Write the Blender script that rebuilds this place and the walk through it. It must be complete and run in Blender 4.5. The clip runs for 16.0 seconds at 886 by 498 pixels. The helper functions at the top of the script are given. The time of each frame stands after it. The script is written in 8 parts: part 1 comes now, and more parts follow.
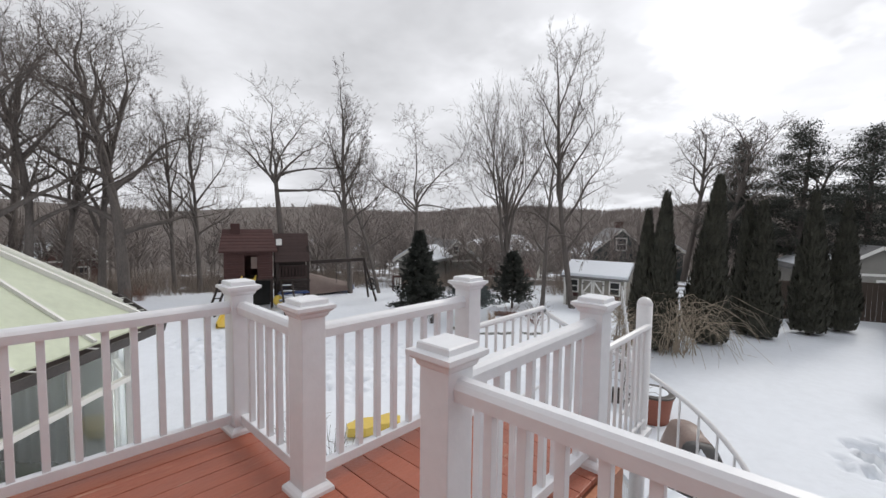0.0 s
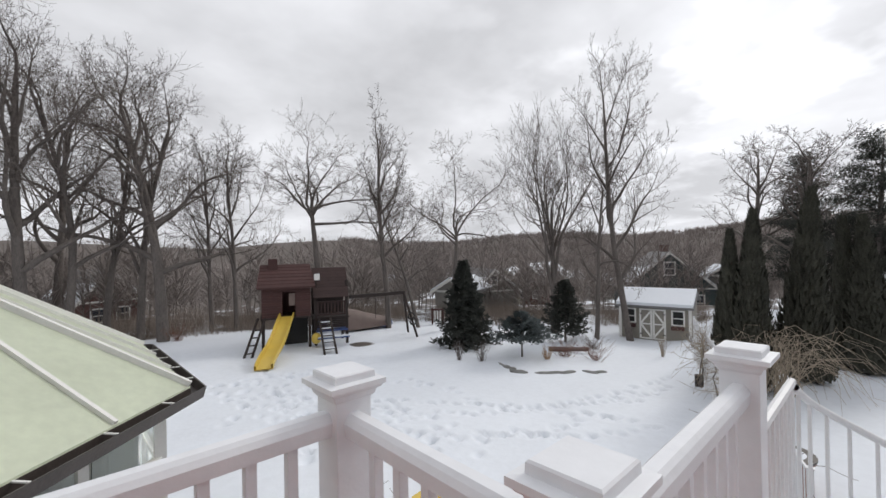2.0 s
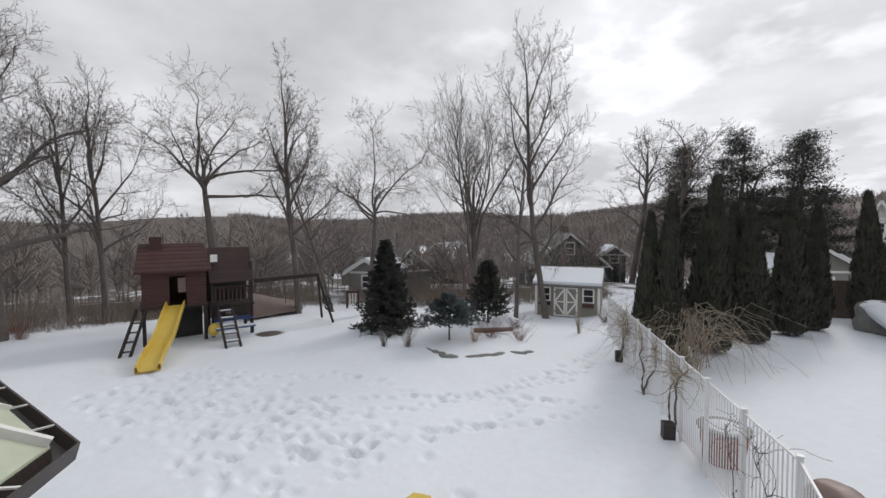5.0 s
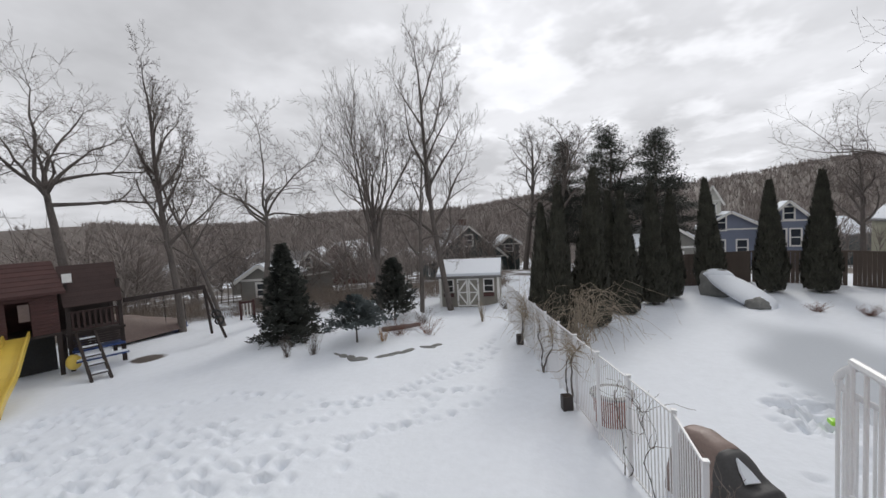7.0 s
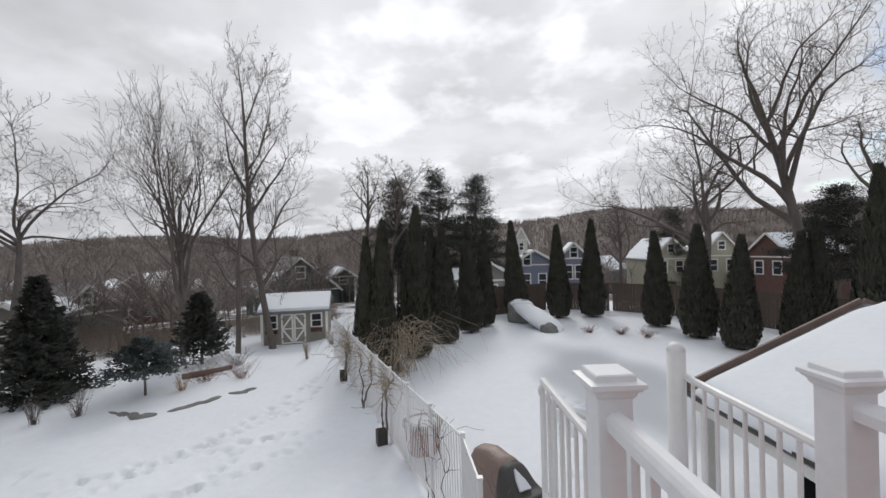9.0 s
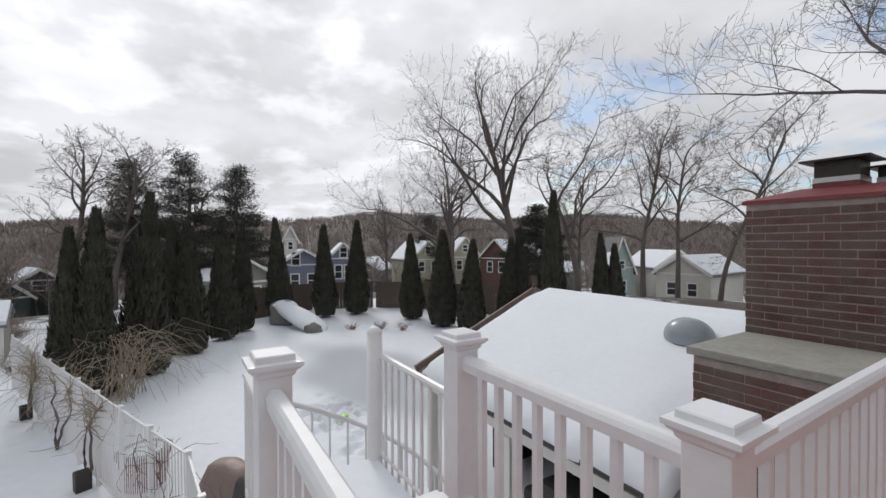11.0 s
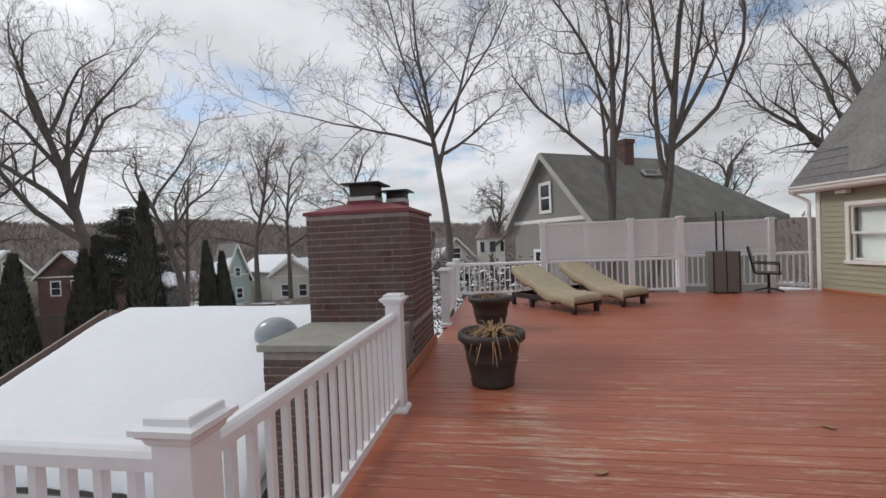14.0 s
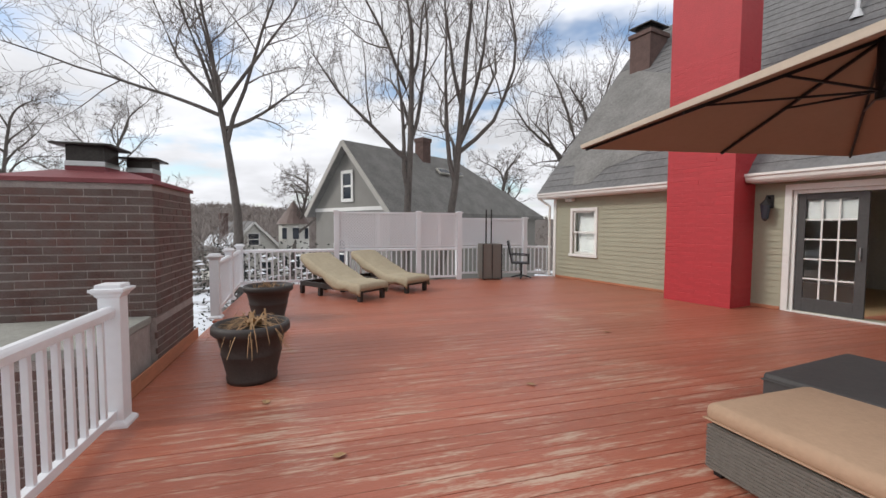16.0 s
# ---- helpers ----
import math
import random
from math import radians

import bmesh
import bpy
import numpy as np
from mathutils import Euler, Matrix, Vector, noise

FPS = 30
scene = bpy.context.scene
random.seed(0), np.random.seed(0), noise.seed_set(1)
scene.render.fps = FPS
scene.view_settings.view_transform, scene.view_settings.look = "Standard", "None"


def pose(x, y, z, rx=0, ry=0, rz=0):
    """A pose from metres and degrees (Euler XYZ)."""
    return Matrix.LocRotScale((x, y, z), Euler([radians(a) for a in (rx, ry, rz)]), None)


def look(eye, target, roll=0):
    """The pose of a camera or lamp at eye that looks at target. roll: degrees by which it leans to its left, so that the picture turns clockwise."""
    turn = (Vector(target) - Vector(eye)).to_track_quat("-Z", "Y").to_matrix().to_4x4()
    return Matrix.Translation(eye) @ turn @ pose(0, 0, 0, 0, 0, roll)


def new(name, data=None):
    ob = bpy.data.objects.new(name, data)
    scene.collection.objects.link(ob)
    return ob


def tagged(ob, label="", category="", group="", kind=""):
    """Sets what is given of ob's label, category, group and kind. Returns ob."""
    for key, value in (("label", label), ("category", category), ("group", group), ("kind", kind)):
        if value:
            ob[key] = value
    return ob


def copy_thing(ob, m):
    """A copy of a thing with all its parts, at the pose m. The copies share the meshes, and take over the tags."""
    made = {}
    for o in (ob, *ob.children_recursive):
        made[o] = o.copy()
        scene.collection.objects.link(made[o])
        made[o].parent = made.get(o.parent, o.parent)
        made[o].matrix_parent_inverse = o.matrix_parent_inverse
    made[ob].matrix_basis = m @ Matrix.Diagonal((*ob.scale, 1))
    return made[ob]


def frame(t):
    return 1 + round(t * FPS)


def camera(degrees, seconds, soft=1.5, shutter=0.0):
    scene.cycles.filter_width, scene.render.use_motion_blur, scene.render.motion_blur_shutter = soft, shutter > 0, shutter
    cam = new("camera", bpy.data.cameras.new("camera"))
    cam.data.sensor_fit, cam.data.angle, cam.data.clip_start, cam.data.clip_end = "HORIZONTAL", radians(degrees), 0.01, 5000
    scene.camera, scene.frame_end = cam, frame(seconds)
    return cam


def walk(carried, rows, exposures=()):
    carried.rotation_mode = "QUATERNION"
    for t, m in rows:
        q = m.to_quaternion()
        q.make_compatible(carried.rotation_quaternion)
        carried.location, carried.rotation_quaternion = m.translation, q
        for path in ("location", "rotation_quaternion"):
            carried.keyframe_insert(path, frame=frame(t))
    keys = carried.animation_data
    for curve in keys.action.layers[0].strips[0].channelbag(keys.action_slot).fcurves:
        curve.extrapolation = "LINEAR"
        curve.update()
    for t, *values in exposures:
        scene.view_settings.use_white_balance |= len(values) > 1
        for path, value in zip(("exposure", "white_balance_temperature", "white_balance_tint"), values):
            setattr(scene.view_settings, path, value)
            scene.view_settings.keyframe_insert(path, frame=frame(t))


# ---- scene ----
cam = camera(93.1, 16.0)
PATH = [
    (0, (0.235, 0.354, 1.432), (1.7, 1.709, 1.298), 0.8),
    (0.5, (0.353, 0.784, 1.421), (1.796, 2.163, 1.281), 1.2),
    (1, (0.441, 1.164, 1.433), (1.857, 2.573, 1.335), 0.9),
    (1.5, (0.49, 1.557, 1.437), (1.884, 2.991, 1.402), 0.3),
    (2, (0.583, 1.908, 1.432), (1.96, 3.357, 1.438), -1.0),
    (2.5, (0.638, 2.215, 1.439), (1.99, 3.688, 1.462), -2.1),
    (3, (0.665, 2.53, 1.457), (2.028, 3.993, 1.455), -2.3),
    (3.5, (0.734, 2.845, 1.45), (2.159, 4.247, 1.408), -2.8),
    (5.8, (0.911, 3.611, 1.447), (2.649, 4.594, 1.336), -0.3),
    (6, (0.91, 3.625, 1.452), (2.657, 4.591, 1.336), -0.8),
    (6.5, (0.944, 3.598, 1.489), (2.743, 4.461, 1.36), -2.4),
    (7, (0.927, 3.56, 1.506), (2.803, 4.242, 1.374), -3.2),
    (7.5, (0.947, 3.452, 1.533), (2.874, 3.976, 1.437), -3.7),
    (8, (0.975, 3.332, 1.538), (2.945, 3.677, 1.488), -3.2),
    (8.5, (1.014, 3.164, 1.531), (3.008, 3.325, 1.519), -2.3),
    (9, (0.989, 3.004, 1.53), (2.988, 2.942, 1.519), -1.6),
    (9.5, (0.974, 2.832, 1.515), (2.952, 2.542, 1.489), -0.7),
    (9.7, (0.934, 2.811, 1.515), (2.896, 2.424, 1.499), 0.3),
    (11.8, (0.671, 2.574, 1.467), (2.118, 1.194, 1.417), -2.4),
    (12, (0.652, 2.594, 1.48), (2.037, 1.152, 1.435), -2.7),
    (12.5, (0.607, 2.581, 1.483), (1.804, 0.979, 1.435), -2.8),
    (13, (0.518, 2.583, 1.494), (1.478, 0.829, 1.438), -2.5),
    (13.2, (0.49, 2.558, 1.465), (1.332, 0.744, 1.425), -3.1),
    (13.5, (0.387, 2.591, 1.506), (1.038, 0.701, 1.451), -2.5),
    (14, (0.303, 2.512, 1.496), (0.623, 0.538, 1.457), -2.4),
    (14.5, (0.193, 2.5, 1.485), (0.255, 0.501, 1.435), -2.1),
    (15, (0.067, 2.477, 1.479), (-0.073, 0.484, 1.397), -1.4),
    (15.5, (-0.004, 2.435, 1.458), (-0.336, 0.465, 1.358), -0.8),
    (16, (-0.098, 2.471, 1.467), (-0.66, 0.554, 1.357), 0.2),
]
walk(cam, [(t, look(eye, target, roll)) for t, eye, target, roll in PATH],
     [(0, 0.36), (2, 0.3), (3.5, 0.18), (9, 0.12), (12.5, 0.13), (14, 0.18), (15, 0.36), (16, 0.58)])

# ---- sky, sun ----
world = bpy.data.worlds.new("winter_sky")
scene.world = world
world.use_nodes = True
SUN_DIR = Vector((0.80, -0.10, 0.58)).normalized()


def build_sky():
    nt = world.node_tree
    nt.nodes.clear()
    N, L = nt.nodes.new, nt.links.new
    out = N("ShaderNodeOutputWorld")
    sky = N("ShaderNodeTexSky")
    sky.sky_type = "NISHITA"
    sky.sun_disc = False
    sky.sun_elevation = math.asin(SUN_DIR.z)
    sky.sun_rotation = math.atan2(SUN_DIR.x, SUN_DIR.y)
    clear = N("ShaderNodeBackground")
    clear.inputs["Strength"].default_value = 0.12
    L(sky.outputs[0], clear.inputs["Color"])
    co = N("ShaderNodeTexCoord")
    # project the view direction on a flat cloud deck
    sep = N("ShaderNodeSeparateXYZ")
    L(co.outputs["Generated"], sep.inputs[0])
    up = N("ShaderNodeMath"); up.operation = "MAXIMUM"; up.inputs[1].default_value = 0.0
    L(sep.outputs["Z"], up.inputs[0])
    add = N("ShaderNodeMath"); add.operation = "ADD"; add.inputs[1].default_value = 0.22
    L(up.outputs[0], add.inputs[0])
    inv = N("ShaderNodeMath"); inv.operation = "DIVIDE"; inv.inputs[0].default_value = 1.0
    L(add.outputs[0], inv.inputs[1])
    sc = N("ShaderNodeVectorMath"); sc.operation = "SCALE"
    L(co.outputs["Generated"], sc.inputs[0]); L(inv.outputs[0], sc.inputs["Scale"])
    big = N("ShaderNodeTexNoise"); big.inputs["Scale"].default_value = 1.5
    big.inputs["Detail"].default_value = 5.0; big.inputs["Roughness"].default_value = 0.5
    L(sc.outputs[0], big.inputs["Vector"])
    # cloud brightness: grey undersides and thin bright places, brighter towards the hidden sun
    dot = N("ShaderNodeVectorMath"); dot.operation = "DOT_PRODUCT"
    dot.inputs[1].default_value = SUN_DIR
    L(co.outputs["Generated"], dot.inputs[0])
    glow = N("ShaderNodeMapRange"); glow.inputs[1].default_value = 0.55; glow.inputs[2].default_value = 1.0
    glow.inputs[3].default_value = 0.0; glow.inputs[4].default_value = 0.12
    L(dot.outputs["Value"], glow.inputs[0])
    shade = N("ShaderNodeMapRange"); shade.inputs[1].default_value = 0.36; shade.inputs[2].default_value = 0.66
    shade.inputs[3].default_value = 0.50; shade.inputs[4].default_value = 0.75
    L(big.outputs[0], shade.inputs[0])
    bright = N("ShaderNodeMath"); bright.operation = "ADD"
    L(shade.outputs[0], bright.inputs[0]); L(glow.outputs[0], bright.inputs[1])
    # thin places in the cloud through which the hidden sun shines white
    thin = N("ShaderNodeTexNoise"); thin.inputs["Scale"].default_value = 2.6
    thin.inputs["Detail"].default_value = 4.0; thin.inputs["Roughness"].default_value = 0.55
    L(sc.outputs[0], thin.inputs["Vector"])
    gap = N("ShaderNodeMapRange"); gap.interpolation_type = "SMOOTHSTEP"
    gap.inputs[1].default_value = 0.47; gap.inputs[2].default_value = 0.64
    L(thin.outputs[0], gap.inputs[0])
    near = N("ShaderNodeMapRange"); near.inputs[1].default_value = 0.62; near.inputs[2].default_value = 0.98
    near.inputs[3].default_value = 0.0; near.inputs[4].default_value = 0.24
    L(dot.outputs["Value"], near.inputs[0])
    shine = N("ShaderNodeMath"); shine.operation = "MULTIPLY_ADD"
    L(gap.outputs[0], shine.inputs[0]); L(near.outputs[0], shine.inputs[1]); L(bright.outputs[0], shine.inputs[2])
    bright = shine
    col = N("ShaderNodeMix"); col.data_type = "RGBA"; col.blend_type = "MULTIPLY"; col.inputs[0].default_value = 1.0
    col.inputs[6].default_value = (0.966, 0.977, 1.022, 1)
    L(bright.outputs[0], col.inputs[7])
    cloud = N("ShaderNodeBackground"); cloud.inputs["Strength"].default_value = 0.99
    L(col.outputs[2], cloud.inputs["Color"])
    # cover: closed over the garden, broken towards -Y
    cov = N("ShaderNodeTexNoise"); cov.inputs["Scale"].default_value = 2.3
    cov.inputs["Detail"].default_value = 4.0
    off = N("ShaderNodeVectorMath"); off.operation = "ADD"; off.inputs[1].default_value = (3.1, 1.7, 0.4)
    L(sc.outputs[0], off.inputs[0]); L(off.outputs[0], cov.inputs["Vector"])
    bias = N("ShaderNodeMapRange"); bias.inputs[1].default_value = -0.75; bias.inputs[2].default_value = -0.1
    bias.inputs[3].default_value = 0.09; bias.inputs[4].default_value = 0.5
    L(sep.outputs["Y"], bias.inputs[0])
    tot = N("ShaderNodeMath"); tot.operation = "ADD"
    L(cov.outputs[0], tot.inputs[0]); L(bias.outputs[0], tot.inputs[1])
    fac = N("ShaderNodeMapRange"); fac.interpolation_type = "SMOOTHSTEP"
    fac.inputs[1].default_value = 0.36; fac.inputs[2].default_value = 0.58
    L(tot.outputs[0], fac.inputs[0])
    mix = N("ShaderNodeMixShader")
    L(fac.outputs[0], mix.inputs[0]); L(clear.outputs[0], mix.inputs[1]); L(cloud.outputs[0], mix.inputs[2])
    L(mix.outputs[0], out.inputs["Surface"])


build_sky()
sun_data = bpy.data.lights.new("sun", "SUN")
sun_data.energy = 0.95
sun_data.angle = radians(14)
sun_data.color = (1.0, 0.96, 0.9)
sun = new("sun", sun_data)
sun.matrix_world = look(SUN_DIR * 50, (0, 0, 0))

# ---- materials ----


def mat(name, color, rough=0.6, vary=0.15, scale=4.0, bump=0.0, bump_scale=40.0, metal=0.0, stretch=(1, 1, 1), per_object=0.0, spec=0.5):
    """Base colour with variation at two scales, fine relief and, at will, a change from object to object."""
    m = bpy.data.materials.new(name)
    m.use_nodes = True
    nt = m.node_tree
    N, L = nt.nodes.new, nt.links.new
    b = nt.nodes["Principled BSDF"]
    b.inputs["Roughness"].default_value = rough
    b.inputs["Metallic"].default_value = metal
    b.inputs["Specular IOR Level"].default_value = spec
    co = N("ShaderNodeTexCoord")
    mp = N("ShaderNodeMapping"); mp.inputs["Scale"].default_value = stretch
    L(co.outputs["Object"], mp.inputs[0])
    n1 = N("ShaderNodeTexNoise"); n1.inputs["Scale"].default_value = scale; n1.inputs["Detail"].default_value = 3
    n2 = N("ShaderNodeTexNoise"); n2.inputs["Scale"].default_value = scale * 9; n2.inputs["Detail"].default_value = 2
    L(mp.outputs[0], n1.inputs["Vector"]); L(mp.outputs[0], n2.inputs["Vector"])
    s = N("ShaderNodeMath"); s.operation = "ADD"
    L(n1.outputs[0], s.inputs[0]); L(n2.outputs[0], s.inputs[1])
    last = s
    if per_object:
        oi = N("ShaderNodeObjectInfo")
        k = N("ShaderNodeMath"); k.operation = "MULTIPLY_ADD"; k.inputs[1].default_value = per_object; 
        L(oi.outputs["Random"], k.inputs[0]); L(s.outputs[0], k.inputs[2])
        last = k
    mr = N("ShaderNodeMapRange"); mr.inputs[1].default_value = 0.6; mr.inputs[2].default_value = 1.4 + per_object
    mr.inputs[3].default_value = 1 - vary; mr.inputs[4].default_value = 1 + vary
    L(last.outputs[0], mr.inputs[0])
    mx = N("ShaderNodeMix"); mx.data_type = "RGBA"; mx.blend_type = "MULTIPLY"; mx.inputs[0].default_value = 1
    mx.inputs[6].default_value = (*color, 1)
    L(mr.outputs[0], mx.inputs[7])
    L(mx.outputs[2], b.inputs["Base Color"])
    if bump:
        bn = N("ShaderNodeTexNoise"); bn.inputs["Scale"].default_value = bump_scale; bn.inputs["Detail"].default_value = 4
        L(mp.outputs[0], bn.inputs["Vector"])
        bp = N("ShaderNodeBump"); bp.inputs["Strength"].default_value = bump; bp.inputs["Distance"].default_value = 0.02
        L(bn.outputs[0], bp.inputs["Height"]); L(bp.outputs[0], b.inputs["Normal"])
    return m


def deck_material():
    """Orange-red stained boards, the stain worn off in ragged patches along the grain."""
    m = mat("deck_stain", (0.375, 0.120, 0.072), 0.36, 0.26, 1.2, 0.25, 30.0, stretch=(0.6, 5, 5), per_object=0.5)
    nt = m.node_tree
    N, L = nt.nodes.new, nt.links.new
    b = nt.nodes["Principled BSDF"]
    src = b.inputs["Base Color"].links[0].from_socket
    geo = N("ShaderNodeNewGeometry")
    oi = N("ShaderNodeObjectInfo")

    def grain(scale, detail, rough):
        mp = N("ShaderNodeMapping"); mp.inputs["Scale"].default_value = scale
        L(geo.outputs["Position"], mp.inputs[0])
        shift = N("ShaderNodeVectorMath"); shift.operation = "ADD"
        mul = N("ShaderNodeMath"); mul.operation = "MULTIPLY"; mul.inputs[1].default_value = 17.0
        L(oi.outputs["Random"], mul.inputs[0])
        com = N("ShaderNodeCombineXYZ"); L(mul.outputs[0], com.inputs["X"])
        L(mp.outputs[0], shift.inputs[0]); L(com.outputs[0], shift.inputs[1])
        n = N("ShaderNodeTexNoise"); n.inputs["Scale"].default_value = 1.0; n.inputs["Detail"].default_value = detail; n.inputs["Roughness"].default_value = rough
        L(shift.outputs[0], n.inputs["Vector"])
        return n

    patch = grain((1.7, 17.0, 1.0), 4, 0.6)
    fibre = grain((11.0, 60.0, 1.0), 4, 0.7)
    region = N("ShaderNodeTexNoise"); region.inputs["Scale"].default_value = 0.7; region.inputs["Detail"].default_value = 2
    L(geo.outputs["Position"], region.inputs["Vector"])
    s1 = N("ShaderNodeMath"); s1.operation = "MULTIPLY_ADD"; s1.inputs[1].default_value = 0.6
    L(fibre.outputs[0], s1.inputs[0]); L(patch.outputs[0], s1.inputs[2])
    s2 = N("ShaderNodeMath"); s2.operation = "MULTIPLY_ADD"; s2.inputs[1].default_value = 0.5
    L(region.outputs[0], s2.inputs[0]); L(s1.outputs[0], s2.inputs[2])
    # most of the stain is gone where people walk
    dist = N("ShaderNodeVectorMath"); dist.operation = "DISTANCE"; dist.inputs[1].default_value = (-2.0, -0.5, 0.0)
    L(geo.outputs["Position"], dist.inputs[0])
    trod = N("ShaderNodeMapRange"); trod.inputs[1].default_value = 0.6; trod.inputs[2].default_value = 6.5
    trod.inputs[3].default_value = 0.09; trod.inputs[4].default_value = -0.05
    L(dist.outputs["Value"], trod.inputs[0])
    s3 = N("ShaderNodeMath"); s3.operation = "ADD"
    L(s2.outputs[0], s3.inputs[0]); L(trod.outputs[0], s3.inputs[1])
    f = N("ShaderNodeMapRange"); f.inputs[1].default_value = 1.15; f.inputs[2].default_value = 1.33; f.inputs[4].default_value = 0.78
    L(s3.outputs[0], f.inputs[0])
    mx = N("ShaderNodeMix"); mx.data_type = "RGBA"
    mx.inputs[7].default_value = (0.58, 0.44, 0.33, 1)
    L(f.outputs[0], mx.inputs[0]); L(src, mx.inputs[6])
    L(mx.outputs[2], b.inputs["Base Color"])
    return m


def brick_material():
    """Dark red bricks with grey-brown smears and soot."""
    m = mat("dark_red_brick", (0.125, 0.060, 0.050), 0.85, 0.5, 6.0, 0.7, 60, per_object=0.9)
    nt = m.node_tree
    N, L = nt.nodes.new, nt.links.new
    b = nt.nodes["Principled BSDF"]
    src = b.inputs["Base Color"].links[0].from_socket
    geo = N("ShaderNodeNewGeometry")
    n = N("ShaderNodeTexNoise"); n.inputs["Scale"].default_value = 3.5; n.inputs["Detail"].default_value = 6; n.inputs["Roughness"].default_value = 0.65
    L(geo.outputs["Position"], n.inputs["Vector"])
    f = N("ShaderNodeMapRange"); f.inputs[1].default_value = 0.36; f.inputs[2].default_value = 0.60; f.inputs[4].default_value = 0.92
    L(n.outputs[0], f.inputs[0])
    mx = N("ShaderNodeMix"); mx.data_type = "RGBA"
    mx.inputs[7].default_value = (0.140, 0.108, 0.096, 1)
    L(f.outputs[0], mx.inputs[0]); L(src, mx.inputs[6])
    L(mx.outputs[2], b.inputs["Base Color"])
    return m


def see_through(m, color, share):
    """Let part of the light pass through a thin sheet or cloth."""
    nt = m.node_tree
    N, L = nt.nodes.new, nt.links.new
    b = nt.nodes["Principled BSDF"]
    tr = N("ShaderNodeBsdfTranslucent"); tr.inputs["Color"].default_value = (*color, 1)
    mx = N("ShaderNodeMixShader"); mx.inputs[0].default_value = share
    L(b.outputs[0], mx.inputs[1]); L(tr.outputs[0], mx.inputs[2]); L(mx.outputs[0], nt.nodes["Material Output"].inputs["Surface"])
    return m


def snow_ground():
    """Snow in the garden, snow patches over leaf litter in the woods beyond."""
    m = mat("snow_ground", (0.79, 0.825, 0.875), 0.75, 0.04, 0.5, 0.35, 9.0, spec=0.3)
    nt = m.node_tree
    N, L = nt.nodes.new, nt.links.new
    b = nt.nodes["Principled BSDF"]
    src = b.inputs["Base Color"].links[0].from_socket
    wet = N("ShaderNodeAttribute"); wet.attribute_name = "wet"
    icy = N("ShaderNodeMix"); icy.data_type = "RGBA"; icy.inputs[7].default_value = (0.46, 0.49, 0.53, 1)
    L(wet.outputs["Fac"], icy.inputs[0]); L(src, icy.inputs[6])
    src = icy.outputs[2]
    at = N("ShaderNodeAttribute"); at.attribute_name = "cover"
    geo = N("ShaderNodeNewGeometry")
    n = N("ShaderNodeTexNoise"); n.inputs["Scale"].default_value = 0.16; n.inputs["Detail"].default_value = 7; n.inputs["Roughness"].default_value = 0.65
    L(geo.outputs["Position"], n.inputs["Vector"])
    ad = N("ShaderNodeMath"); ad.operation = "ADD"
    L(at.outputs["Fac"], ad.inputs[0]); L(n.outputs[0], ad.inputs[1])
    f = N("ShaderNodeMapRange"); f.inputs[1].default_value = 0.92; f.inputs[2].default_value = 1.0
    L(ad.outputs[0], f.inputs[0])
    lit = N("ShaderNodeValToRGB")
    lit.color_ramp.elements[0].color = (0.045, 0.037, 0.032, 1); lit.color_ramp.elements[1].color = (0.17, 0.14, 0.12, 1)
    n2 = N("ShaderNodeTexNoise"); n2.inputs["Scale"].default_value = 0.8; n2.inputs["Detail"].default_value = 8
    L(geo.outputs["Position"], n2.inputs["Vector"]); L(n2.outputs[0], lit.inputs[0])
    mx = N("ShaderNodeMix"); mx.data_type = "RGBA"
    L(f.outputs[0], mx.inputs[0]); L(lit.outputs[0], mx.inputs[6]); L(src, mx.inputs[7])
    L(mx.outputs[2], b.inputs["Base Color"])
    return m


def glass_material(name="glass", tint=(0.85, 0.9, 0.92)):
    m = bpy.data.materials.new(name)
    m.use_nodes = True
    b = m.node_tree.nodes["Principled BSDF"]
    b.inputs["Base Color"].default_value = (*tint, 1)
    b.inputs["Roughness"].default_value = 0.03
    b.inputs["Transmission Weight"].default_value = 1.0
    b.inputs["IOR"].default_value = 1.45
    return m


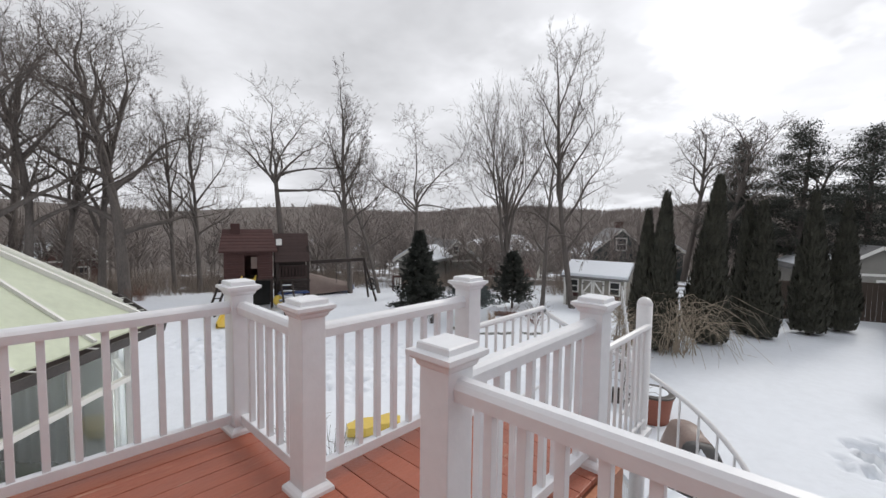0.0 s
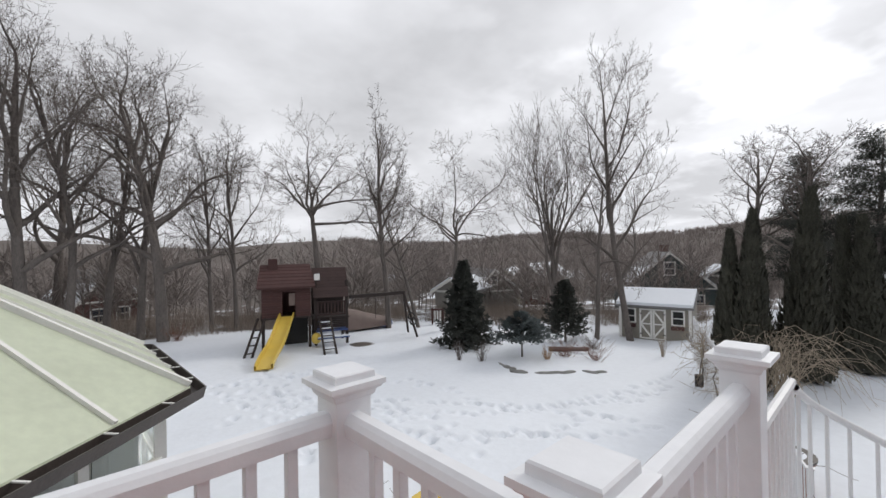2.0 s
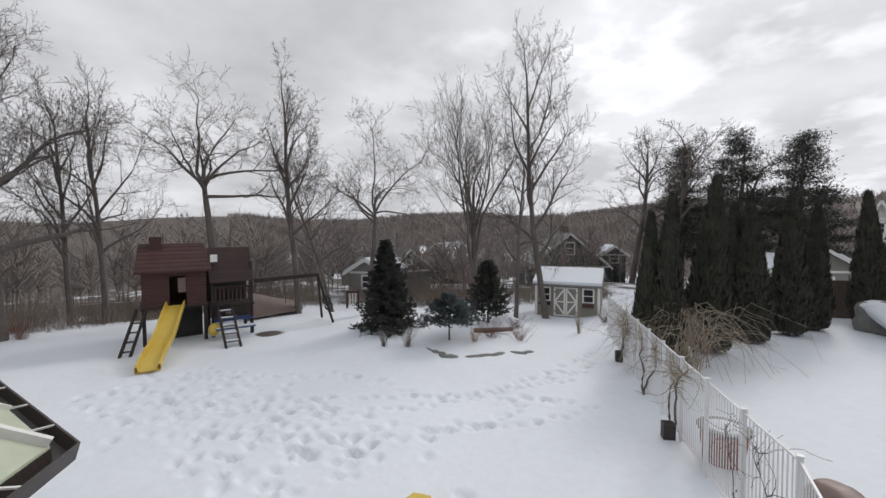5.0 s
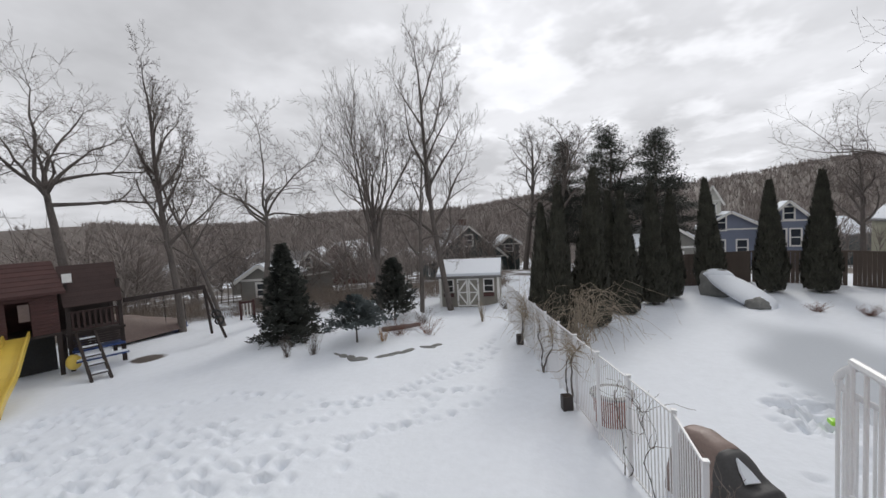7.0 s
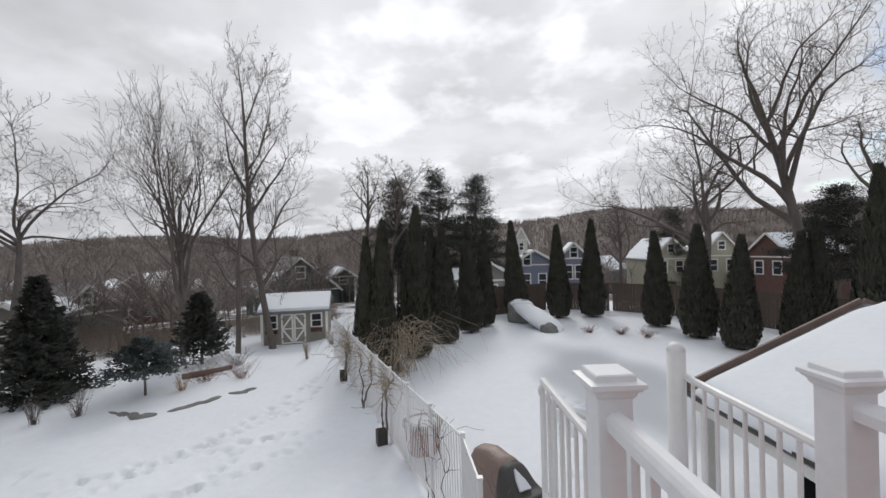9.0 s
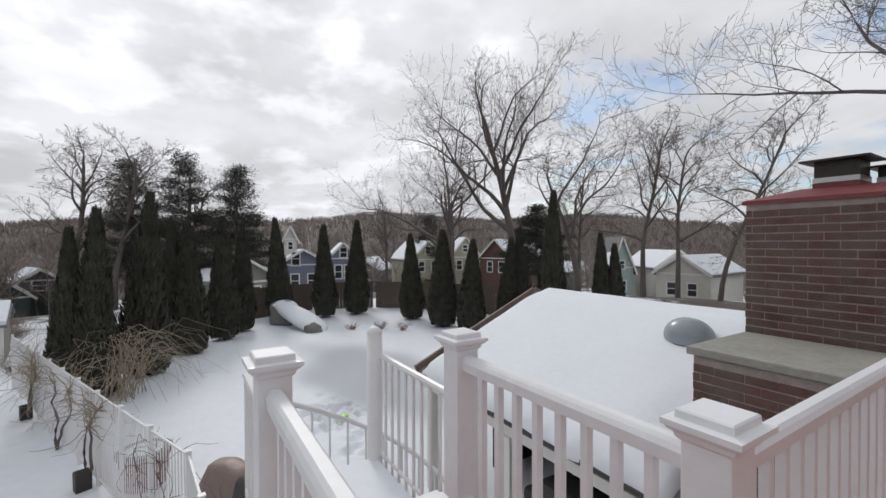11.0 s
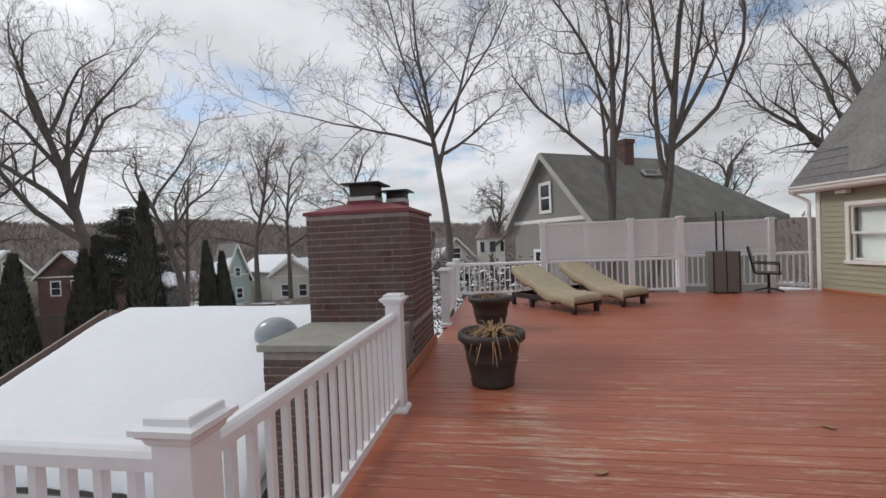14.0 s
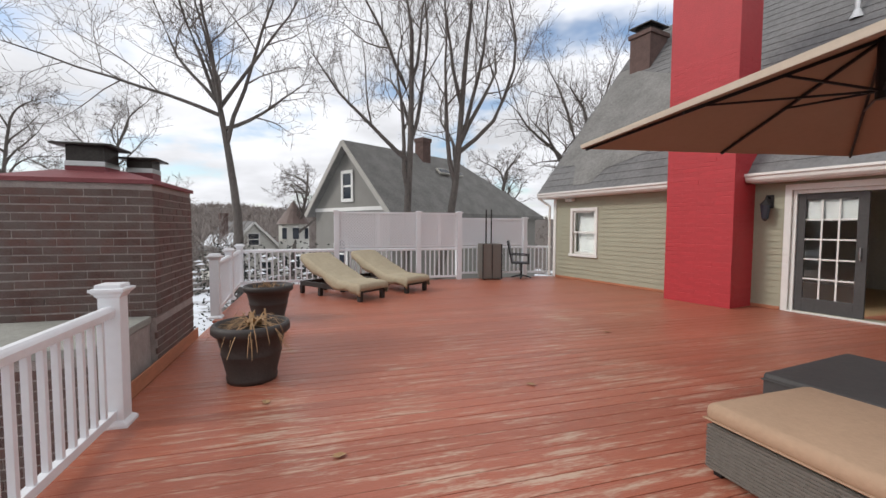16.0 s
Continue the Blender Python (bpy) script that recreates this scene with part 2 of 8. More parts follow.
M = dict(
    vinyl=mat("white_vinyl", (0.79, 0.80, 0.825), 0.38, 0.04, 2.0, 0.04, 60),
    metal_white=mat("white_enamel", (0.76, 0.76, 0.77), 0.4, 0.05, 6.0, 0.05, 60),
    deck=deck_material(),
    fascia=mat("fascia_stain", (0.42, 0.17, 0.09), 0.5, 0.2, 2.0, 0.2, 25, stretch=(3, 1, 3)),
    snow=mat("snow", (0.79, 0.825, 0.875), 0.75, 0.03, 1.2, 0.25, 7, spec=0.3),
    brick=brick_material(),
    mortar=mat("mortar", (0.34, 0.295, 0.275), 0.95, 0.25, 10, 0.5, 90),
    redpaint=mat("red_masonry_paint", (0.44, 0.032, 0.04), 0.55, 0.14, 3.0, 0.3, 50, per_object=0.4),
    concrete=mat("concrete_slab", (0.30, 0.30, 0.27), 0.85, 0.18, 3.0, 0.4, 60),
    crown=mat("red_crown", (0.20, 0.05, 0.055), 0.6, 0.15, 5.0, 0.3, 40),
    sheet=mat("dark_sheet_metal", (0.06, 0.055, 0.05), 0.45, 0.3, 8, 0.1, 40, metal=0.6),
    steel=mat("bright_steel", (0.62, 0.62, 0.62), 0.3, 0.1, 8, metal=1.0),
    siding=mat("sage_siding", (0.35, 0.34, 0.25), 0.6, 0.07, 2.0, 0.08, 40, per_object=0.15),
    oldtrim=mat("weathered_trim", (0.46, 0.44, 0.40), 0.6, 0.12, 3.0, 0.1, 40),
    trim=mat("white_trim", (0.78, 0.77, 0.74), 0.45, 0.05, 3.0, 0.05, 50),
    shingle=mat("grey_shingles", (0.185, 0.183, 0.183), 0.9, 0.35, 1.2, 0.8, 22, per_object=0.3),
    shingle_worn=mat("worn_shingles", (0.21, 0.205, 0.195), 0.9, 0.3, 1.6, 0.8, 22),
    polycarb=see_through(mat("pale_green_sheet", (0.75, 0.80, 0.64), 0.35, 0.12, 1.3, 0.03, 8), (0.80, 0.82, 0.72), 0.35),
    gutter=mat("dark_brown_gutter", (0.050, 0.040, 0.036), 0.45, 0.3, 5, 0.1, 30),
    glass=glass_material(),
    # near-black: shade of unlit interiors put into the colour, also a dark cloth
    darkroom=mat("interior_shade_dark_cloth", (0.03, 0.03, 0.03), 0.9, 0.3, 2),
    sky_glass=mat("window_glass", (0.035, 0.042, 0.055), 0.08, 0.05, 1.0, spec=0.5),
    # blue base colour paints the sky's reflection into the skylight panes
    roof_glass=mat("skylight_glass_sky_tint", (0.06, 0.11, 0.24), 0.05, 0.05, 1.0, spec=0.8),
    pot=mat("dark_brown_plastic", (0.040, 0.033, 0.030), 0.55, 0.25, 5, 0.15, 30),
    soil=mat("potting_soil", (0.035, 0.024, 0.018), 0.95, 0.4, 20, 0.8, 50),
    dry=mat("dry_leaf", (0.36, 0.22, 0.11), 0.8, 0.3, 8, per_object=0.4),
    cover=mat("tan_cloth_cover", (0.40, 0.34, 0.235), 0.8, 0.12, 2.2, 0.5, 14),
    darkwood=mat("espresso_wood", (0.022, 0.018, 0.016), 0.5, 0.3, 6, 0.2, 30),
    wicker=mat("grey_wicker", (0.17, 0.155, 0.135), 0.7, 0.2, 30, 0.6, 90),
    cushion=mat("tan_cushion", (0.42, 0.28, 0.185), 0.85, 0.07, 3, 0.2, 40),
    charcoal=mat("charcoal_cover", (0.06, 0.058, 0.058), 0.6, 0.2, 3, 0.2, 20),
    canopy=see_through(mat("taupe_canopy", (0.40, 0.27, 0.20), 0.85, 0.06, 2, 0.1, 120), (0.40, 0.26, 0.18), 0.3),
    canopy_edge=mat("cream_valance", (0.60, 0.52, 0.42), 0.8, 0.06, 3, 0.1, 60),
    blackmetal=mat("black_metal", (0.02, 0.02, 0.022), 0.4, 0.2, 8, metal=0.4),
    bark=mat("grey_brown_bark", (0.135, 0.117, 0.106), 0.9, 0.35, 2.0, 0.6, 18, stretch=(1, 1, 0.35)),
    twig=mat("brown_twig", (0.14, 0.118, 0.106), 0.9, 0.25, 3.0),
    # far woods: base colour lightened to stand in for distance haze
    woods=mat("bare_woods_hazed", (0.255, 0.222, 0.205), 0.9, 0.3, 0.4),
    tan_twig=mat("tan_twig", (0.33, 0.275, 0.21), 0.9, 0.25, 3.0),
    brush=mat("brown_brush", (0.25, 0.205, 0.172), 0.9, 0.3, 1.0),
    needle=mat("dark_needles", (0.042, 0.046, 0.038), 0.8, 0.5, 3.0),
    blue_needle=mat("blue_needles", (0.075, 0.090, 0.090), 0.8, 0.5, 3.0),
    thuja=mat("thuja_foliage", (0.048, 0.048, 0.035), 0.85, 0.6, 2.5),
    yellow=mat("yellow_plastic", (0.68, 0.49, 0.09), 0.35, 0.06, 3),
    lookwood=mat("dark_red_brown_wood", (0.050, 0.029, 0.026), 0.8, 0.3, 4, 0.3, 30, per_object=0.4),
    playwood=mat("red_brown_playwood", (0.070, 0.030, 0.027), 0.75, 0.3, 4, 0.3, 30, per_object=0.4),
    dusk=mat("dark_brown_timber", (0.035, 0.025, 0.022), 0.8, 0.3, 4, 0.3, 30),
    blueplastic=mat("blue_plastic", (0.025, 0.06, 0.20), 0.45, 0.1, 4),
    tarp=mat("brown_tarp", (0.16, 0.115, 0.10), 0.6, 0.2, 2, 0.4, 6),
    shedwall=mat("taupe_board", (0.26, 0.24, 0.205), 0.75, 0.12, 4, 0.2, 30, per_object=0.2),
    greenhouse=mat("dark_green_board", (0.055, 0.075, 0.075), 0.7, 0.12, 2, 0.1, 20),
    bluewall=mat("slate_blue_board", (0.19, 0.215, 0.29), 0.7, 0.08, 2),
    yellowwall=mat("pale_yellow_board", (0.44, 0.43, 0.33), 0.7, 0.08, 2),
    mintwall=mat("pale_mint_board", (0.40, 0.50, 0.48), 0.7, 0.08, 2),
    whitewall=mat("cream_board", (0.62, 0.61, 0.56), 0.7, 0.08, 2),
    greywall=mat("warm_grey_board", (0.25, 0.24, 0.22), 0.7, 0.1, 2),
    roofbrick=mat("brown_brick", (0.125, 0.080, 0.070), 0.9, 0.3, 6, 0.3, 30),
    brickwall=mat("far_brick", (0.14, 0.080, 0.070), 0.85, 0.2, 3),
    fencewood=mat("weathered_board", (0.105, 0.08, 0.065), 0.85, 0.2, 2.0, 0.3, 20, stretch=(3, 3, 0.5), per_object=0.4),
    stone=mat("grey_fieldstone", (0.20, 0.20, 0.19), 0.9, 0.3, 3, 0.8, 12),
    terracotta=mat("terracotta", (0.33, 0.12, 0.08), 0.8, 0.2, 4, 0.2, 30),
    gascover=mat("brown_vinyl_cover", (0.24, 0.175, 0.15), 0.5, 0.15, 3, 0.3, 12),
    dome=mat("grey_acrylic_dome", (0.30, 0.34, 0.37), 0.25, 0.06, 2),
    lime=mat("lime_plastic", (0.35, 0.75, 0.05), 0.4, 0.05, 3),
    lightwood=mat("light_wood", (0.50, 0.36, 0.20), 0.5, 0.15, 5),
    lead=mat("lamp_black", (0.03, 0.03, 0.03), 0.5, 0.2, 10, metal=0.3),
    redleaf=mat("rust_leaf", (0.16, 0.07, 0.045), 0.9, 0.35, 6),
)

# ---- mesh helpers ----


def part(name, bm, material, parent=None, label="", smooth=False):
    me = bpy.data.meshes.new(name)
    bm.to_mesh(me)
    bm.free()
    return part_mesh(name, me, material, parent, label, smooth)


def part_mesh(name, me, material, parent=None, label="", smooth=False):
    if not me.materials:
        me.materials.append(material)
    if smooth:
        me.polygons.foreach_set("use_smooth", [True] * len(me.polygons))
    ob = new(name, me)
    if parent is not None:
        ob.parent = parent
    if label:
        ob["label"] = label
    return ob


def raw(name, verts, faces, material, parent=None, label="", smooth=False):
    me = bpy.data.meshes.new(name)
    me.from_pydata(verts, [], faces)
    me.update()
    return part_mesh(name, me, material, parent, label, smooth)


def thing(name, label, category, m=None, group="", kind=""):
    ob = tagged(new(name), label, category, group, kind)
    ob.empty_display_size = 0.1
    if m is not None:
        ob.matrix_world = m
    return ob


def box(bm, a, b, bevel=0.0, m=None):
    """A box between two corners, its edges bevelled."""
    lo = [min(p, q) for p, q in zip(a, b)]
    hi = [max(p, q) for p, q in zip(a, b)]
    mm = Matrix.Translation([(p + q) / 2 for p, q in zip(lo, hi)]) @ Matrix.Diagonal([max(q - p, 1e-4) for p, q in zip(lo, hi)] + [1])
    r = bmesh.ops.create_cube(bm, size=1.0, matrix=mm)
    if bevel:
        es = list({e for v in r["verts"] for e in v.link_edges})
        r = bmesh.ops.bevel(bm, geom=es, offset=bevel, segments=2, affect="EDGES", profile=0.6)
        if m is not None:
            bmesh.ops.transform(bm, matrix=m, verts=r["verts"])
    elif m is not None:
        bmesh.ops.transform(bm, matrix=m, verts=r["verts"])
    return bm


def boxes(*pairs, bevel=0.0):
    bm = bmesh.new()
    for a, b in pairs:
        box(bm, a, b, bevel)
    return bm


def rod(bm, p, q, r0, r1=None, n=8):
    """A round bar from p to q."""
    p, q = Vector(p), Vector(q)
    d = q - p
    mm = Matrix.Translation((p + q) / 2) @ d.to_track_quat("Z", "Y").to_matrix().to_4x4()
    bmesh.ops.create_cone(bm, cap_ends=True, segments=n, radius1=r0, radius2=r0 if r1 is None else r1, depth=d.length, matrix=mm)
    return bm


def rods(*args, n=8):
    bm = bmesh.new()
    for a in args:
        rod(bm, *a, n=n)
    return bm


def beam(bm, p, q, w, h):
    """A square bar from p to q."""
    p, q = Vector(p), Vector(q)
    d = q - p
    mm = Matrix.Translation((p + q) / 2) @ d.to_track_quat("Z", "Y").to_matrix().to_4x4() @ Matrix.Diagonal((w, h, d.length, 1))
    bmesh.ops.create_cube(bm, size=1.0, matrix=mm)
    return bm


def lathe(profile, n=24):
    """A turned body from (radius, height) pairs."""
    bm = bmesh.new()
    rings = [[bm.verts.new((r * math.cos(6.28318 * k / n), r * math.sin(6.28318 * k / n), z)) for k in range(n)] for r, z in profile]
    for a, b in zip(rings, rings[1:]):
        for k in range(n):
            bm.faces.new((a[k], a[(k + 1) % n], b[(k + 1) % n], b[k]))
    bm.faces.new(list(reversed(rings[0])))
    bm.faces.new(rings[-1])
    return bm


def prism(points, z0, z1):
    """A slab with the given outline."""
    bm = bmesh.new()
    lo = [bm.verts.new((x, y, z0)) for x, y in points]
    hi = [bm.verts.new((x, y, z1)) for x, y in points]
    n = len(points)
    for k in range(n):
        bm.faces.new((lo[k], lo[(k + 1) % n], hi[(k + 1) % n], hi[k]))
    bm.faces.new(list(reversed(lo)))
    bm.faces.new(hi)
    bmesh.ops.recalc_face_normals(bm, faces=bm.faces)
    return bm


def solid(faces_pts, thick):
    """A sheet of given thickness (downwards) from one outline in space."""
    bm = bmesh.new()
    top = [bm.verts.new(p) for p in faces_pts]
    bot = [bm.verts.new((p[0], p[1], p[2] - thick)) for p in faces_pts]
    n = len(top)
    bm.faces.new(top)
    bm.faces.new(list(reversed(bot)))
    for k in range(n):
        bm.faces.new((top[k], bot[k], bot[(k + 1) % n], top[(k + 1) % n]))
    bmesh.ops.recalc_face_normals(bm, faces=bm.faces)
    return bm

# ---- ground ----
YARD = [(-16, 29), (2, 30), (7, 29), (15, 27.5), (20, 25), (22.5, 19), (26.5, 15.5), (28.5, 9), (28, 3.5), (33, -4), (33, -11), (27, -15), (14, -18), (0, -22), (-16, -24)]


def terrain(x, y):
    """Height of the ground: the flat garden, the slope behind it, the valley and the wooded ridges."""
    a = np.clip(x - 4, 0, 26)
    side = np.clip((y - 0.376 * x + 3.0) / 4.5, 0, 1)       # the pool side beyond the fence lies level
    a = a * side * side * (3 - 2 * side)
    d = np.hypot(x, y)
    z = -3.2 - 0.028 * a - 0.12 * np.clip(d - 39, 0, 60)
    az = np.degrees(np.arctan2(y, x))
    ridge = 10.5 + 22 * np.exp(-((az + 30) / 42.0) ** 2) + 8 * np.sin(az * 0.11 + 1) ** 2
    far = np.clip((d - 160) / 420.0, 0, 1)
    z = z + (ridge + 9) * far * far * (3 - 2 * far)
    return z + 0.9 * np.sin(x * 0.05) * np.sin(y * 0.043) * np.clip((d - 40) / 60, 0, 1)


def gz(x, y):
    return float(terrain(np.array(float(x)), np.array(float(y))))


def inside_distance(px, py, poly):
    """Distance to the outline, positive inside."""
    dist = np.full(px.shape, 1e9)
    ins = np.zeros(px.shape, bool)
    n = len(poly)
    for k in range(n):
        (ax, ay), (bx, by) = poly[k], poly[(k + 1) % n]
        ex, ey = bx - ax, by - ay
        t = np.clip(((px - ax) * ex + (py - ay) * ey) / (ex * ex + ey * ey), 0, 1)
        dist = np.minimum(dist, np.hypot(px - ax - t * ex, py - ay - t * ey))
        cross = (ay > py) != (by > py)
        ins ^= cross & (px < (bx - ax) * (py - ay) / (by - ay if by != ay else 1e-9) + ax)
    return np.where(ins, dist, -dist)


def axis(fine0, fine1, step, far, growth):
    mid = list(np.arange(fine0, fine1, step))
    up, dn, s = [mid[-1]], [mid[0]], step
    while up[-1] < far:
        s *= growth
        up.append(up[-1] + s)
    s = step
    while dn[-1] > -far:
        s *= growth
        dn.append(dn[-1] - s)
    return np.array(list(reversed(dn[1:])) + mid + up[1:])


def trail(points, step, wobble, rng):
    out = []
    for (ax, ay), (bx, by) in zip(points, points[1:]):
        n = max(1, int(math.hypot(bx - ax, by - ay) / (step * 0.72)))
        for k in range(n):
            f = k / n
            out.append((ax + (bx - ax) * f + rng.gauss(0, wobble), ay + (by - ay) * f + rng.gauss(0, wobble)))
    return out


def build_ground():
    xs = axis(3.0, 17.5, 0.095, 4200, 1.09)
    ys = axis(-2.5, 18.5, 0.095, 4200, 1.09)
    X, Y = np.meshgrid(xs, ys)
    Z = terrain(X, Y)
    ins = inside_distance(X, Y, YARD)
    rng = random.Random(4)
    # snow lies in soft swells
    Z += np.where(ins > 0, 0.03 * np.sin(X * 0.9 + 0.7 * np.sin(Y * 0.6)) * np.sin(Y * 0.8), 0)
    prints = trail([(6.6, 15.0), (8.0, 11.8), (10.0, 9.9), (12.2, 8.9), (14.4, 8.2), (18.0, 7.6)], 0.36, 0.14, rng)
    prints += trail([(7.5, 14.2), (9.4, 11.6), (11.4, 9.4), (14.0, 7.7), (17.0, 7.3)], 0.38, 0.12, rng)
    prints += trail([(6.2, 12.2), (8.0, 9.4), (9.8, 8.2), (11.6, 7.7), (12.9, 7.0)], 0.36, 0.12, rng)
    prints += trail([(8.8, 9.0), (10.2, 7.6), (11.4, 6.6), (12.6, 6.3)], 0.38, 0.1, rng)
    prints += trail([(6.8, 19.0), (8.2, 16.4), (9.8, 14.6), (10.6, 12.6), (10.4, 10.2)], 0.4, 0.15, rng)
    prints += trail([(11.0, 9.6), (12.2, 8.0), (12.4, 6.6)], 0.4, 0.12, rng)
    prints += [(rng.uniform(4.6, 8.6), rng.uniform(9.5, 18.5)) for _ in range(130)]
    prints += [(rng.gauss(6.4, 1.0), rng.gauss(13.8, 2.6)) for _ in range(110)]
    prints += [(rng.gauss(12.0, 0.7), rng.gauss(-0.8, 0.35)) for _ in range(110)]
    prints += trail([(10.2, -1.2), (9.2, -0.2), (8.0, 0.5)], 0.3, 0.2, rng)
    for fx, fy in prints:
        if math.hypot(fx - 1.8, fy - 7.4) < 2.6:
            continue
        i0, i1 = np.searchsorted(xs, (fx - 0.6, fx + 0.6))
        j0, j1 = np.searchsorted(ys, (fy - 0.6, fy + 0.6))
        if i1 <= i0 or j1 <= j0:
            continue
        a = rng.uniform(0, 3.14)
        dx, dy = X[j0:j1, i0:i1] - fx, Y[j0:j1, i0:i1] - fy
        u, v = dx * math.cos(a) + dy * math.sin(a), -dx * math.sin(a) + dy * math.cos(a)
        r2 = ((u / 0.16) ** 2 + (v / 0.10) ** 2) ** 1.4
        Z[j0:j1, i0:i1] += -rng.uniform(0.06, 0.13) * np.exp(-r2) + 0.022 * np.exp(-((np.sqrt(r2) - 1.9) / 0.5) ** 2)
    # drifts and hollows: hollow over the pool, mound of the planted bed
    Z -= 0.20 * np.exp(-((((X - 15.2) / 4.1) ** 2 + ((Y + 3.2) / 1.8) ** 2) ** 2))
    Z += 0.22 * np.exp(-((((X - 17.6) / 3.2) ** 2 + ((Y - 13.6) / 2.8) ** 2) ** 2))
    Z += 0.5 * np.exp(-(((X - 21.3) / 1.0) ** 2 + ((Y - 13.0) / 0.9) ** 2))
    cover = np.clip(0.62 + ins * 0.12, 0.43, 1.0)
    D = np.hypot(X, Y)
    cover = np.where(D > 120, 0.26, cover)
    bare = np.exp(-(((X - 12.6) / 1.3) ** 2 + ((Y - 20.9) / 1.0) ** 2))
    cover = np.clip(cover - 0.7 * bare, 0, 1)
    pool = (((X - 15.3) / 4.9) ** 2 + ((Y + 3.2) / 2.3) ** 2) + 0.25 * np.sin(X * 1.3) * np.sin(Y * 1.7 + X * 0.4)
    wet = np.clip(np.exp(-pool ** 3), 0, 1)
    ny, nx = X.shape
    verts = np.stack([X.ravel(), Y.ravel(), Z.ravel()], 1)
    idx = np.arange(nx * ny).reshape(ny, nx)
    quads = np.stack([idx[:-1, :-1].ravel(), idx[:-1, 1:].ravel(), idx[1:, 1:].ravel(), idx[1:, :-1].ravel()], 1)
    me = bpy.data.meshes.new("ground")
    me.vertices.add(len(verts)); me.vertices.foreach_set("co", verts.ravel())
    me.loops.add(quads.size); me.loops.foreach_set("vertex_index", quads.ravel())
    me.polygons.add(len(quads)); me.polygons.foreach_set("loop_start", np.arange(0, quads.size, 4)); me.polygons.foreach_set("loop_total", np.full(len(quads), 4))
    me.update(calc_edges=True)
    at = me.attributes.new("cover", "FLOAT", "POINT")
    at.data.foreach_set("value", cover.ravel().astype(np.float32))
    at = me.attributes.new("wet", "FLOAT", "POINT")
    at.data.foreach_set("value", wet.ravel().astype(np.float32))
    ob = part_mesh("ground", me, snow_ground(), smooth=True)
    tagged(ob, "snow-covered garden ground with trodden footprints, bare woods beyond", "ground", kind="structure")


build_ground()

# ---- deck ----
BX, BY = 1.348, 3.235      # corner post of the main deck
CY = 2.313               # landing, far side
AY = 1.345               # landing, near side
DX = 2.633               # landing, outer end
P4Y, P5X, P5Y = -1.10, 1.49, -4.83
FARY = -8.45
DECK_W = -9.4
HOUSE = pose(-6.68, -8.46, 0, 0, 0, 12.7)   # local y runs along the house wall, local x points out of it


def build_deck():
    floor = thing("deck_floor", "red-brown stained timber deck with worn paler streaks", "deck", kind="structure")
    pitch, w = 0.146, 0.1415
    y = FARY - 0.1
    shapes = {}
    while y < BY + 0.05:
        x1 = 1.43 if y > P4Y else 1.50 if y < P5Y + 0.2 else 1.43
        key = x1
        if key not in shapes:
            bm = bmesh.new()
            box(bm, (DECK_W, 0, -0.032), (x1, w, 0.0), 0.003)
            shapes[key] = bm
            me = bpy.data.meshes.new("deck_board")
            bm.to_mesh(me); bm.free()
            me.materials.append(M["deck"])
            shapes[key] = me
        ob = new("deck_board", shapes[key])
        ob.parent = floor
        ob.location = (0, y, 0.0012 * math.sin(y * 37))
        y += pitch
    bm = bmesh.new()
    box(bm, (0, AY - 0.09, -0.032), (w, CY + 0.09, 0.0), 0.005)
    me = bpy.data.meshes.new("landing_board")
    bm.to_mesh(me); bm.free()
    me.materials.append(M["deck"])
    x = 1.438
    while x < DX + 0.02:
        ob = new("landing_board", me)
        ob.parent = floor
        ob.location = (x, 0, 0)
        x += pitch
    bm = boxes(((1.445, -8.6, -0.34), (1.49, AY - 0.1, -0.036)), ((1.38, CY + 0.1, -0.34), (1.43, BY + 0.1, -0.036)),
               ((DECK_W, BY + 0.1, -0.34), (1.43, BY + 0.14, -0.036)), ((1.49, AY - 0.14, -0.34), (2.8, AY - 0.1, -0.036)),
               ((1.43, CY + 0.1, -0.34), (2.8, CY + 0.14, -0.036)), ((2.76, AY - 0.1, -0.34), (2.8, CY + 0.1, -0.036)),
               ((DECK_W, -8.64, -0.34), (1.6, -8.6, -0.036)), bevel=0.004)
    part("fascia_board", bm, M["fascia"], floor)
    bm = bmesh.new()
    for px in (-8.0, -5.0, -2.0, 1.1):
        for py in (-8.0, -4.6, -1.4, 2.9):
            box(bm, (px - 0.08, py - 0.08, gz(px, py) - 0.2), (px + 0.08, py + 0.08, -0.30))
    box(bm, (2.55, 1.75, gz(2.6, 1.8) - 0.2), (2.69, 1.89, -0.30))
    part("support_posts", bm, M["trim"], floor)
    bm = boxes(((DECK_W, -8.6, -0.30), (1.40, BY + 0.08, -0.05)))
    part("joists", bm, M["fascia"], floor)


build_deck()

# ---- white railing ----
POST = None


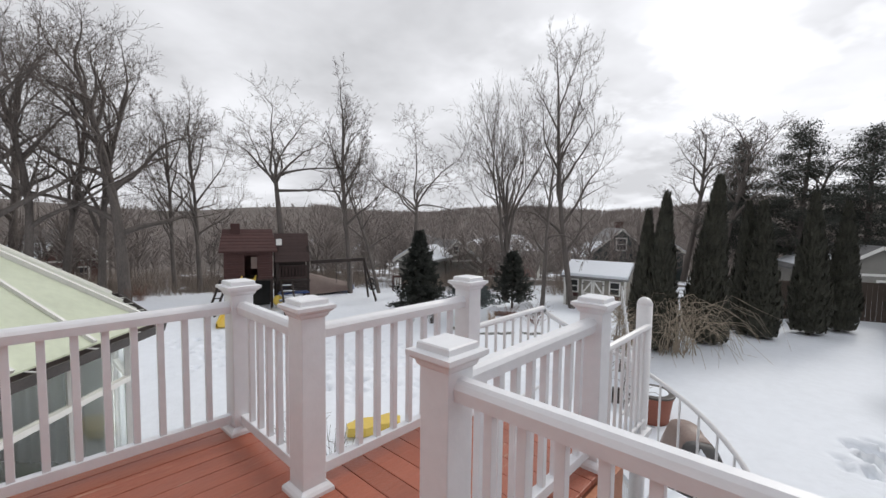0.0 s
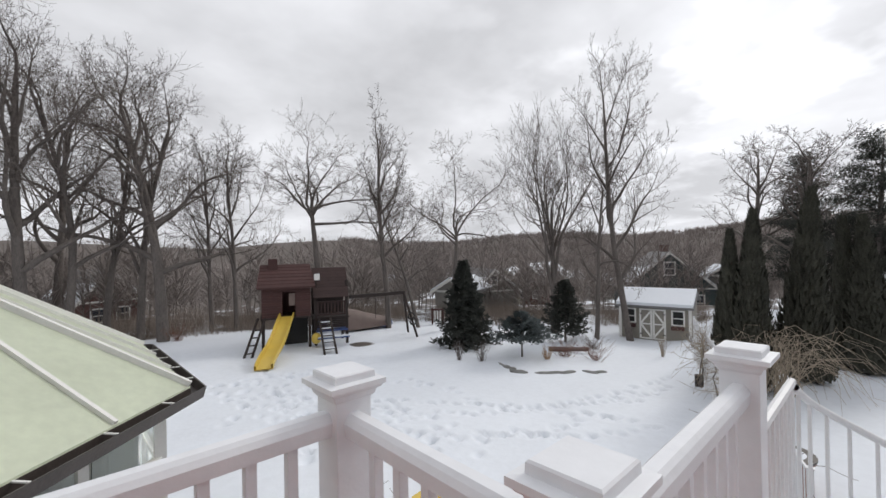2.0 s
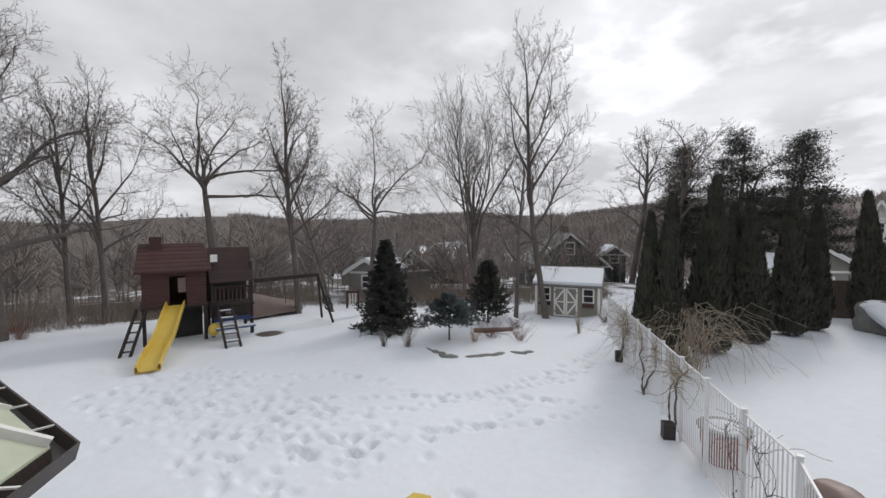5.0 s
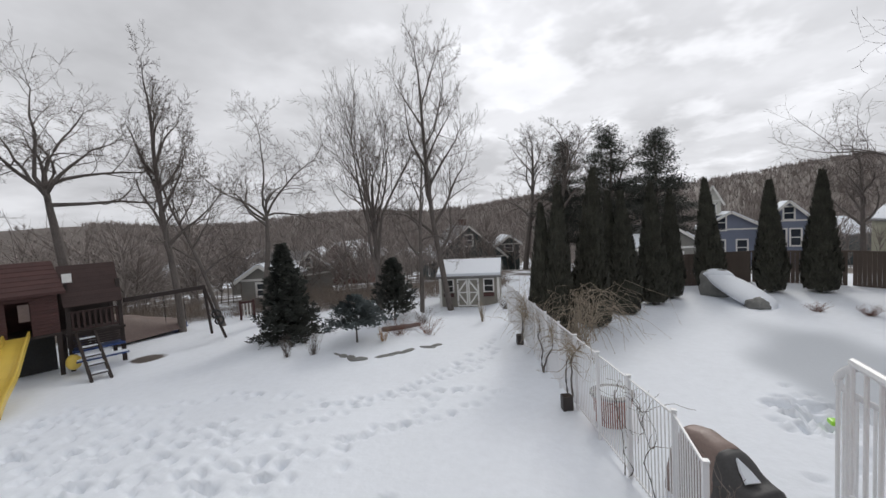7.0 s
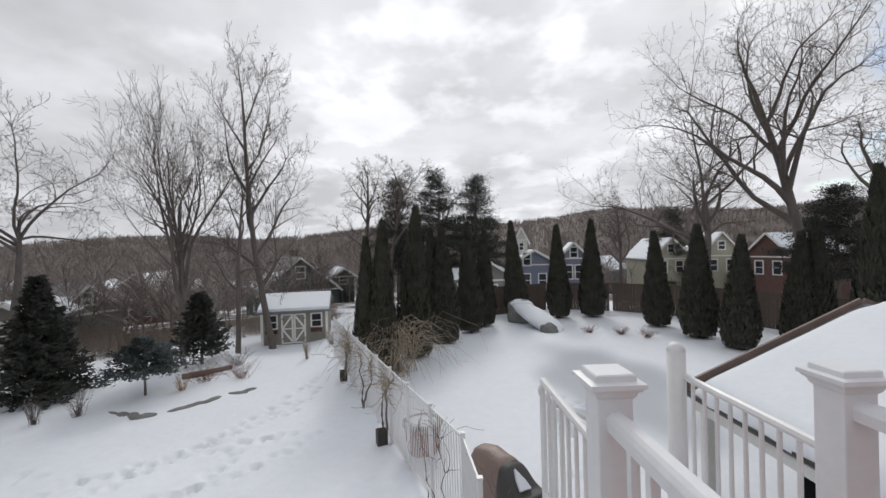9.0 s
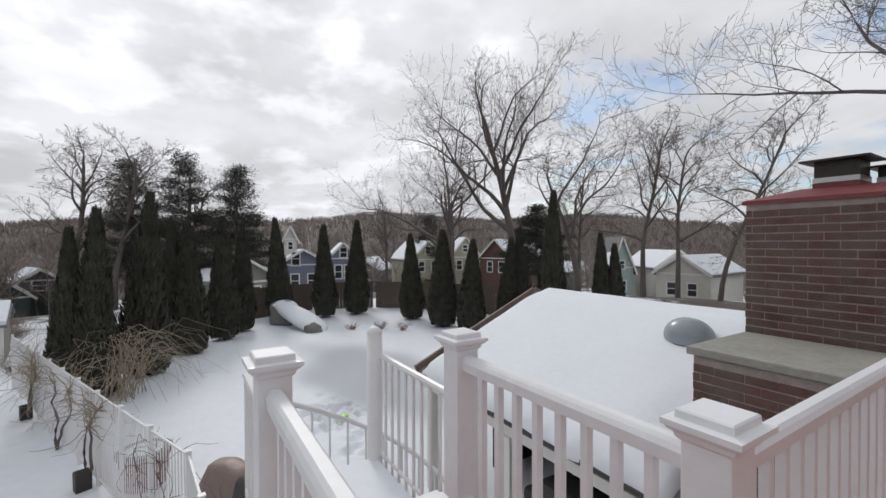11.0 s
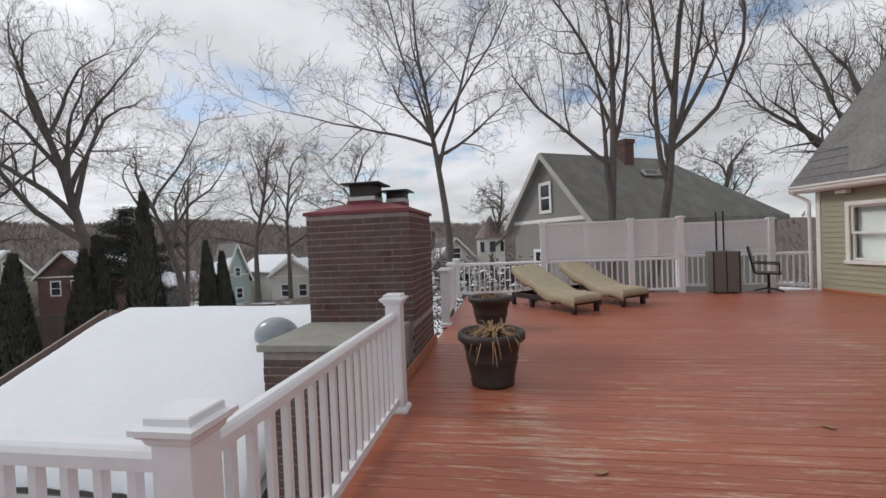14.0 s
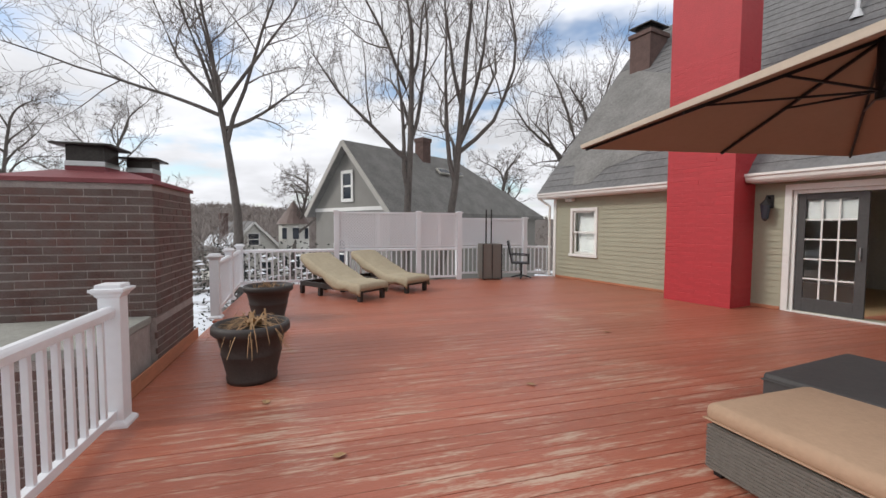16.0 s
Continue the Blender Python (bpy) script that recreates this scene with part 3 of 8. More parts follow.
def railing_post(x, y, height=1.018):
    """Square sleeve with a moulded flat cap and a base skirt."""
    global POST
    m = pose(x, y, 0) @ Matrix.Diagonal((1, 1, height / 1.018, 1))
    if POST is None:
        POST = thing("railing_post", "square white vinyl railing post with a stepped cap", "post", m, "deck railing posts")
        part("shaft", boxes(((-0.068, -0.068, 0.0), (0.068, 0.068, 0.955)), bevel=0.006), M["vinyl"], POST)
        bm = bmesh.new()
        prof = [(0.069, 0.925), (0.078, 0.935), (0.082, 0.95), (0.094, 0.958), (0.098, 0.966), (0.107, 0.970), (0.107, 0.988), (0.079, 0.992), (0.078, 1.014), (0.073, 1.019)]
        rings = [[bm.verts.new((sx * r, sy * r, z)) for sx, sy in ((-1, -1), (1, -1), (1, 1), (-1, 1))] for r, z in prof]
        for a, b in zip(rings, rings[1:]):
            for k in range(4):
                bm.faces.new((a[k], a[(k + 1) % 4], b[(k + 1) % 4], b[k]))
        bm.faces.new(rings[-1])
        bm.faces.new(list(reversed(rings[0])))
        part("cap", bm, M["vinyl"], POST)
        bm = bmesh.new()
        prof = [(0.098, 0.0), (0.098, 0.02), (0.088, 0.035), (0.070, 0.05)]
        rings = [[bm.verts.new((sx * r, sy * r, z + 0.001)) for sx, sy in ((-1, -1), (1, -1), (1, 1), (-1, 1))] for r, z in prof]
        for a, b in zip(rings, rings[1:]):
            for k in range(4):
                bm.faces.new((a[k], a[(k + 1) % 4], b[(k + 1) % 4], b[k]))
        part("base_skirt", bm, M["vinyl"], POST)
        return POST
    return copy_thing(POST, m)


BALUSTER = {}


def railing(p, q, top=0.885, gap=0.128, group="deck railing sections", size=0.034, rail_w=0.072):
    """A rail section between two post centres: rounded top rail, bottom rail and square balusters."""
    p, q = Vector((*p, 0)), Vector((*q, 0))
    d = q - p
    length = d.length - 0.136
    ang = math.degrees(math.atan2(d.y, d.x))
    mid = p + d.normalized() * 0.068
    t = thing("railing", "white vinyl railing with square balusters and a rounded top rail", "railing", pose(mid.x, mid.y, 0, 0, 0, ang), group)
    bm = bmesh.new()
    prof = [(-rail_w / 2, top - 0.075), (rail_w / 2, top - 0.075), (rail_w / 2 + 0.004, top - 0.03), (rail_w / 2 - 0.006, top - 0.012), (rail_w / 4, top), (-rail_w / 4, top), (-rail_w / 2 + 0.006, top - 0.012), (-rail_w / 2 - 0.004, top - 0.03)]
    a = [bm.verts.new((0, y, z)) for y, z in prof]
    b = [bm.verts.new((length, y, z)) for y, z in prof]
    n = len(prof)
    for k in range(n):
        bm.faces.new((a[k], b[k], b[(k + 1) % n], a[(k + 1) % n]))
    bm.faces.new(a); bm.faces.new(list(reversed(b)))
    bmesh.ops.recalc_face_normals(bm, faces=bm.faces)
    part("top_rail", bm, M["vinyl"], t)
    part("bottom_rail", boxes(((0, -0.026, 0.065), (length, 0.026, 0.125)), bevel=0.005), M["vinyl"], t)
    k = max(1, round(length / gap) - 1)
    step = length / (k + 1)
    key = (top, size)
    if key not in BALUSTER:
        me = bpy.data.meshes.new("baluster")
        bm = boxes(((-size / 2, -size / 2, 0.122), (size / 2, size / 2, top - 0.072)), bevel=0.003)
        bm.to_mesh(me); bm.free()
        me.materials.append(M["vinyl"])
        BALUSTER[key] = me
    for i in range(k):
        ob = new("baluster", BALUSTER[key])
        ob.parent = t
        ob.location = (step * (i + 1), 0, 0)
    return t


def build_railing():
    A, B, C, D, E, P4, P5 = (1.337, AY), (BX, BY), (1.328, CY), (DX, CY), (DX, AY), (1.35, P4Y), (P5X, P5Y)
    tall = {A: 1.003, C: 1.026, D: 1.024, E: 1.003, P4: 1.042}
    P6, P7 = (1.62, -6.6), (1.74, FARY)
    left = [(BX - 2.44 * k, BY) for k in range(1, 5)]
    for x, y in (B, A, C, D, E, P4, P5, P6, P7, *left):
        railing_post(x, y, tall.get((x, y), 1.018))
    for a, b in ((B, left[0]), *zip(left, left[1:]), (B, C), (C, D), (A, E), (A, P4), (P5, P6), (P6, P7)):
        railing(a, b)


build_railing()


def build_far_side():
    """Far end of the deck: railing with a lattice screen above it."""
    posts = [(-0.50, FARY), (-2.62, FARY), (-3.76, FARY)]
    railing((1.74, FARY), posts[0])
    back = [(-3.95, -9.15), (-6.0, -8.95)]
    for x, y in posts + back:
        h = 1.86 if y == FARY else 1.74
        t = thing("screen_post", "tall square white vinyl screen post with a cap", "post", pose(x, y, 0), "lattice screen posts")
        part("shaft", boxes(((-0.062, -0.062, 0), (0.062, 0.062, h - 0.05)), bevel=0.006), M["vinyl"], t)
        part("collar", boxes(((-0.075, -0.075, 0.90), (0.075, 0.075, 1.03)), bevel=0.01), M["vinyl"], t)
        part("cap", boxes(((-0.09, -0.09, h - 0.05), (0.09, 0.09, h - 0.02)), ((-0.06, -0.06, h - 0.02), (0.06, 0.06, h)), bevel=0.006), M["vinyl"], t)

    def screen(p, q, h):
        railing(p, q, group="deck railing sections")
        d = Vector((q[0] - p[0], q[1] - p[1], 0))
        n = d.length - 0.13
        u = d.normalized()
        t = thing("lattice_screen", "white lattice privacy panel above the railing", "lattice", pose(p[0] + u.x * 0.065, p[1] + u.y * 0.065, 0, 0, 0, math.degrees(math.atan2(d.y, d.x))), "lattice screens")
        z0, z1 = 0.90, h - 0.09
        bm = boxes(((0, -0.03, z1 - 0.01), (n, 0.03, z1 + 0.05)), ((0, -0.025, z0), (n, 0.025, z0 + 0.06)), ((n / 2 - 0.045, -0.022, z0 + 0.06), (n / 2 + 0.045, 0.022, z1 - 0.01)), bevel=0.004)
        part("frame", bm, M["vinyl"], t)
        for sign, dy in ((1, 0.006), (-1, -0.006)):
            bm = bmesh.new()
            s, hh = 0.078, z1 - z0 - 0.07
            c = -hh
            while c < n:
                a0, a1 = max(c, 0.0), min(c + hh, n)
                if a1 - a0 > 0.01:
                    f0, f1 = a0 - c, a1 - c
                    if sign < 0:
                        f0, f1 = hh - f0, hh - f1
                    beam(bm, (a0, dy, z0 + 0.06 + f0), (a1, dy, z0 + 0.06 + f1), 0.006, 0.036)
                c += s
            part("lattice", bm, M["vinyl"], t)

    screen(posts[0], posts[1], 1.86)
    screen(posts[1], posts[2], 1.86)
    screen(back[0], back[1], 1.74)
    railing(back[1], (-6.85, -8.75))


build_far_side()

# ---- bare trees ----


def tube(verts, faces, pts, radii, sides):
    """A tapered tube along points, added to the lists."""
    start = len(verts)
    for i, (p, r) in enumerate(zip(pts, radii)):
        d = (pts[min(i + 1, len(pts) - 1)] - pts[max(i - 1, 0)]).normalized()
        ref = Vector((0, 0, 1)) if abs(d.z) < 0.9 else Vector((1, 0, 0))
        u = d.cross(ref).normalized()
        v = d.cross(u)
        for k in range(sides):
            a = 6.28318 * k / sides
            verts.append(p + (u * math.cos(a) + v * math.sin(a)) * r)
    for i in range(len(pts) - 1):
        for k in range(sides):
            a, b = start + i * sides + k, start + i * sides + (k + 1) % sides
            faces.append((a, b, b + sides, a + sides))


def grow(out, p, d, length, r, level, rng, top, up, wander, kids, min_r):
    """One limb and, from it, its branches; out collects (level, points, radii)."""
    n = (9, 7, 5, 4, 2)[level]
    pts, radii = [p.copy()], [r]
    w = wander * (0.28, 1.25, 1.6, 1.7, 1.3)[level]
    bend = Vector((rng.gauss(0, w), rng.gauss(0, w), rng.gauss(0, w * 0.6)))
    tip = 0.22 if level else 0.35
    for i in range(n):
        bend = bend * 0.45 + Vector((rng.gauss(0, w), rng.gauss(0, w), rng.gauss(0, w * 0.7)))
        d = (d + bend + Vector((0, 0, up if level else 0.05))).normalized()
        p = p + d * (length / n)
        pts.append(p.copy())
        radii.append(max(min_r, r * (1 - (1 - tip) * ((i + 1) / n) ** 0.85)))
    out.append((level, pts, radii))
    if level >= top:
        return
    k = kids[min(level, len(kids) - 1)]
    low = (0.34, 0.30, 0.18, 0.12)[level]
    spin = rng.uniform(0, 6.283)
    for j in range(k + 2):
        fork = j >= k
        f = 0.985 if fork else min(low + (1 - low) * (j + rng.random()) / k, 0.96)
        i = min(int(f * n), n - 1)
        g = f * n - i
        q = pts[i].lerp(pts[i + 1], g)
        t = (pts[i + 1] - pts[i]).normalized()
        side = t.orthogonal().normalized()
        spin += 2.4 + rng.gauss(0, 0.35) if not fork else 3.14159
        side.rotate(Matrix.Rotation(spin, 3, t))
        ang = rng.uniform(0.25, 0.55) if fork else rng.uniform(0.65, 1.2)
        nd = t * math.cos(ang) + side * math.sin(ang)
        if level < 3:
            nd.z += 0.16
        rr = max(min_r, (radii[i] * (1 - g) + radii[i + 1] * g) * (rng.uniform(0.7, 0.9) if fork else rng.uniform(0.42, 0.64)))
        reach = length * (rng.uniform(0.36, 0.5) if fork else rng.uniform(0.36, 0.6) * (1.12 - 0.5 * f))
        grow(out, q, nd.normalized(), reach, rr, level + 1, rng, top, up, wander, kids, min_r)


def spread_limbs(seed, count, low, rise, length):
    """Main limbs in a spiral up the trunk, steeper and shorter towards the top."""
    rng = random.Random(seed * 7 + 3)
    out, head = [], rng.uniform(0, 360)
    for k in range(count):
        f = (k + rng.random() * 0.7) / count
        head += 137 + rng.gauss(0, 22)
        out.append((low + (0.97 - low) * f, head, rise + 24 * f + rng.gauss(0, 6), length * (1.05 - 0.45 * f) * rng.uniform(0.8, 1.15)))
    return tuple(out)


def bare_tree(base, height, r, seed, limbs=(), top=4, up=0.03, wander=0.13, kids=(8, 7, 6, 3), lean=(0, 0), min_r=0.006, total=None, slim=1.0, label="tall leafless deciduous tree with fine bare twigs", group="bare trees of the garden edge"):
    """A leafless tree. limbs: main limbs as (height share, heading in degrees, rise in degrees, length in metres)."""
    rng = random.Random(seed)
    t = thing("bare_tree", label, "tree", pose(base[0], base[1], gz(*base[:2]) - 0.1), group)
    out = []
    limbs = limbs or spread_limbs(seed, 9, 0.38, 42, height * 0.42)
    grow(out, Vector((0, 0, 0)), Vector((lean[0], lean[1], 1)).normalized(), height, r, 0, rng, 0, up, wander, kids, min_r * 1.5)
    _, pts, radii = out[0]
    n = len(pts) - 1
    for share, head, rise, length in limbs:
        f = share * n
        i = min(int(f), n - 1)
        q = pts[i].lerp(pts[i + 1], f - i)
        a, e = radians(head), radians(rise)
        nd = Vector((math.cos(a) * math.cos(e), math.sin(a) * math.cos(e), math.sin(e)))
        grow(out, q, nd, length, max(0.03, r * (1 - 0.60 * share) * 0.72), 1, rng, top, up, wander, kids, min_r)
    grow(out, pts[-1], (pts[-1] - pts[-2]).normalized(), height * 0.25, radii[-1], 1, rng, top, up, wander, kids, min_r)
    k = (total or height) / max(p.z for _, pts, _ in out for p in pts)
    out = [(lv, [Vector((p.x * k * slim, p.y * k * slim, p.z * k)) for p in pts], radii) for lv, pts, radii in out]
    tv, tf, cv, cf = [], [], [], []
    for level, pts, radii in out:
        if level <= 1:
            tube(tv, tf, pts, radii, 8 if level == 0 else 6)
        else:
            tube(cv, cf, pts, radii, 4 if level == 2 else 3)
    raw("trunk", tv, tf, M["bark"], t, smooth=True)
    raw("crown", cv, cf, M["twig"], t)
    return t


def build_bare_trees():
    side = "leafless tree in a dense row, grey-brown bark"
    # row along the woods
    for x, y, h, r, s, ln, slim in ((-0.2, 29.5, 17.5, 0.30, 1, (0.02, 0), 1.0), (1.3, 29.8, 16.8, 0.22, 2, (0.05, 0), 0.9), (3.0, 31.4, 16.6, 0.20, 3, (0, 0), 0.8), (4.4, 30.2, 16.2, 0.22, 4, (0.0, 0), 0.8), (5.2, 28.8, 16.4, 0.32, 5, (0.06, 0), 1.15),
                                    (8.0, 30.5, 13.0, 0.15, 6, (0.0, 0), 0.75), (9.3, 30.0, 13.6, 0.17, 10, (0.02, 0), 0.8), (-2.8, 29.5, 18, 0.3, 7, (0.03, 0), 1.0), (1.0, 36.5, 18, 0.26, 8, (0, 0), 0.9), (-5.5, 28.0, 18, 0.28, 9, (0, 0), 1.0),
                                    (-8.5, 31.0, 19, 0.3, 32, (0, 0), 1.0)):
        bare_tree((x, y), h * 0.82, r, s, spread_limbs(s, 11, 0.30, 44, h * 0.36), wander=0.12, kids=(8, 6, 5, 3), lean=ln, total=h, slim=slim, label=side)
    # leaning tree behind the play tower
    bare_tree((13.3, 27.0), 8.9, 0.34, 11, ((0.97, 151, 62, 5.5), (0.99, -29, 42, 6.0), (0.88, -29, 4, 5.5), (0.97, 151, 22, 4.5), (0.99, 100, 72, 5.0), (0.95, -60, 60, 4.5), (0.9, 220, 40, 4), (0.94, 61, 40, 4)), lean=(0.07, -0.04), wander=0.16, total=15.2)
    bare_tree((16.75, 24.2), 13.6, 0.20, 12, spread_limbs(12, 14, 0.34, 48, 4.2), wander=0.11, kids=(8, 6, 5, 3), lean=(0.03, -0.02), total=16.0, slim=0.8)
    bare_tree((18.3, 23.0), 8.5, 0.13, 13, spread_limbs(13, 8, 0.4, 35, 3.4), kids=(8, 6, 5, 3), lean=(-0.12, 0.10), total=10.5)
    bare_tree((19.2, 20.75), 6.2, 0.24, 14, ((0.97, 137, 48, 4.6), (0.99, -43, 58, 5.2), (0.99, -43, 24, 3.4), (0.9, 137, 18, 3.2), (0.99, 40, 65, 5), (0.99, 200, 72, 5), (0.95, 90, 50, 4)), wander=0.17, lean=(0.03, -0.02), total=13.0, slim=0.85)
    # upright many-stemmed tree
    bare_tree((23.0, 15.8), 8.5, 0.24, 15, ((0.35, 120, 66, 8), (0.42, -50, 68, 8), (0.5, 60, 72, 7.5), (0.55, -110, 74, 7.5), (0.62, 150, 62, 7), (0.66, -30, 70, 6.5), (0.75, 110, 76, 6), (0.8, -70, 76, 6)), wander=0.07, up=0.09, kids=(8, 8, 5, 3), total=15.0, slim=0.78)
    bare_tree((22.8, 13.0), 8.6, 0.15, 16, spread_limbs(16, 8, 0.4, 45, 3.0), wander=0.16, kids=(8, 6, 5, 3), lean=(0.04, -0.03), total=10.8, slim=0.8)
    # tall tree before the garden shed
    bare_tree((24.14, 11.7), 13.0, 0.21, 17, ((0.28, -60, 42, 4.5), (0.42, -55, 48, 5.0), (0.52, 115, 54, 4.5), (0.6, -60, 35, 4.4), (0.68, 120, 50, 4.2), (0.78, -60, 46, 4.5), (0.86, 115, 60, 3.8), (0.95, -50, 62, 3.5), (0.45, 30, 45, 3.5), (0.7, 210, 48, 3.5), (0.36, 120, 50, 3.4)), wander=0.11, up=0.05, kids=(8, 7, 5, 3), lean=(-0.06, 0.20), total=17.4, slim=0.72)
    # behind the thuja row
    far = "leafless tree behind the evergreens"
    for x, y, h, r, s in ((45, 10.5, 16, 0.3, 19), (42.4, 7.2, 14.5, 0.28, 20), (55.2, -22, 15, 0.3, 21), (22.2, -31, 17, 0.25, 22), (22.0, -36, 17, 0.25, 23), (38, -22, 14, 0.3, 24), (48, 3, 13, 0.25, 33), (31, -33, 16, 0.25, 34), (17.5, -34, 17, 0.22, 35)):
        bare_tree((x, y), h, r, s, top=4 if h > 14 else 3, kids=(9, 6, 4, 3), label=far, group="bare trees beyond the fence", min_r=0.009)
    # broad trees beyond the pool
    bare_tree((23.0, -17.5), 13.5, 0.36, 25, ((0.42, 35, 28, 9.5), (0.5, 45, 50, 9.0), (0.55, 215, 45, 8.0), (0.66, 40, 60, 8), (0.72, 220, 62, 7.5), (0.8, 90, 55, 6), (0.85, 250, 60, 6), (0.6, 130, 50, 6.5), (0.62, 300, 50, 6.5)), wander=0.17, up=0.05, kids=(8, 7, 6, 3), total=18.6, slim=0.82)
    bare_tree((25.0, -13.1), 8.0, 0.34, 26, ((0.55, 40, 22, 8.5), (0.62, 50, 32, 9.0), (0.7, 30, 48, 8.0), (0.8, 225, 45, 7), (0.9, 50, 65, 7), (0.95, 240, 62, 7), (0.75, 120, 45, 6)), wander=0.17, up=0.04, kids=(8, 7, 6, 3), lean=(-0.03, -0.05), total=16, slim=1.0)
    bare_tree((19.0, -19.0), 9.5, 0.26, 27, ((0.6, 200, 30, 7.0), (0.7, 240, 50, 6.0), (0.8, 40, 55, 6), (0.9, 210, 60, 6)), wander=0.2, up=0.07, kids=(8, 7, 6, 3), total=14)
    # behind the brick chimney
    bare_tree((3.12, -14.8), 9.5, 0.25, 28, ((0.97, 0, 66, 7.0), (0.99, 25, 80, 7.0), (0.95, 0, 20, 6.5), (0.84, 180, 66, 7.5), (0.98, 180, 52, 6.5), (0.99, 350, 48, 6.0), (0.9, 180, 15, 3.6), (0.97, 270, 60, 5), (0.97, 90, 60, 4.5)), wander=0.11, lean=(-0.10, 0), total=18.4, slim=0.95)
    # behind the lattice screen
    bare_tree((-3.1, -13.2), 12.0, 0.21, 29, ((0.5, 15, 58, 6.5), (0.6, 0, 35, 6.0), (0.66, 175, 62, 6.0), (0.78, 10, 60, 6), (0.85, 190, 55, 5.5), (0.7, 270, 50, 5)), wander=0.11, up=0.08, lean=(0.05, 0), kids=(8, 7, 6, 3), total=18, slim=0.72)
    bare_tree((-4.0, -13.1), 12.5, 0.22, 30, ((0.66, 178, 24, 7.5), (0.68, 180, 50, 7.5), (0.56, 5, 62, 6.5), (0.68, 170, 60, 6.5), (0.8, 20, 60, 5.5), (0.62, 260, 45, 5)), wander=0.12, up=0.07, lean=(-0.2, 0.0), kids=(8, 7, 6, 3), total=18, slim=0.8)
    bare_tree((-14.5, -18.0), 12.0, 0.38, 36, ((0.5, 20, 45, 8), (0.55, 190, 50, 8), (0.62, 60, 55, 8), (0.7, 240, 55, 8), (0.78, 0, 60, 7), (0.85, 170, 60, 7), (0.66, 320, 40, 7)), wander=0.13, up=0.06, kids=(8, 7, 6, 3), label=far, total=17.5, slim=0.85)
    bare_tree((-13.2, -28.9), 12, 0.3, 37, top=4, kids=(9, 6, 4, 3), label=far, min_r=0.009)
    bare_tree((2.6, -42.4), 12.5, 0.3, 38, top=4, wander=0.22, kids=(9, 6, 4, 3), label=far, min_r=0.011)
    bare_tree((7.5, -20.0), 8.5, 0.14, 39, top=4, wander=0.16, kids=(9, 6, 4, 3), label=far)


build_bare_trees()


def far_woods():
    """Bare woods on the slopes and in the valley: stems with fine upright twigs."""
    rng = random.Random(77)
    v, f = [], []

    def sliver(p, q, w):
        d = Vector((rng.uniform(-1, 1), rng.uniform(-1, 1), 0)).normalized() * w
        i = len(v)
        v.extend((p - d, p + d, q))
        f.append((i, i + 1, i + 2))

    count = 0
    while count < 3900:
        az = rng.uniform(-130, 125)
        dist = 34 * (17 ** rng.random())
        x, y = dist * math.cos(radians(az)), dist * math.sin(radians(az))
        if dist < (44 if az > -3 else 60) and -75 < az < 24:
            continue
        if az < -80 and dist < 50:
            continue
        count += 1
        z = gz(x, y)
        h = rng.uniform(6, 11) * (0.75 if dist < 70 else 1.0 if dist < 200 else 0.7)
        b = Vector((x, y, z - 0.3))
        w = max(0.10, dist * 0.0011)
        top = b + Vector((rng.gauss(0, 0.5), rng.gauss(0, 0.5), h * 0.72))
        sliver(b, top, w * 0.5)
        sliver(b, top, w * 0.5)
        for _ in range(44 if dist < 150 else 30):
            s = b.lerp(top, rng.uniform(0.25, 0.95))
            e = s + Vector((rng.gauss(0, 1.7), rng.gauss(0, 1.7), rng.uniform(0.6, 3.0)))
            sliver(s, e, w * 0.4)
    # the closed woods of the far ridges
    for _ in range(5200):
        az, dist = rng.uniform(-100, 60), rng.uniform(170, 640)
        x, y = dist * math.cos(radians(az)), dist * math.sin(radians(az))
        b = Vector((x, y, gz(x, y) - 0.5))
        h = rng.uniform(4, 7)
        for _ in range(12):
            s = b + Vector((rng.gauss(0, 2.5), rng.gauss(0, 2.5), rng.uniform(0, 2.5)))
            sliver(s, s + Vector((rng.gauss(0, 1.4), rng.gauss(0, 1.4), h * rng.uniform(0.4, 1.0))), rng.uniform(0.25, 0.6))
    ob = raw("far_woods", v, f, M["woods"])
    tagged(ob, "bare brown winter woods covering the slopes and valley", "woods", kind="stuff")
    # low brush at the edge of the garden
    v.clear(); f.clear()
    for k in range(5200):
        a = rng.random()
        seg = rng.randrange(0, 7)
        (ax, ay), (bx, by) = YARD[seg], YARD[seg + 1]
        o = rng.uniform(0.4, 7.0)
        nx, ny = (by - ay), -(bx - ax)
        ln = math.hypot(nx, ny)
        x, y = ax + (bx - ax) * a - nx / ln * o, ay + (by - ay) * a - ny / ln * o
        if (seg == 6 or seg == 5) and o < 1.5:
            continue
        z = gz(x, y)
        for _ in range(5):
            p = Vector((x + rng.gauss(0, 0.25), y + rng.gauss(0, 0.25), z - 0.05))
            sliver(p, p + Vector((rng.gauss(0, 0.45), rng.gauss(0, 0.45), rng.uniform(0.4, 1.6))), 0.010)
    ob = raw("brush", v, f, M["brush"])
    tagged(ob, "dry tan brush and saplings along the snowy garden edge", "brush", kind="stuff")


far_woods()

# ---- evergreens ----
THUJA = []


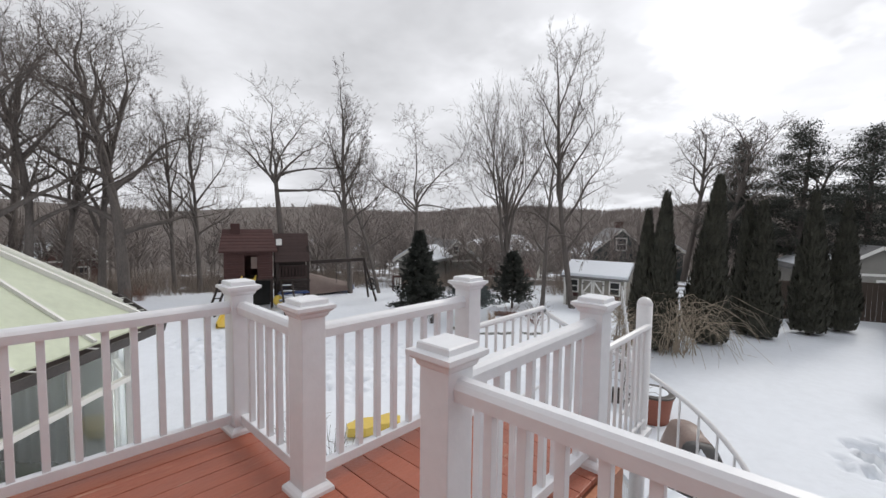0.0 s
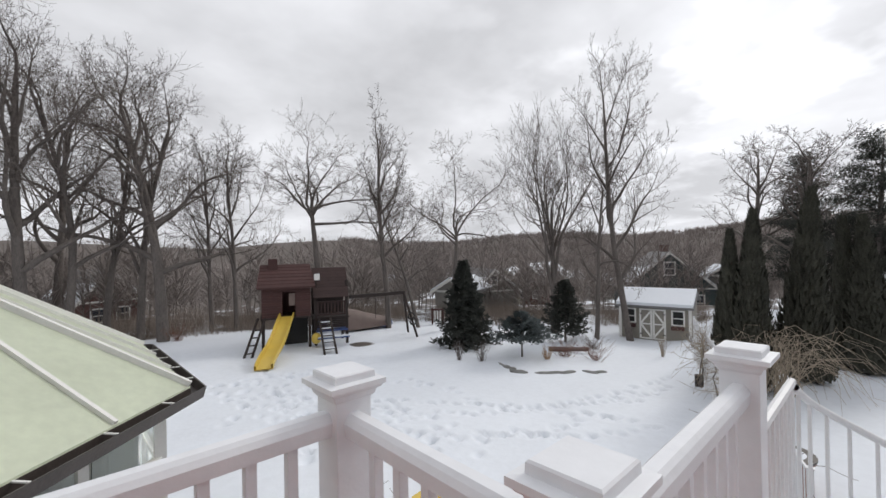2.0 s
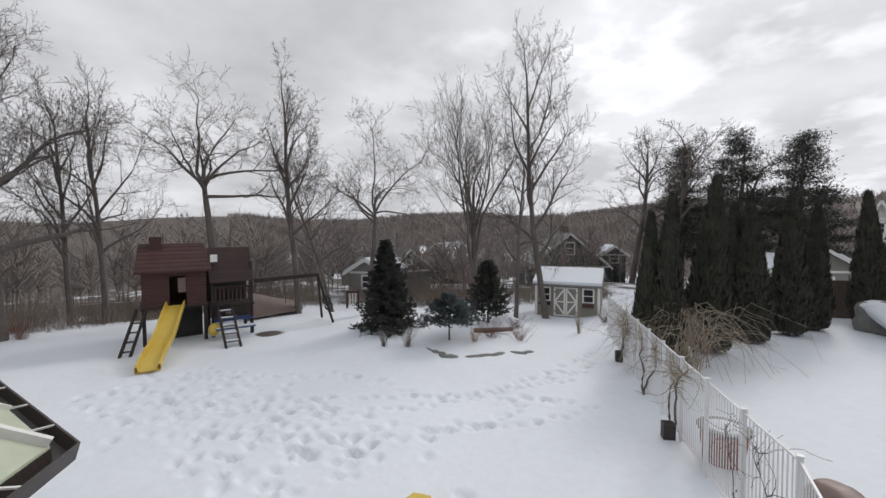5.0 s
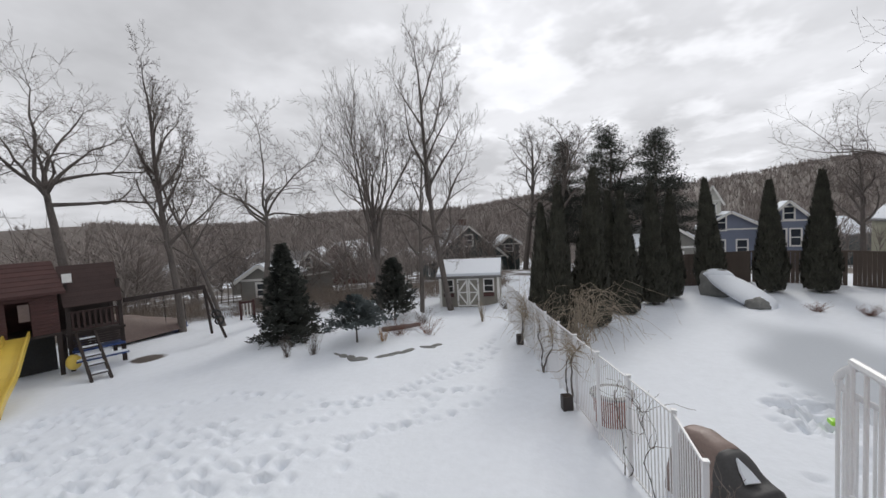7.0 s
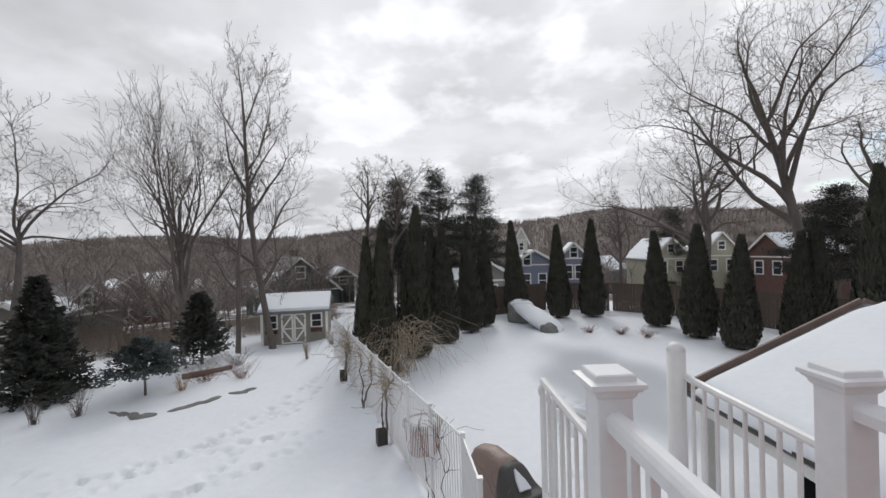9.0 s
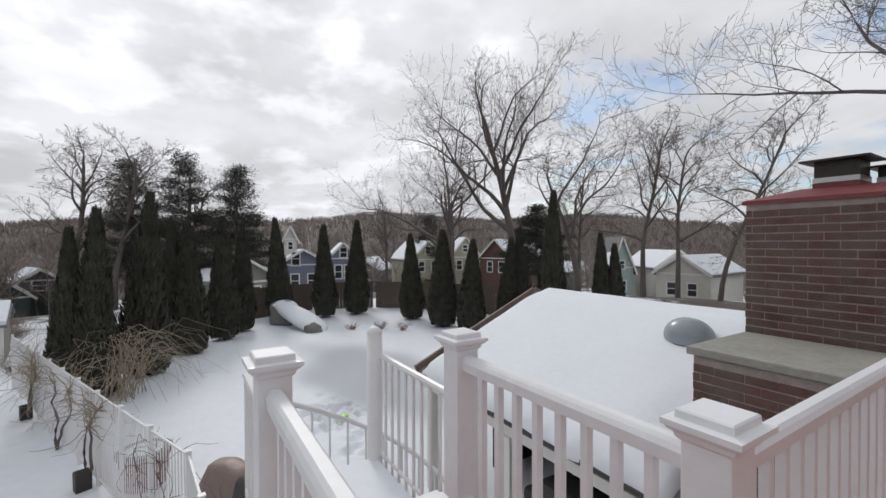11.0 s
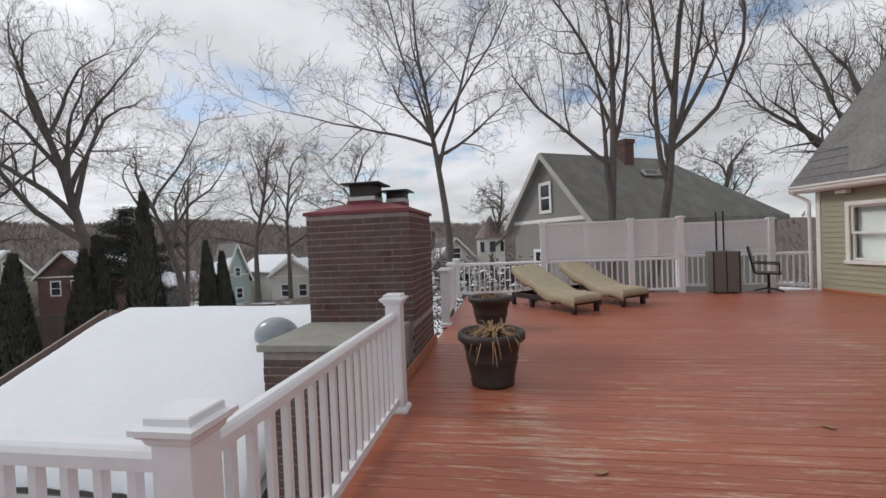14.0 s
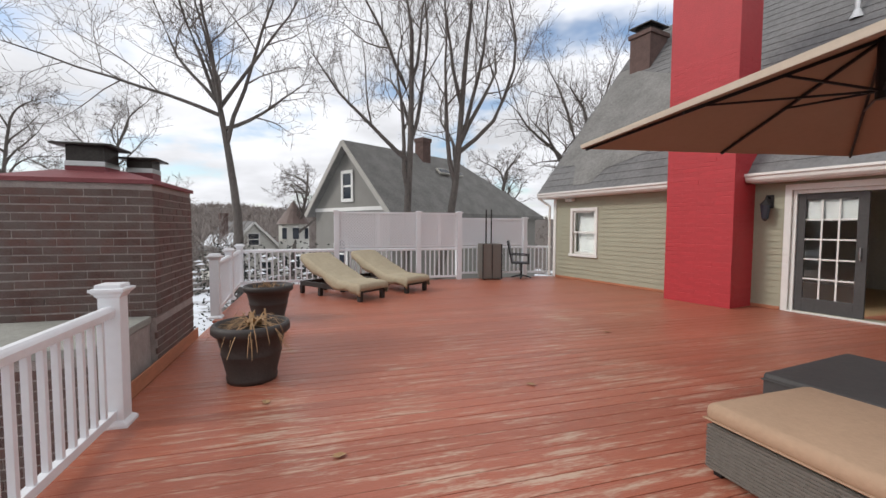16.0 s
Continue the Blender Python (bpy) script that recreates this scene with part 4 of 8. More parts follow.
def thuja_mesh(seed):
    """A narrow column of upright sprays, one metre in radius at most and 6 m high, on a dark inner body."""
    rng = random.Random(seed)
    v, f = [], []

    def radius(h):
        s = h / 6.0
        return 0.70 * (1 - s) ** 0.85 * min(1.0, 0.55 + 2.4 * s) + 0.015

    n = 14
    rings = []
    for i in range(16):
        h = 0.25 + 5.6 * i / 15
        rings.append([])
        for k in range(n):
            a = 6.28318 * k / n
            r = radius(h) * (0.78 + 0.12 * noise.noise(Vector((math.cos(a) * 2, math.sin(a) * 2, h * 1.3 + seed))))
            rings[-1].append(len(v))
            v.append((r * math.cos(a), r * math.sin(a), h))
    for a, b in zip(rings, rings[1:]):
        for k in range(n):
            f.append((a[k], a[(k + 1) % n], b[(k + 1) % n], b[k]))
    tip = len(v); v.append((0, 0, 6.0))
    for k in range(n):
        f.append((rings[-1][k], rings[-1][(k + 1) % n], tip))
    for _ in range(5200):
        h = 0.12 + 5.75 * rng.random() ** 1.15
        a = rng.uniform(0, 6.28318)
        r = radius(h) * rng.uniform(0.74, 1.04) * (1 + 0.10 * noise.noise(Vector((math.cos(a) * 2.5, math.sin(a) * 2.5, h * 1.1 + seed))))
        p = Vector((r * math.cos(a), r * math.sin(a), h))
        out = Vector((math.cos(a), math.sin(a), 0))
        tan = Vector((-math.sin(a), math.cos(a), 0))
        e = p + out * rng.uniform(0.0, 0.09) + tan * rng.gauss(0, 0.04) + Vector((0, 0, rng.uniform(0.14, 0.34)))
        w = (tan * rng.uniform(0.02, 0.05) + out * rng.gauss(0, 0.02))
        i = len(v)
        v.extend((p - w, p + w, e))
        f.append((i, i + 1, i + 2))
    me = bpy.data.meshes.new("foliage")
    me.from_pydata(v, [], f)
    me.update()
    me.materials.append(M["thuja"])
    return me


def thuja(x, y, height, seed, width=1.0):
    if not THUJA:
        THUJA.extend(thuja_mesh(s) for s in (1, 2, 3))
        bm = rods(((0, 0, -0.3), (0, 0, 0.9), 0.07))
        me = bpy.data.meshes.new("trunk")
        bm.to_mesh(me); bm.free()
        me.materials.append(M["bark"])
        THUJA.append(me)
    s = height / 6.0
    rng = random.Random(seed)
    t = thing("thuja", "tall narrow dark green thuja column above the snow", "evergreen", pose(x, y, gz(x, y), rng.gauss(0, 1.2), rng.gauss(0, 1.2), rng.uniform(0, 360)) @ Matrix.Diagonal((s * width, s * width, s, 1)), "thuja row")
    for name, me in (("foliage", THUJA[seed % 3]), ("trunk", THUJA[3])):
        ob = new(name, me)
        ob.parent = t


def build_thujas():
    row = ((17.06, 5.47, 5.3, 1.0), (17.13, 4.99, 5.85, 1.0), (19.14, 3.90, 6.5, 1.08), (19.24, 3.49, 4.95, 1.0), (21.97, 2.93, 5.6, 1.0), (21.57, 2.28, 5.6, 1.15), (23.89, 0.89, 6.0, 1.15), (25.6, -0.08, 5.65, 1.1),
           (27.76, -2.45, 6.25, 1.1), (27.6, -5.16, 5.85, 1.2), (27.52, -7.26, 6.2, 1.2), (23.85, -9.53, 5.25, 1.35), (20.86, -9.87, 5.4, 1.45), (18.52, -10.11, 4.85, 1.4), (17.79, -12.12, 4.95, 1.25), (17.64, -12.73, 5.5, 1.15),
           (14.23, -11.47, 6.95, 0.95), (13.09, -13.68, 5.1, 1.0), (12.67, -14.0, 4.6, 1.1))
    for k, (x, y, h, w) in enumerate(row):
        thuja(x, y, h, k, w * 1.12)


build_thujas()


def conifer(x, y, height, radius, seed, material, label, clear=0.2, droop=0.25, whorls=16, density=1.0, name="spruce", gap=0.0, parts=26, tuft=1.0):
    """A conifer: whorls of boughs, each a spray of needle tufts around a stem."""
    rng = random.Random(seed)
    t = thing(name, label, "conifer", pose(x, y, gz(x, y) - 0.05), "garden conifers")
    part("trunk", rods(((0, 0, 0), (0, 0, height * 0.95), height * 0.022, 0.01)), M["bark"], t)
    v, f = [], []
    for w in range(whorls):
        s = (w + rng.random() * 0.5) / whorls
        h = clear + (height - clear) * s
        reach = radius * (1 - s) ** 0.85 * rng.uniform(0.8, 1.1) + 0.05
        n = max(4, int((9 if s < 0.6 else 6) * density))
        for k in range(n):
            a = 6.28318 * (k + rng.random()) / n
            L = reach * rng.uniform(0.65, 1.08)
            if rng.random() < gap:
                continue
            out = Vector((math.cos(a), math.sin(a), 0))
            tan = Vector((-math.sin(a), math.cos(a), 0))
            for j in range(parts):
                g = rng.random() ** 0.7
                p = out * (L * g) + tan * rng.gauss(0, 0.10 * L * (1.15 - g) + 0.03) + Vector((0, 0, max(0.03, h - droop * L * g + 0.12 * L * g * g + rng.gauss(0, 0.035 * tuft * 2))))
                q = p + (out * rng.uniform(0.05, 0.16) + tan * rng.gauss(0, 0.09) + Vector((0, 0, rng.gauss(0.02, 0.05)))) * tuft
                wv = (tan * rng.uniform(0.02, 0.05) + Vector((0, 0, rng.uniform(0.015, 0.045)))) * tuft
                i = len(v)
                v.extend((p - wv, p + wv, q + wv * 0.3, q - wv * 0.3))
                f.append((i, i + 1, i + 2, i + 3))
    raw("foliage", v, f, material, t)
    return t


def pine(x, y, height, radius, seed):
    """An old pine: uneven level limbs that carry flat clumps of needles, with sky between them."""
    rng = random.Random(seed)
    t = thing("pine", "old dark pine with uneven limbs beyond the thuja row", "conifer", pose(x, y, gz(x, y) - 0.05), "pines beyond the fence")
    v, f, bv, bf = [], [], [], []
    tube(bv, bf, [Vector((0, 0, 0)), Vector((rng.gauss(0, 0.2), rng.gauss(0, 0.2), height * 0.55)), Vector((rng.gauss(0, 0.2), rng.gauss(0, 0.2), height * 0.97))], [height * 0.02, height * 0.014, 0.03], 7)
    for k in range(58):
        s = 0.22 + 0.78 * (k + rng.random()) / 58
        h = height * s
        L = radius * min(1.0, 1.9 * (1.06 - s)) * rng.uniform(0.5, 1.15)
        a = k * 2.4 + rng.gauss(0, 0.4)
        out = Vector((math.cos(a), math.sin(a), 0))
        rise = rng.uniform(-0.15, 0.25)
        tip = out * L + Vector((0, 0, h + rise * L))
        tube(bv, bf, [Vector((0, 0, h - 0.1 * L)), tip], [0.05, 0.015], 4)
        for c in range(max(4, int(L * 4.2))):
            g = rng.uniform(0.35, 1.05)
            m = Vector((0, 0, h - 0.1 * L)).lerp(tip, g) + Vector((rng.gauss(0, 0.3), rng.gauss(0, 0.3), rng.gauss(0.05, 0.1)))
            for _ in range(60):
                p = m + Vector((rng.gauss(0, 0.40), rng.gauss(0, 0.40), rng.gauss(0, 0.16)))
                d = Vector((rng.gauss(0, 1), rng.gauss(0, 1), rng.gauss(0.3, 0.6))).normalized() * rng.uniform(0.12, 0.26)
                w = d.orthogonal().normalized() * 0.035
                i = len(v)
                v.extend((p - w, p + w, p + d))
                f.append((i, i + 1, i + 2))
    raw("foliage", v, f, M["needle"], t)
    raw("trunk", bv, bf, M["bark"], t)


def build_conifers():
    conifer(16.2, 16.85, 4.5, 2.0, 1, M["needle"], "dense dark green spruce in the snowy planting bed", 0.12, parts=78, whorls=22)
    conifer(15.9, 13.05, 2.25, 1.75, 2, M["blue_needle"], "low spreading blue spruce in the planting bed", 0.95, 0.02, 6, density=1.3, parts=76, tuft=0.85)
    conifer(20.0, 13.3, 3.5, 1.4, 3, M["needle"], "young dark pine on a bare stem in the planting bed", 0.65, -0.2, 14, parts=44)
    for x, y, h, r, s in ((40.7, -1.5, 11.4, 2.8, 4), (43.0, 2.3, 12.8, 2.9, 5), (44.8, 6.4, 12.4, 2.7, 6), (57, -30, 12, 3.5, 12), (34, -30, 9.5, 3.6, 15)):
        pine(x, y, h, r, s)


build_conifers()


def shrub(x, y, height, spread, seed, stems, material, label, name="shrub", droop=0.0, r=0.006, z=None):
    """A leafless shrub of arching stems."""
    rng = random.Random(seed)
    t = thing(name, label, "shrub", pose(x, y, (gz(x, y) if z is None else z) - 0.03), "garden shrubs")
    v, f = [], []
    for _ in range(stems):
        a = rng.uniform(0, 6.283)
        out = Vector((math.cos(a), math.sin(a), 0))
        L = spread * rng.uniform(0.4, 1.05)
        h = height * rng.uniform(0.6, 1.05)
        pts = []
        b = Vector((rng.gauss(0, spread * 0.12), rng.gauss(0, spread * 0.12), 0))
        for k in range(6):
            s = k / 5
            zz = h * (math.sin(s * (1.57 + droop * 1.2)) if droop else s ** 0.8)
            pts.append(b + out * (L * s) + Vector((rng.gauss(0, 0.03 * spread), rng.gauss(0, 0.03 * spread), max(zz, 0.02))))
        tube(v, f, pts, [r * (1 - 0.12 * k) for k in range(6)], 3)
        for _ in range(5):
            k = rng.randrange(1, 6)
            p = pts[k]
            tube(v, f, [p, p + Vector((rng.gauss(0, 0.12), rng.gauss(0, 0.12), rng.uniform(-0.05, 0.2))) * spread], [r * 0.6, r * 0.35], 3)
    raw("stem", v, f, material, t)
    return t


def weeping_shrub(x, y):
    """A loose tangle of arching stems that fall back to the snow."""
    rng = random.Random(1)
    t = thing("weeping_shrub", "large weeping leafless shrub with pale tan arching stems behind the fence", "shrub", pose(x, y, gz(x, y) - 0.03), "garden shrubs")
    for name, count, r in (("stem", 64, 0.015), ("twig", 130, 0.007)):
        v, f = [], []
        for _ in range(count):
            a = rng.uniform(0, 6.283)
            out = Vector((math.cos(a), math.sin(a), 0))
            side = Vector((-math.sin(a), math.cos(a), 0))
            reach, peak = rng.uniform(0.7, 3.0), rng.uniform(0.9, 2.4)
            end = rng.uniform(0.2, 1.5)
            bend = rng.gauss(0, 0.5)
            b = Vector((rng.gauss(0, 0.35), rng.gauss(0, 0.35), 0))
            pts = []
            for k in range(8):
                s = k / 7
                z = peak * 4 * s * (1 - s) * 0.75 + end * s * s * 0.8 + 0.25 * peak * s * (1 - s)
                pts.append(b + out * (reach * s ** 1.2) + side * (bend * s * s) + Vector((rng.gauss(0, 0.05), rng.gauss(0, 0.05), max(z + rng.gauss(0, 0.05), 0.02))))
            if name == "twig":
                pts = pts[rng.randrange(1, 4):]
                pts = [p + Vector((rng.gauss(0, 0.10), rng.gauss(0, 0.10), rng.gauss(0.03, 0.10))) for p in pts]
            tube(v, f, pts, [r * (1 - 0.09 * k) for k in range(len(pts))], 4 if name == "stem" else 3)
        raw(name, v, f, M["tan_twig"], t)


def vine(x, y, h, reach, seed, thick=1.0, twigs=64):
    """A gnarled climber: twisted stems up to the fence top and a tangle along it."""
    rng = random.Random(seed)
    t = thing("vine", "bare gnarled vine climbing the white pool fence", "vine", pose(x, y, gz(x, y) - 0.05, 0, 0, 20.4), "fence vines")
    v, f = [], []
    tops = []
    for k in range(2):
        p = Vector((rng.gauss(0, 0.05), 0.10 + rng.gauss(0, 0.03), 0))
        pts = [p.copy()]
        drift = rng.uniform(-0.10, 0.10)
        for j in range(8):
            p = p + Vector((drift + rng.gauss(0, 0.10), rng.gauss(-0.008, 0.03), h / 8))
            pts.append(p.copy())
        tube(v, f, pts, [thick * (0.034 - 0.0026 * j) for j in range(9)], 6)
        tops.extend(pts[6:])
    raw("trunk", v, f, M["bark"], t, smooth=True)
    v, f = [], []
    for k in range(twigs):
        p = rng.choice(tops).copy()
        d = Vector((rng.choice((-1, 1)) * rng.uniform(0.5, 1), rng.gauss(0, 0.3), rng.gauss(0.25, 0.35))).normalized()
        pts = [p.copy()]
        n = rng.randrange(7, 12)
        L = reach * rng.uniform(0.3, 1.0)
        for j in range(n):
            d = (d + Vector((rng.gauss(0, 0.35), rng.gauss(0, 0.22), rng.gauss(0, 0.3) + (0.2 if p.z < h - 0.5 else -0.25 if p.z > h + 0.2 else 0)))).normalized()
            p = p + d * (L / n)
            pts.append(p.copy())
        tube(v, f, pts, [max(0.0035, (0.012 - 0.0013 * j) * (0.45 + 0.55 * thick)) for j in range(n + 1)], 3)
    raw("twig", v, f, M["tan_twig"] if thick == 1.0 else M["twig"], t)


def further(x, y, k):
    """The same bearing from the deck corner, further off."""
    return 0.7 + (x - 0.7) * k, 2.5 + (y - 2.5) * k


def build_shrubs():
    weeping_shrub(17.0, 4.35)
    for k, (x, y, h, s, m) in enumerate(((5.1, 25.0, 0.9, 0.9, "redleaf"), (15.2, 10.6, 1.0, 0.9, "redleaf"), (15.9, 9.7, 0.8, 0.8, "redleaf"), (14.3, 10.8, 0.8, 0.3, "dry"), (12.6, 12.6, 0.9, 0.35, "twig"), (17.6, 10.6, 0.9, 0.9, "twig"), (18.6, 8.2, 1.1, 0.25, "tan_twig"),
                                          (20.6, 7.6, 0.9, 0.6, "twig"), (12.2, 13.4, 0.9, 0.3, "twig"), (3.3, 6.4, 1.6, 0.5, "twig"), (3.6, 5.7, 1.5, 0.4, "twig"), (22.0, -6.6, 0.45, 0.5, "redleaf"), (21.1, -7.5, 0.5, 0.55, "redleaf"), (22.7, -5.2, 0.4, 0.5, "redleaf"))):
        if k < 9:
            x, y = further(x, y, 1.15)
        shrub(x, y, h, s, 10 + k, 46, M[m], "small leafless shrub poking out of the snow")
    # vines that climb the pool fence
    for k, (x, y, h, reach) in enumerate(((17.2, 6.27, 1.7, 2.2), (14.1, 5.10, 1.6, 1.3), (11.65, 4.18, 1.65, 1.6))):
        vine(x, y, h, reach, 40 + k)
    vine(7.75, 2.60, 1.55, 0.9, 51, 0.4, 24)
    vine(8.9, 3.04, 1.5, 0.9, 52, 0.35, 18)


build_shrubs()

# ---- house by the deck ----


def wall_panel(bm, x0, x1, y0, y1, z0, z1, holes=()):
    """A wall slab between y0 and y1 with rectangular holes (y, y, z, z)."""
    ys = sorted({y0, y1, *[h[0] for h in holes], *[h[1] for h in holes]})
    for a, b in zip(ys, ys[1:]):
        cuts = sorted((h[2], h[3]) for h in holes if h[0] <= a + 1e-6 and h[1] >= b - 1e-6)
        z = z0
        for c0, c1 in cuts:
            if c0 - z > 1e-4:
                box(bm, (x0, a, z), (x1, b, c0))
            z = c1
        if z1 - z > 1e-4:
            box(bm, (x0, a, z), (x1, b, z1))


def siding(parent, y0, y1, z0, z1, holes, pitch=0.115, x=0.0, name="clapboard"):
    """Lapped boards, each a piece of its own, cut at the openings."""
    z = z0
    while z < z1 - 0.01:
        h = min(pitch + 0.012, z1 - z)
        spans = [(y0, y1)]
        for a, b, c, d in holes:
            if z + h > c and z < d:
                spans = [s for p, q in spans for s in ((p, min(q, a)), (max(p, b), q)) if s[1] - s[0] > 0.01]
        for p, q in spans:
            bm = bmesh.new()
            vs = [bm.verts.new(c) for c in ((x, p, z), (x + 0.022, p, z), (x + 0.006, p, z + h), (x, p, z + h), (x, q, z), (x + 0.022, q, z), (x + 0.006, q, z + h), (x, q, z + h))]
            for k in ((0, 1, 2, 3), (7, 6, 5, 4), (0, 4, 5, 1), (1, 5, 6, 2), (2, 6, 7, 3), (3, 7, 4, 0)):
                bm.faces.new([vs[i] for i in k])
            bmesh.ops.recalc_face_normals(bm, faces=bm.faces)
            part(name, bm, M["siding"], parent)
        z += pitch


WIN = (0.78, 1.54, 0.72, 1.88)
DOOR = (5.78, 9.4, 0.03, 2.10)
CH0, CH1, CHN = 3.95, 5.20, 0.72


def build_house():
    wall = thing("wall_house", "sage green clapboard house wall beside the deck", "wall", HOUSE, kind="structure")
    bm = bmesh.new()
    wall_panel(bm, -0.2, 0.0, 0.0, 12.5, -3.3, 2.42, (WIN, DOOR))
    part("wall_core", bm, M["siding"], wall)
    siding(wall, 0.13, CH0, 0.06, 2.36, (WIN,))
    siding(wall, CH1, 12.4, 0.06, 2.36, (DOOR,))
    part("corner_board", boxes(((0.002, 0.03, 0.0), (0.035, 0.13, 2.40)), bevel=0.004), M["trim"], wall)
    part("base_trim", boxes(((0.003, 0.13, 0.002), (0.03, CH0 - 0.01, 0.06)), ((0.003, CH1 + 0.01, 0.002), (0.03, 5.66, 0.06)), bevel=0.004), M["fascia"], wall)
    # end and back walls close the house
    bm = boxes(((-8.7, -0.2, -3.3), (-0.2, 0.0, 2.4)), ((-8.9, -0.2, -3.3), (-8.7, 12.5, 2.4)), ((-8.7, 12.3, -3.3), (-0.2, 12.5, 2.4)))
    part("outer_wall", bm, M["siding"], wall)

    # roof: one steep slope towards the deck, gable at the far end
    roof = thing("roof_house", "steep grey shingle roof of the house, worn in patches", "roof", HOUSE, kind="structure")
    ex, ez, rx, rz = 0.32, 2.40, -4.35, 7.95
    part("roof_slope", solid([(ex, -0.35, ez), (ex, 12.8, ez), (rx, 12.8, rz), (rx, -0.35, rz)], 0.14), M["shingle"], roof)
    part("roof_slope", solid([(rx - 0.01, -0.35, rz), (rx - 0.01, 12.8, rz), (-9.0, 12.8, ez), (-9.0, -0.35, ez)], 0.14), M["shingle"], roof)
    bm = bmesh.new()
    sx, sz = (rx - ex), (rz - ez)
    ln = math.hypot(sx, sz)
    nx, nz = -sz / ln * -1, -sx / ln
    for k in range(28):
        a, b = k / 28, (k + 1.12) / 28
        p = [(ex + sx * a + nx * 0.016, ez + sz * a + nz * 0.016), (ex + sx * b + nx * 0.003, ez + sz * b + nz * 0.003)]
        vs = [bm.verts.new((p[0][0], -0.36, p[0][1])), bm.verts.new((p[0][0], 12.8, p[0][1])), bm.verts.new((p[1][0], 12.8, p[1][1])), bm.verts.new((p[1][0], -0.36, p[1][1]))]
        bm.faces.new(vs)
        lo = [bm.verts.new((ex + sx * a, -0.36, ez + sz * a)), bm.verts.new((ex + sx * a, 12.8, ez + sz * a))]
        bm.faces.new((vs[1], vs[0], lo[0], lo[1]))
    part("shingle_courses", bm, M["shingle"], roof)
    # paler worn patch
    def on_roof(y, s, off=0.022):
        return (ex + sx * s + nx * off, y, ez + sz * s + nz * off)
    bm = bmesh.new()
    bm.faces.new([bm.verts.new(on_roof(*q)) for q in ((0.9, 0.03), (1.5, 0.03), (1.7, 0.10), (2.3, 0.13), (3.0, 0.17), (3.85, 0.19), (3.85, 0.44), (0.0, 0.74), (-0.3, 0.74), (-0.3, 0.16), (0.5, 0.14))])
    part("worn_patch", bm, M["shingle_worn"], roof)
    gab = bmesh.new()
    gab.faces.new([gab.verts.new(p) for p in ((0.0, -0.05, 2.3), (rx, -0.05, rz - 0.15), (-8.7, -0.05, 2.3))])
    part("gable_wall", gab, M["siding"], roof)
    # gutter with fascia
    for y0, y1 in ((-0.25, CH0 - 0.01), (CH1 + 0.01, 12.7)):
        bm = bmesh.new()
        prof = [(0.24, 2.26), (0.36, 2.26), (0.40, 2.30), (0.41, 2.35), (0.44, 2.37), (0.44, 2.41), (0.41, 2.41), (0.39, 2.33), (0.28, 2.30), (0.24, 2.40)]
        a = [bm.verts.new((x, y0, z)) for x, z in prof]
        b = [bm.verts.new((x, y1, z)) for x, z in prof]
        for k in range(len(prof)):
            bm.faces.new((a[k], b[k], b[(k + 1) % len(prof)], a[(k + 1) % len(prof)]))
        bm.faces.new(a); bm.faces.new(list(reversed(b)))
        bmesh.ops.recalc_face_normals(bm, faces=bm.faces)
        part("gutter", bm, M["trim"], roof)
        part("soffit", boxes(((0.0, y0 + 0.02, 2.25), (0.24, y1 - 0.02, 2.30))), M["trim"], roof)
    part("downspout", rods(((0.33, -0.32, 2.3), (0.10, -0.06, 2.05), 0.035), ((0.10, -0.06, 2.05), (0.09, -0.06, 0.02), 0.035), n=10), M["trim"], roof)
    # skylights
    for y, s0, s1, w in ((2.95, 0.40, 0.58, 1.0), (7.3, 0.36, 0.54, 1.5)):
        t = thing("skylight", "glazed roof skylight, blue sky reflection put into the pane colour", "skylight", HOUSE, "skylights")
        outer = [on_roof(y, s0, 0.10), on_roof(y + w, s0, 0.10), on_roof(y + w, s1, 0.10), on_roof(y, s1, 0.10)]
        part("frame", solid(outer, 0.14), M["gutter"], t)
        bm = bmesh.new()
        bm.faces.new([bm.verts.new(on_roof(*q)) for q in ((y + 0.07, s0 + 0.02, 0.108), (y + w - 0.07, s0 + 0.02, 0.108), (y + w - 0.07, s1 - 0.02, 0.108), (y + 0.07, s1 - 0.02, 0.108))])
        part("pane", bm, M["roof_glass"], t)
    v = thing("vent_pipe", "thin grey metal vent pipe on the roof", "pipe", HOUSE)
    x, y, z = on_roof(5.75, 0.58)
    part("pipe", rods(((x, y, z - 0.05), (x, y, z + 0.8), 0.05), n=12), M["steel"], v)
    part("flashing", rods(((x, y, z - 0.08), (x, y, z + 0.09), 0.13, 0.06), n=12), M["steel"], v)
    # rear brick chimney on the ridge
    c = thing("roof_chimney", "brown brick chimney with a metal hood on the roof ridge", "chimney", HOUSE)
    x, y, z = on_roof(0.55, 0.70)
    part("shaft", boxes(((x - 0.8, y - 0.35, z - 0.9), (x + 0.02, y + 0.35, z + 1.15)), bevel=0.01), M["roofbrick"], c)
    part("corbel", boxes(((x - 0.85, y - 0.4, z + 1.02), (x + 0.07, y + 0.4, z + 1.15)), bevel=0.01), M["roofbrick"], c)
    part("hood", boxes(((x - 0.7, y - 0.25, z + 1.15), (x - 0.1, y + 0.25, z + 1.33)), ((x - 0.85, y - 0.38, z + 1.33), (x + 0.05, y + 0.38, z + 1.37)), bevel=0.006), M["sheet"], c)


build_house()


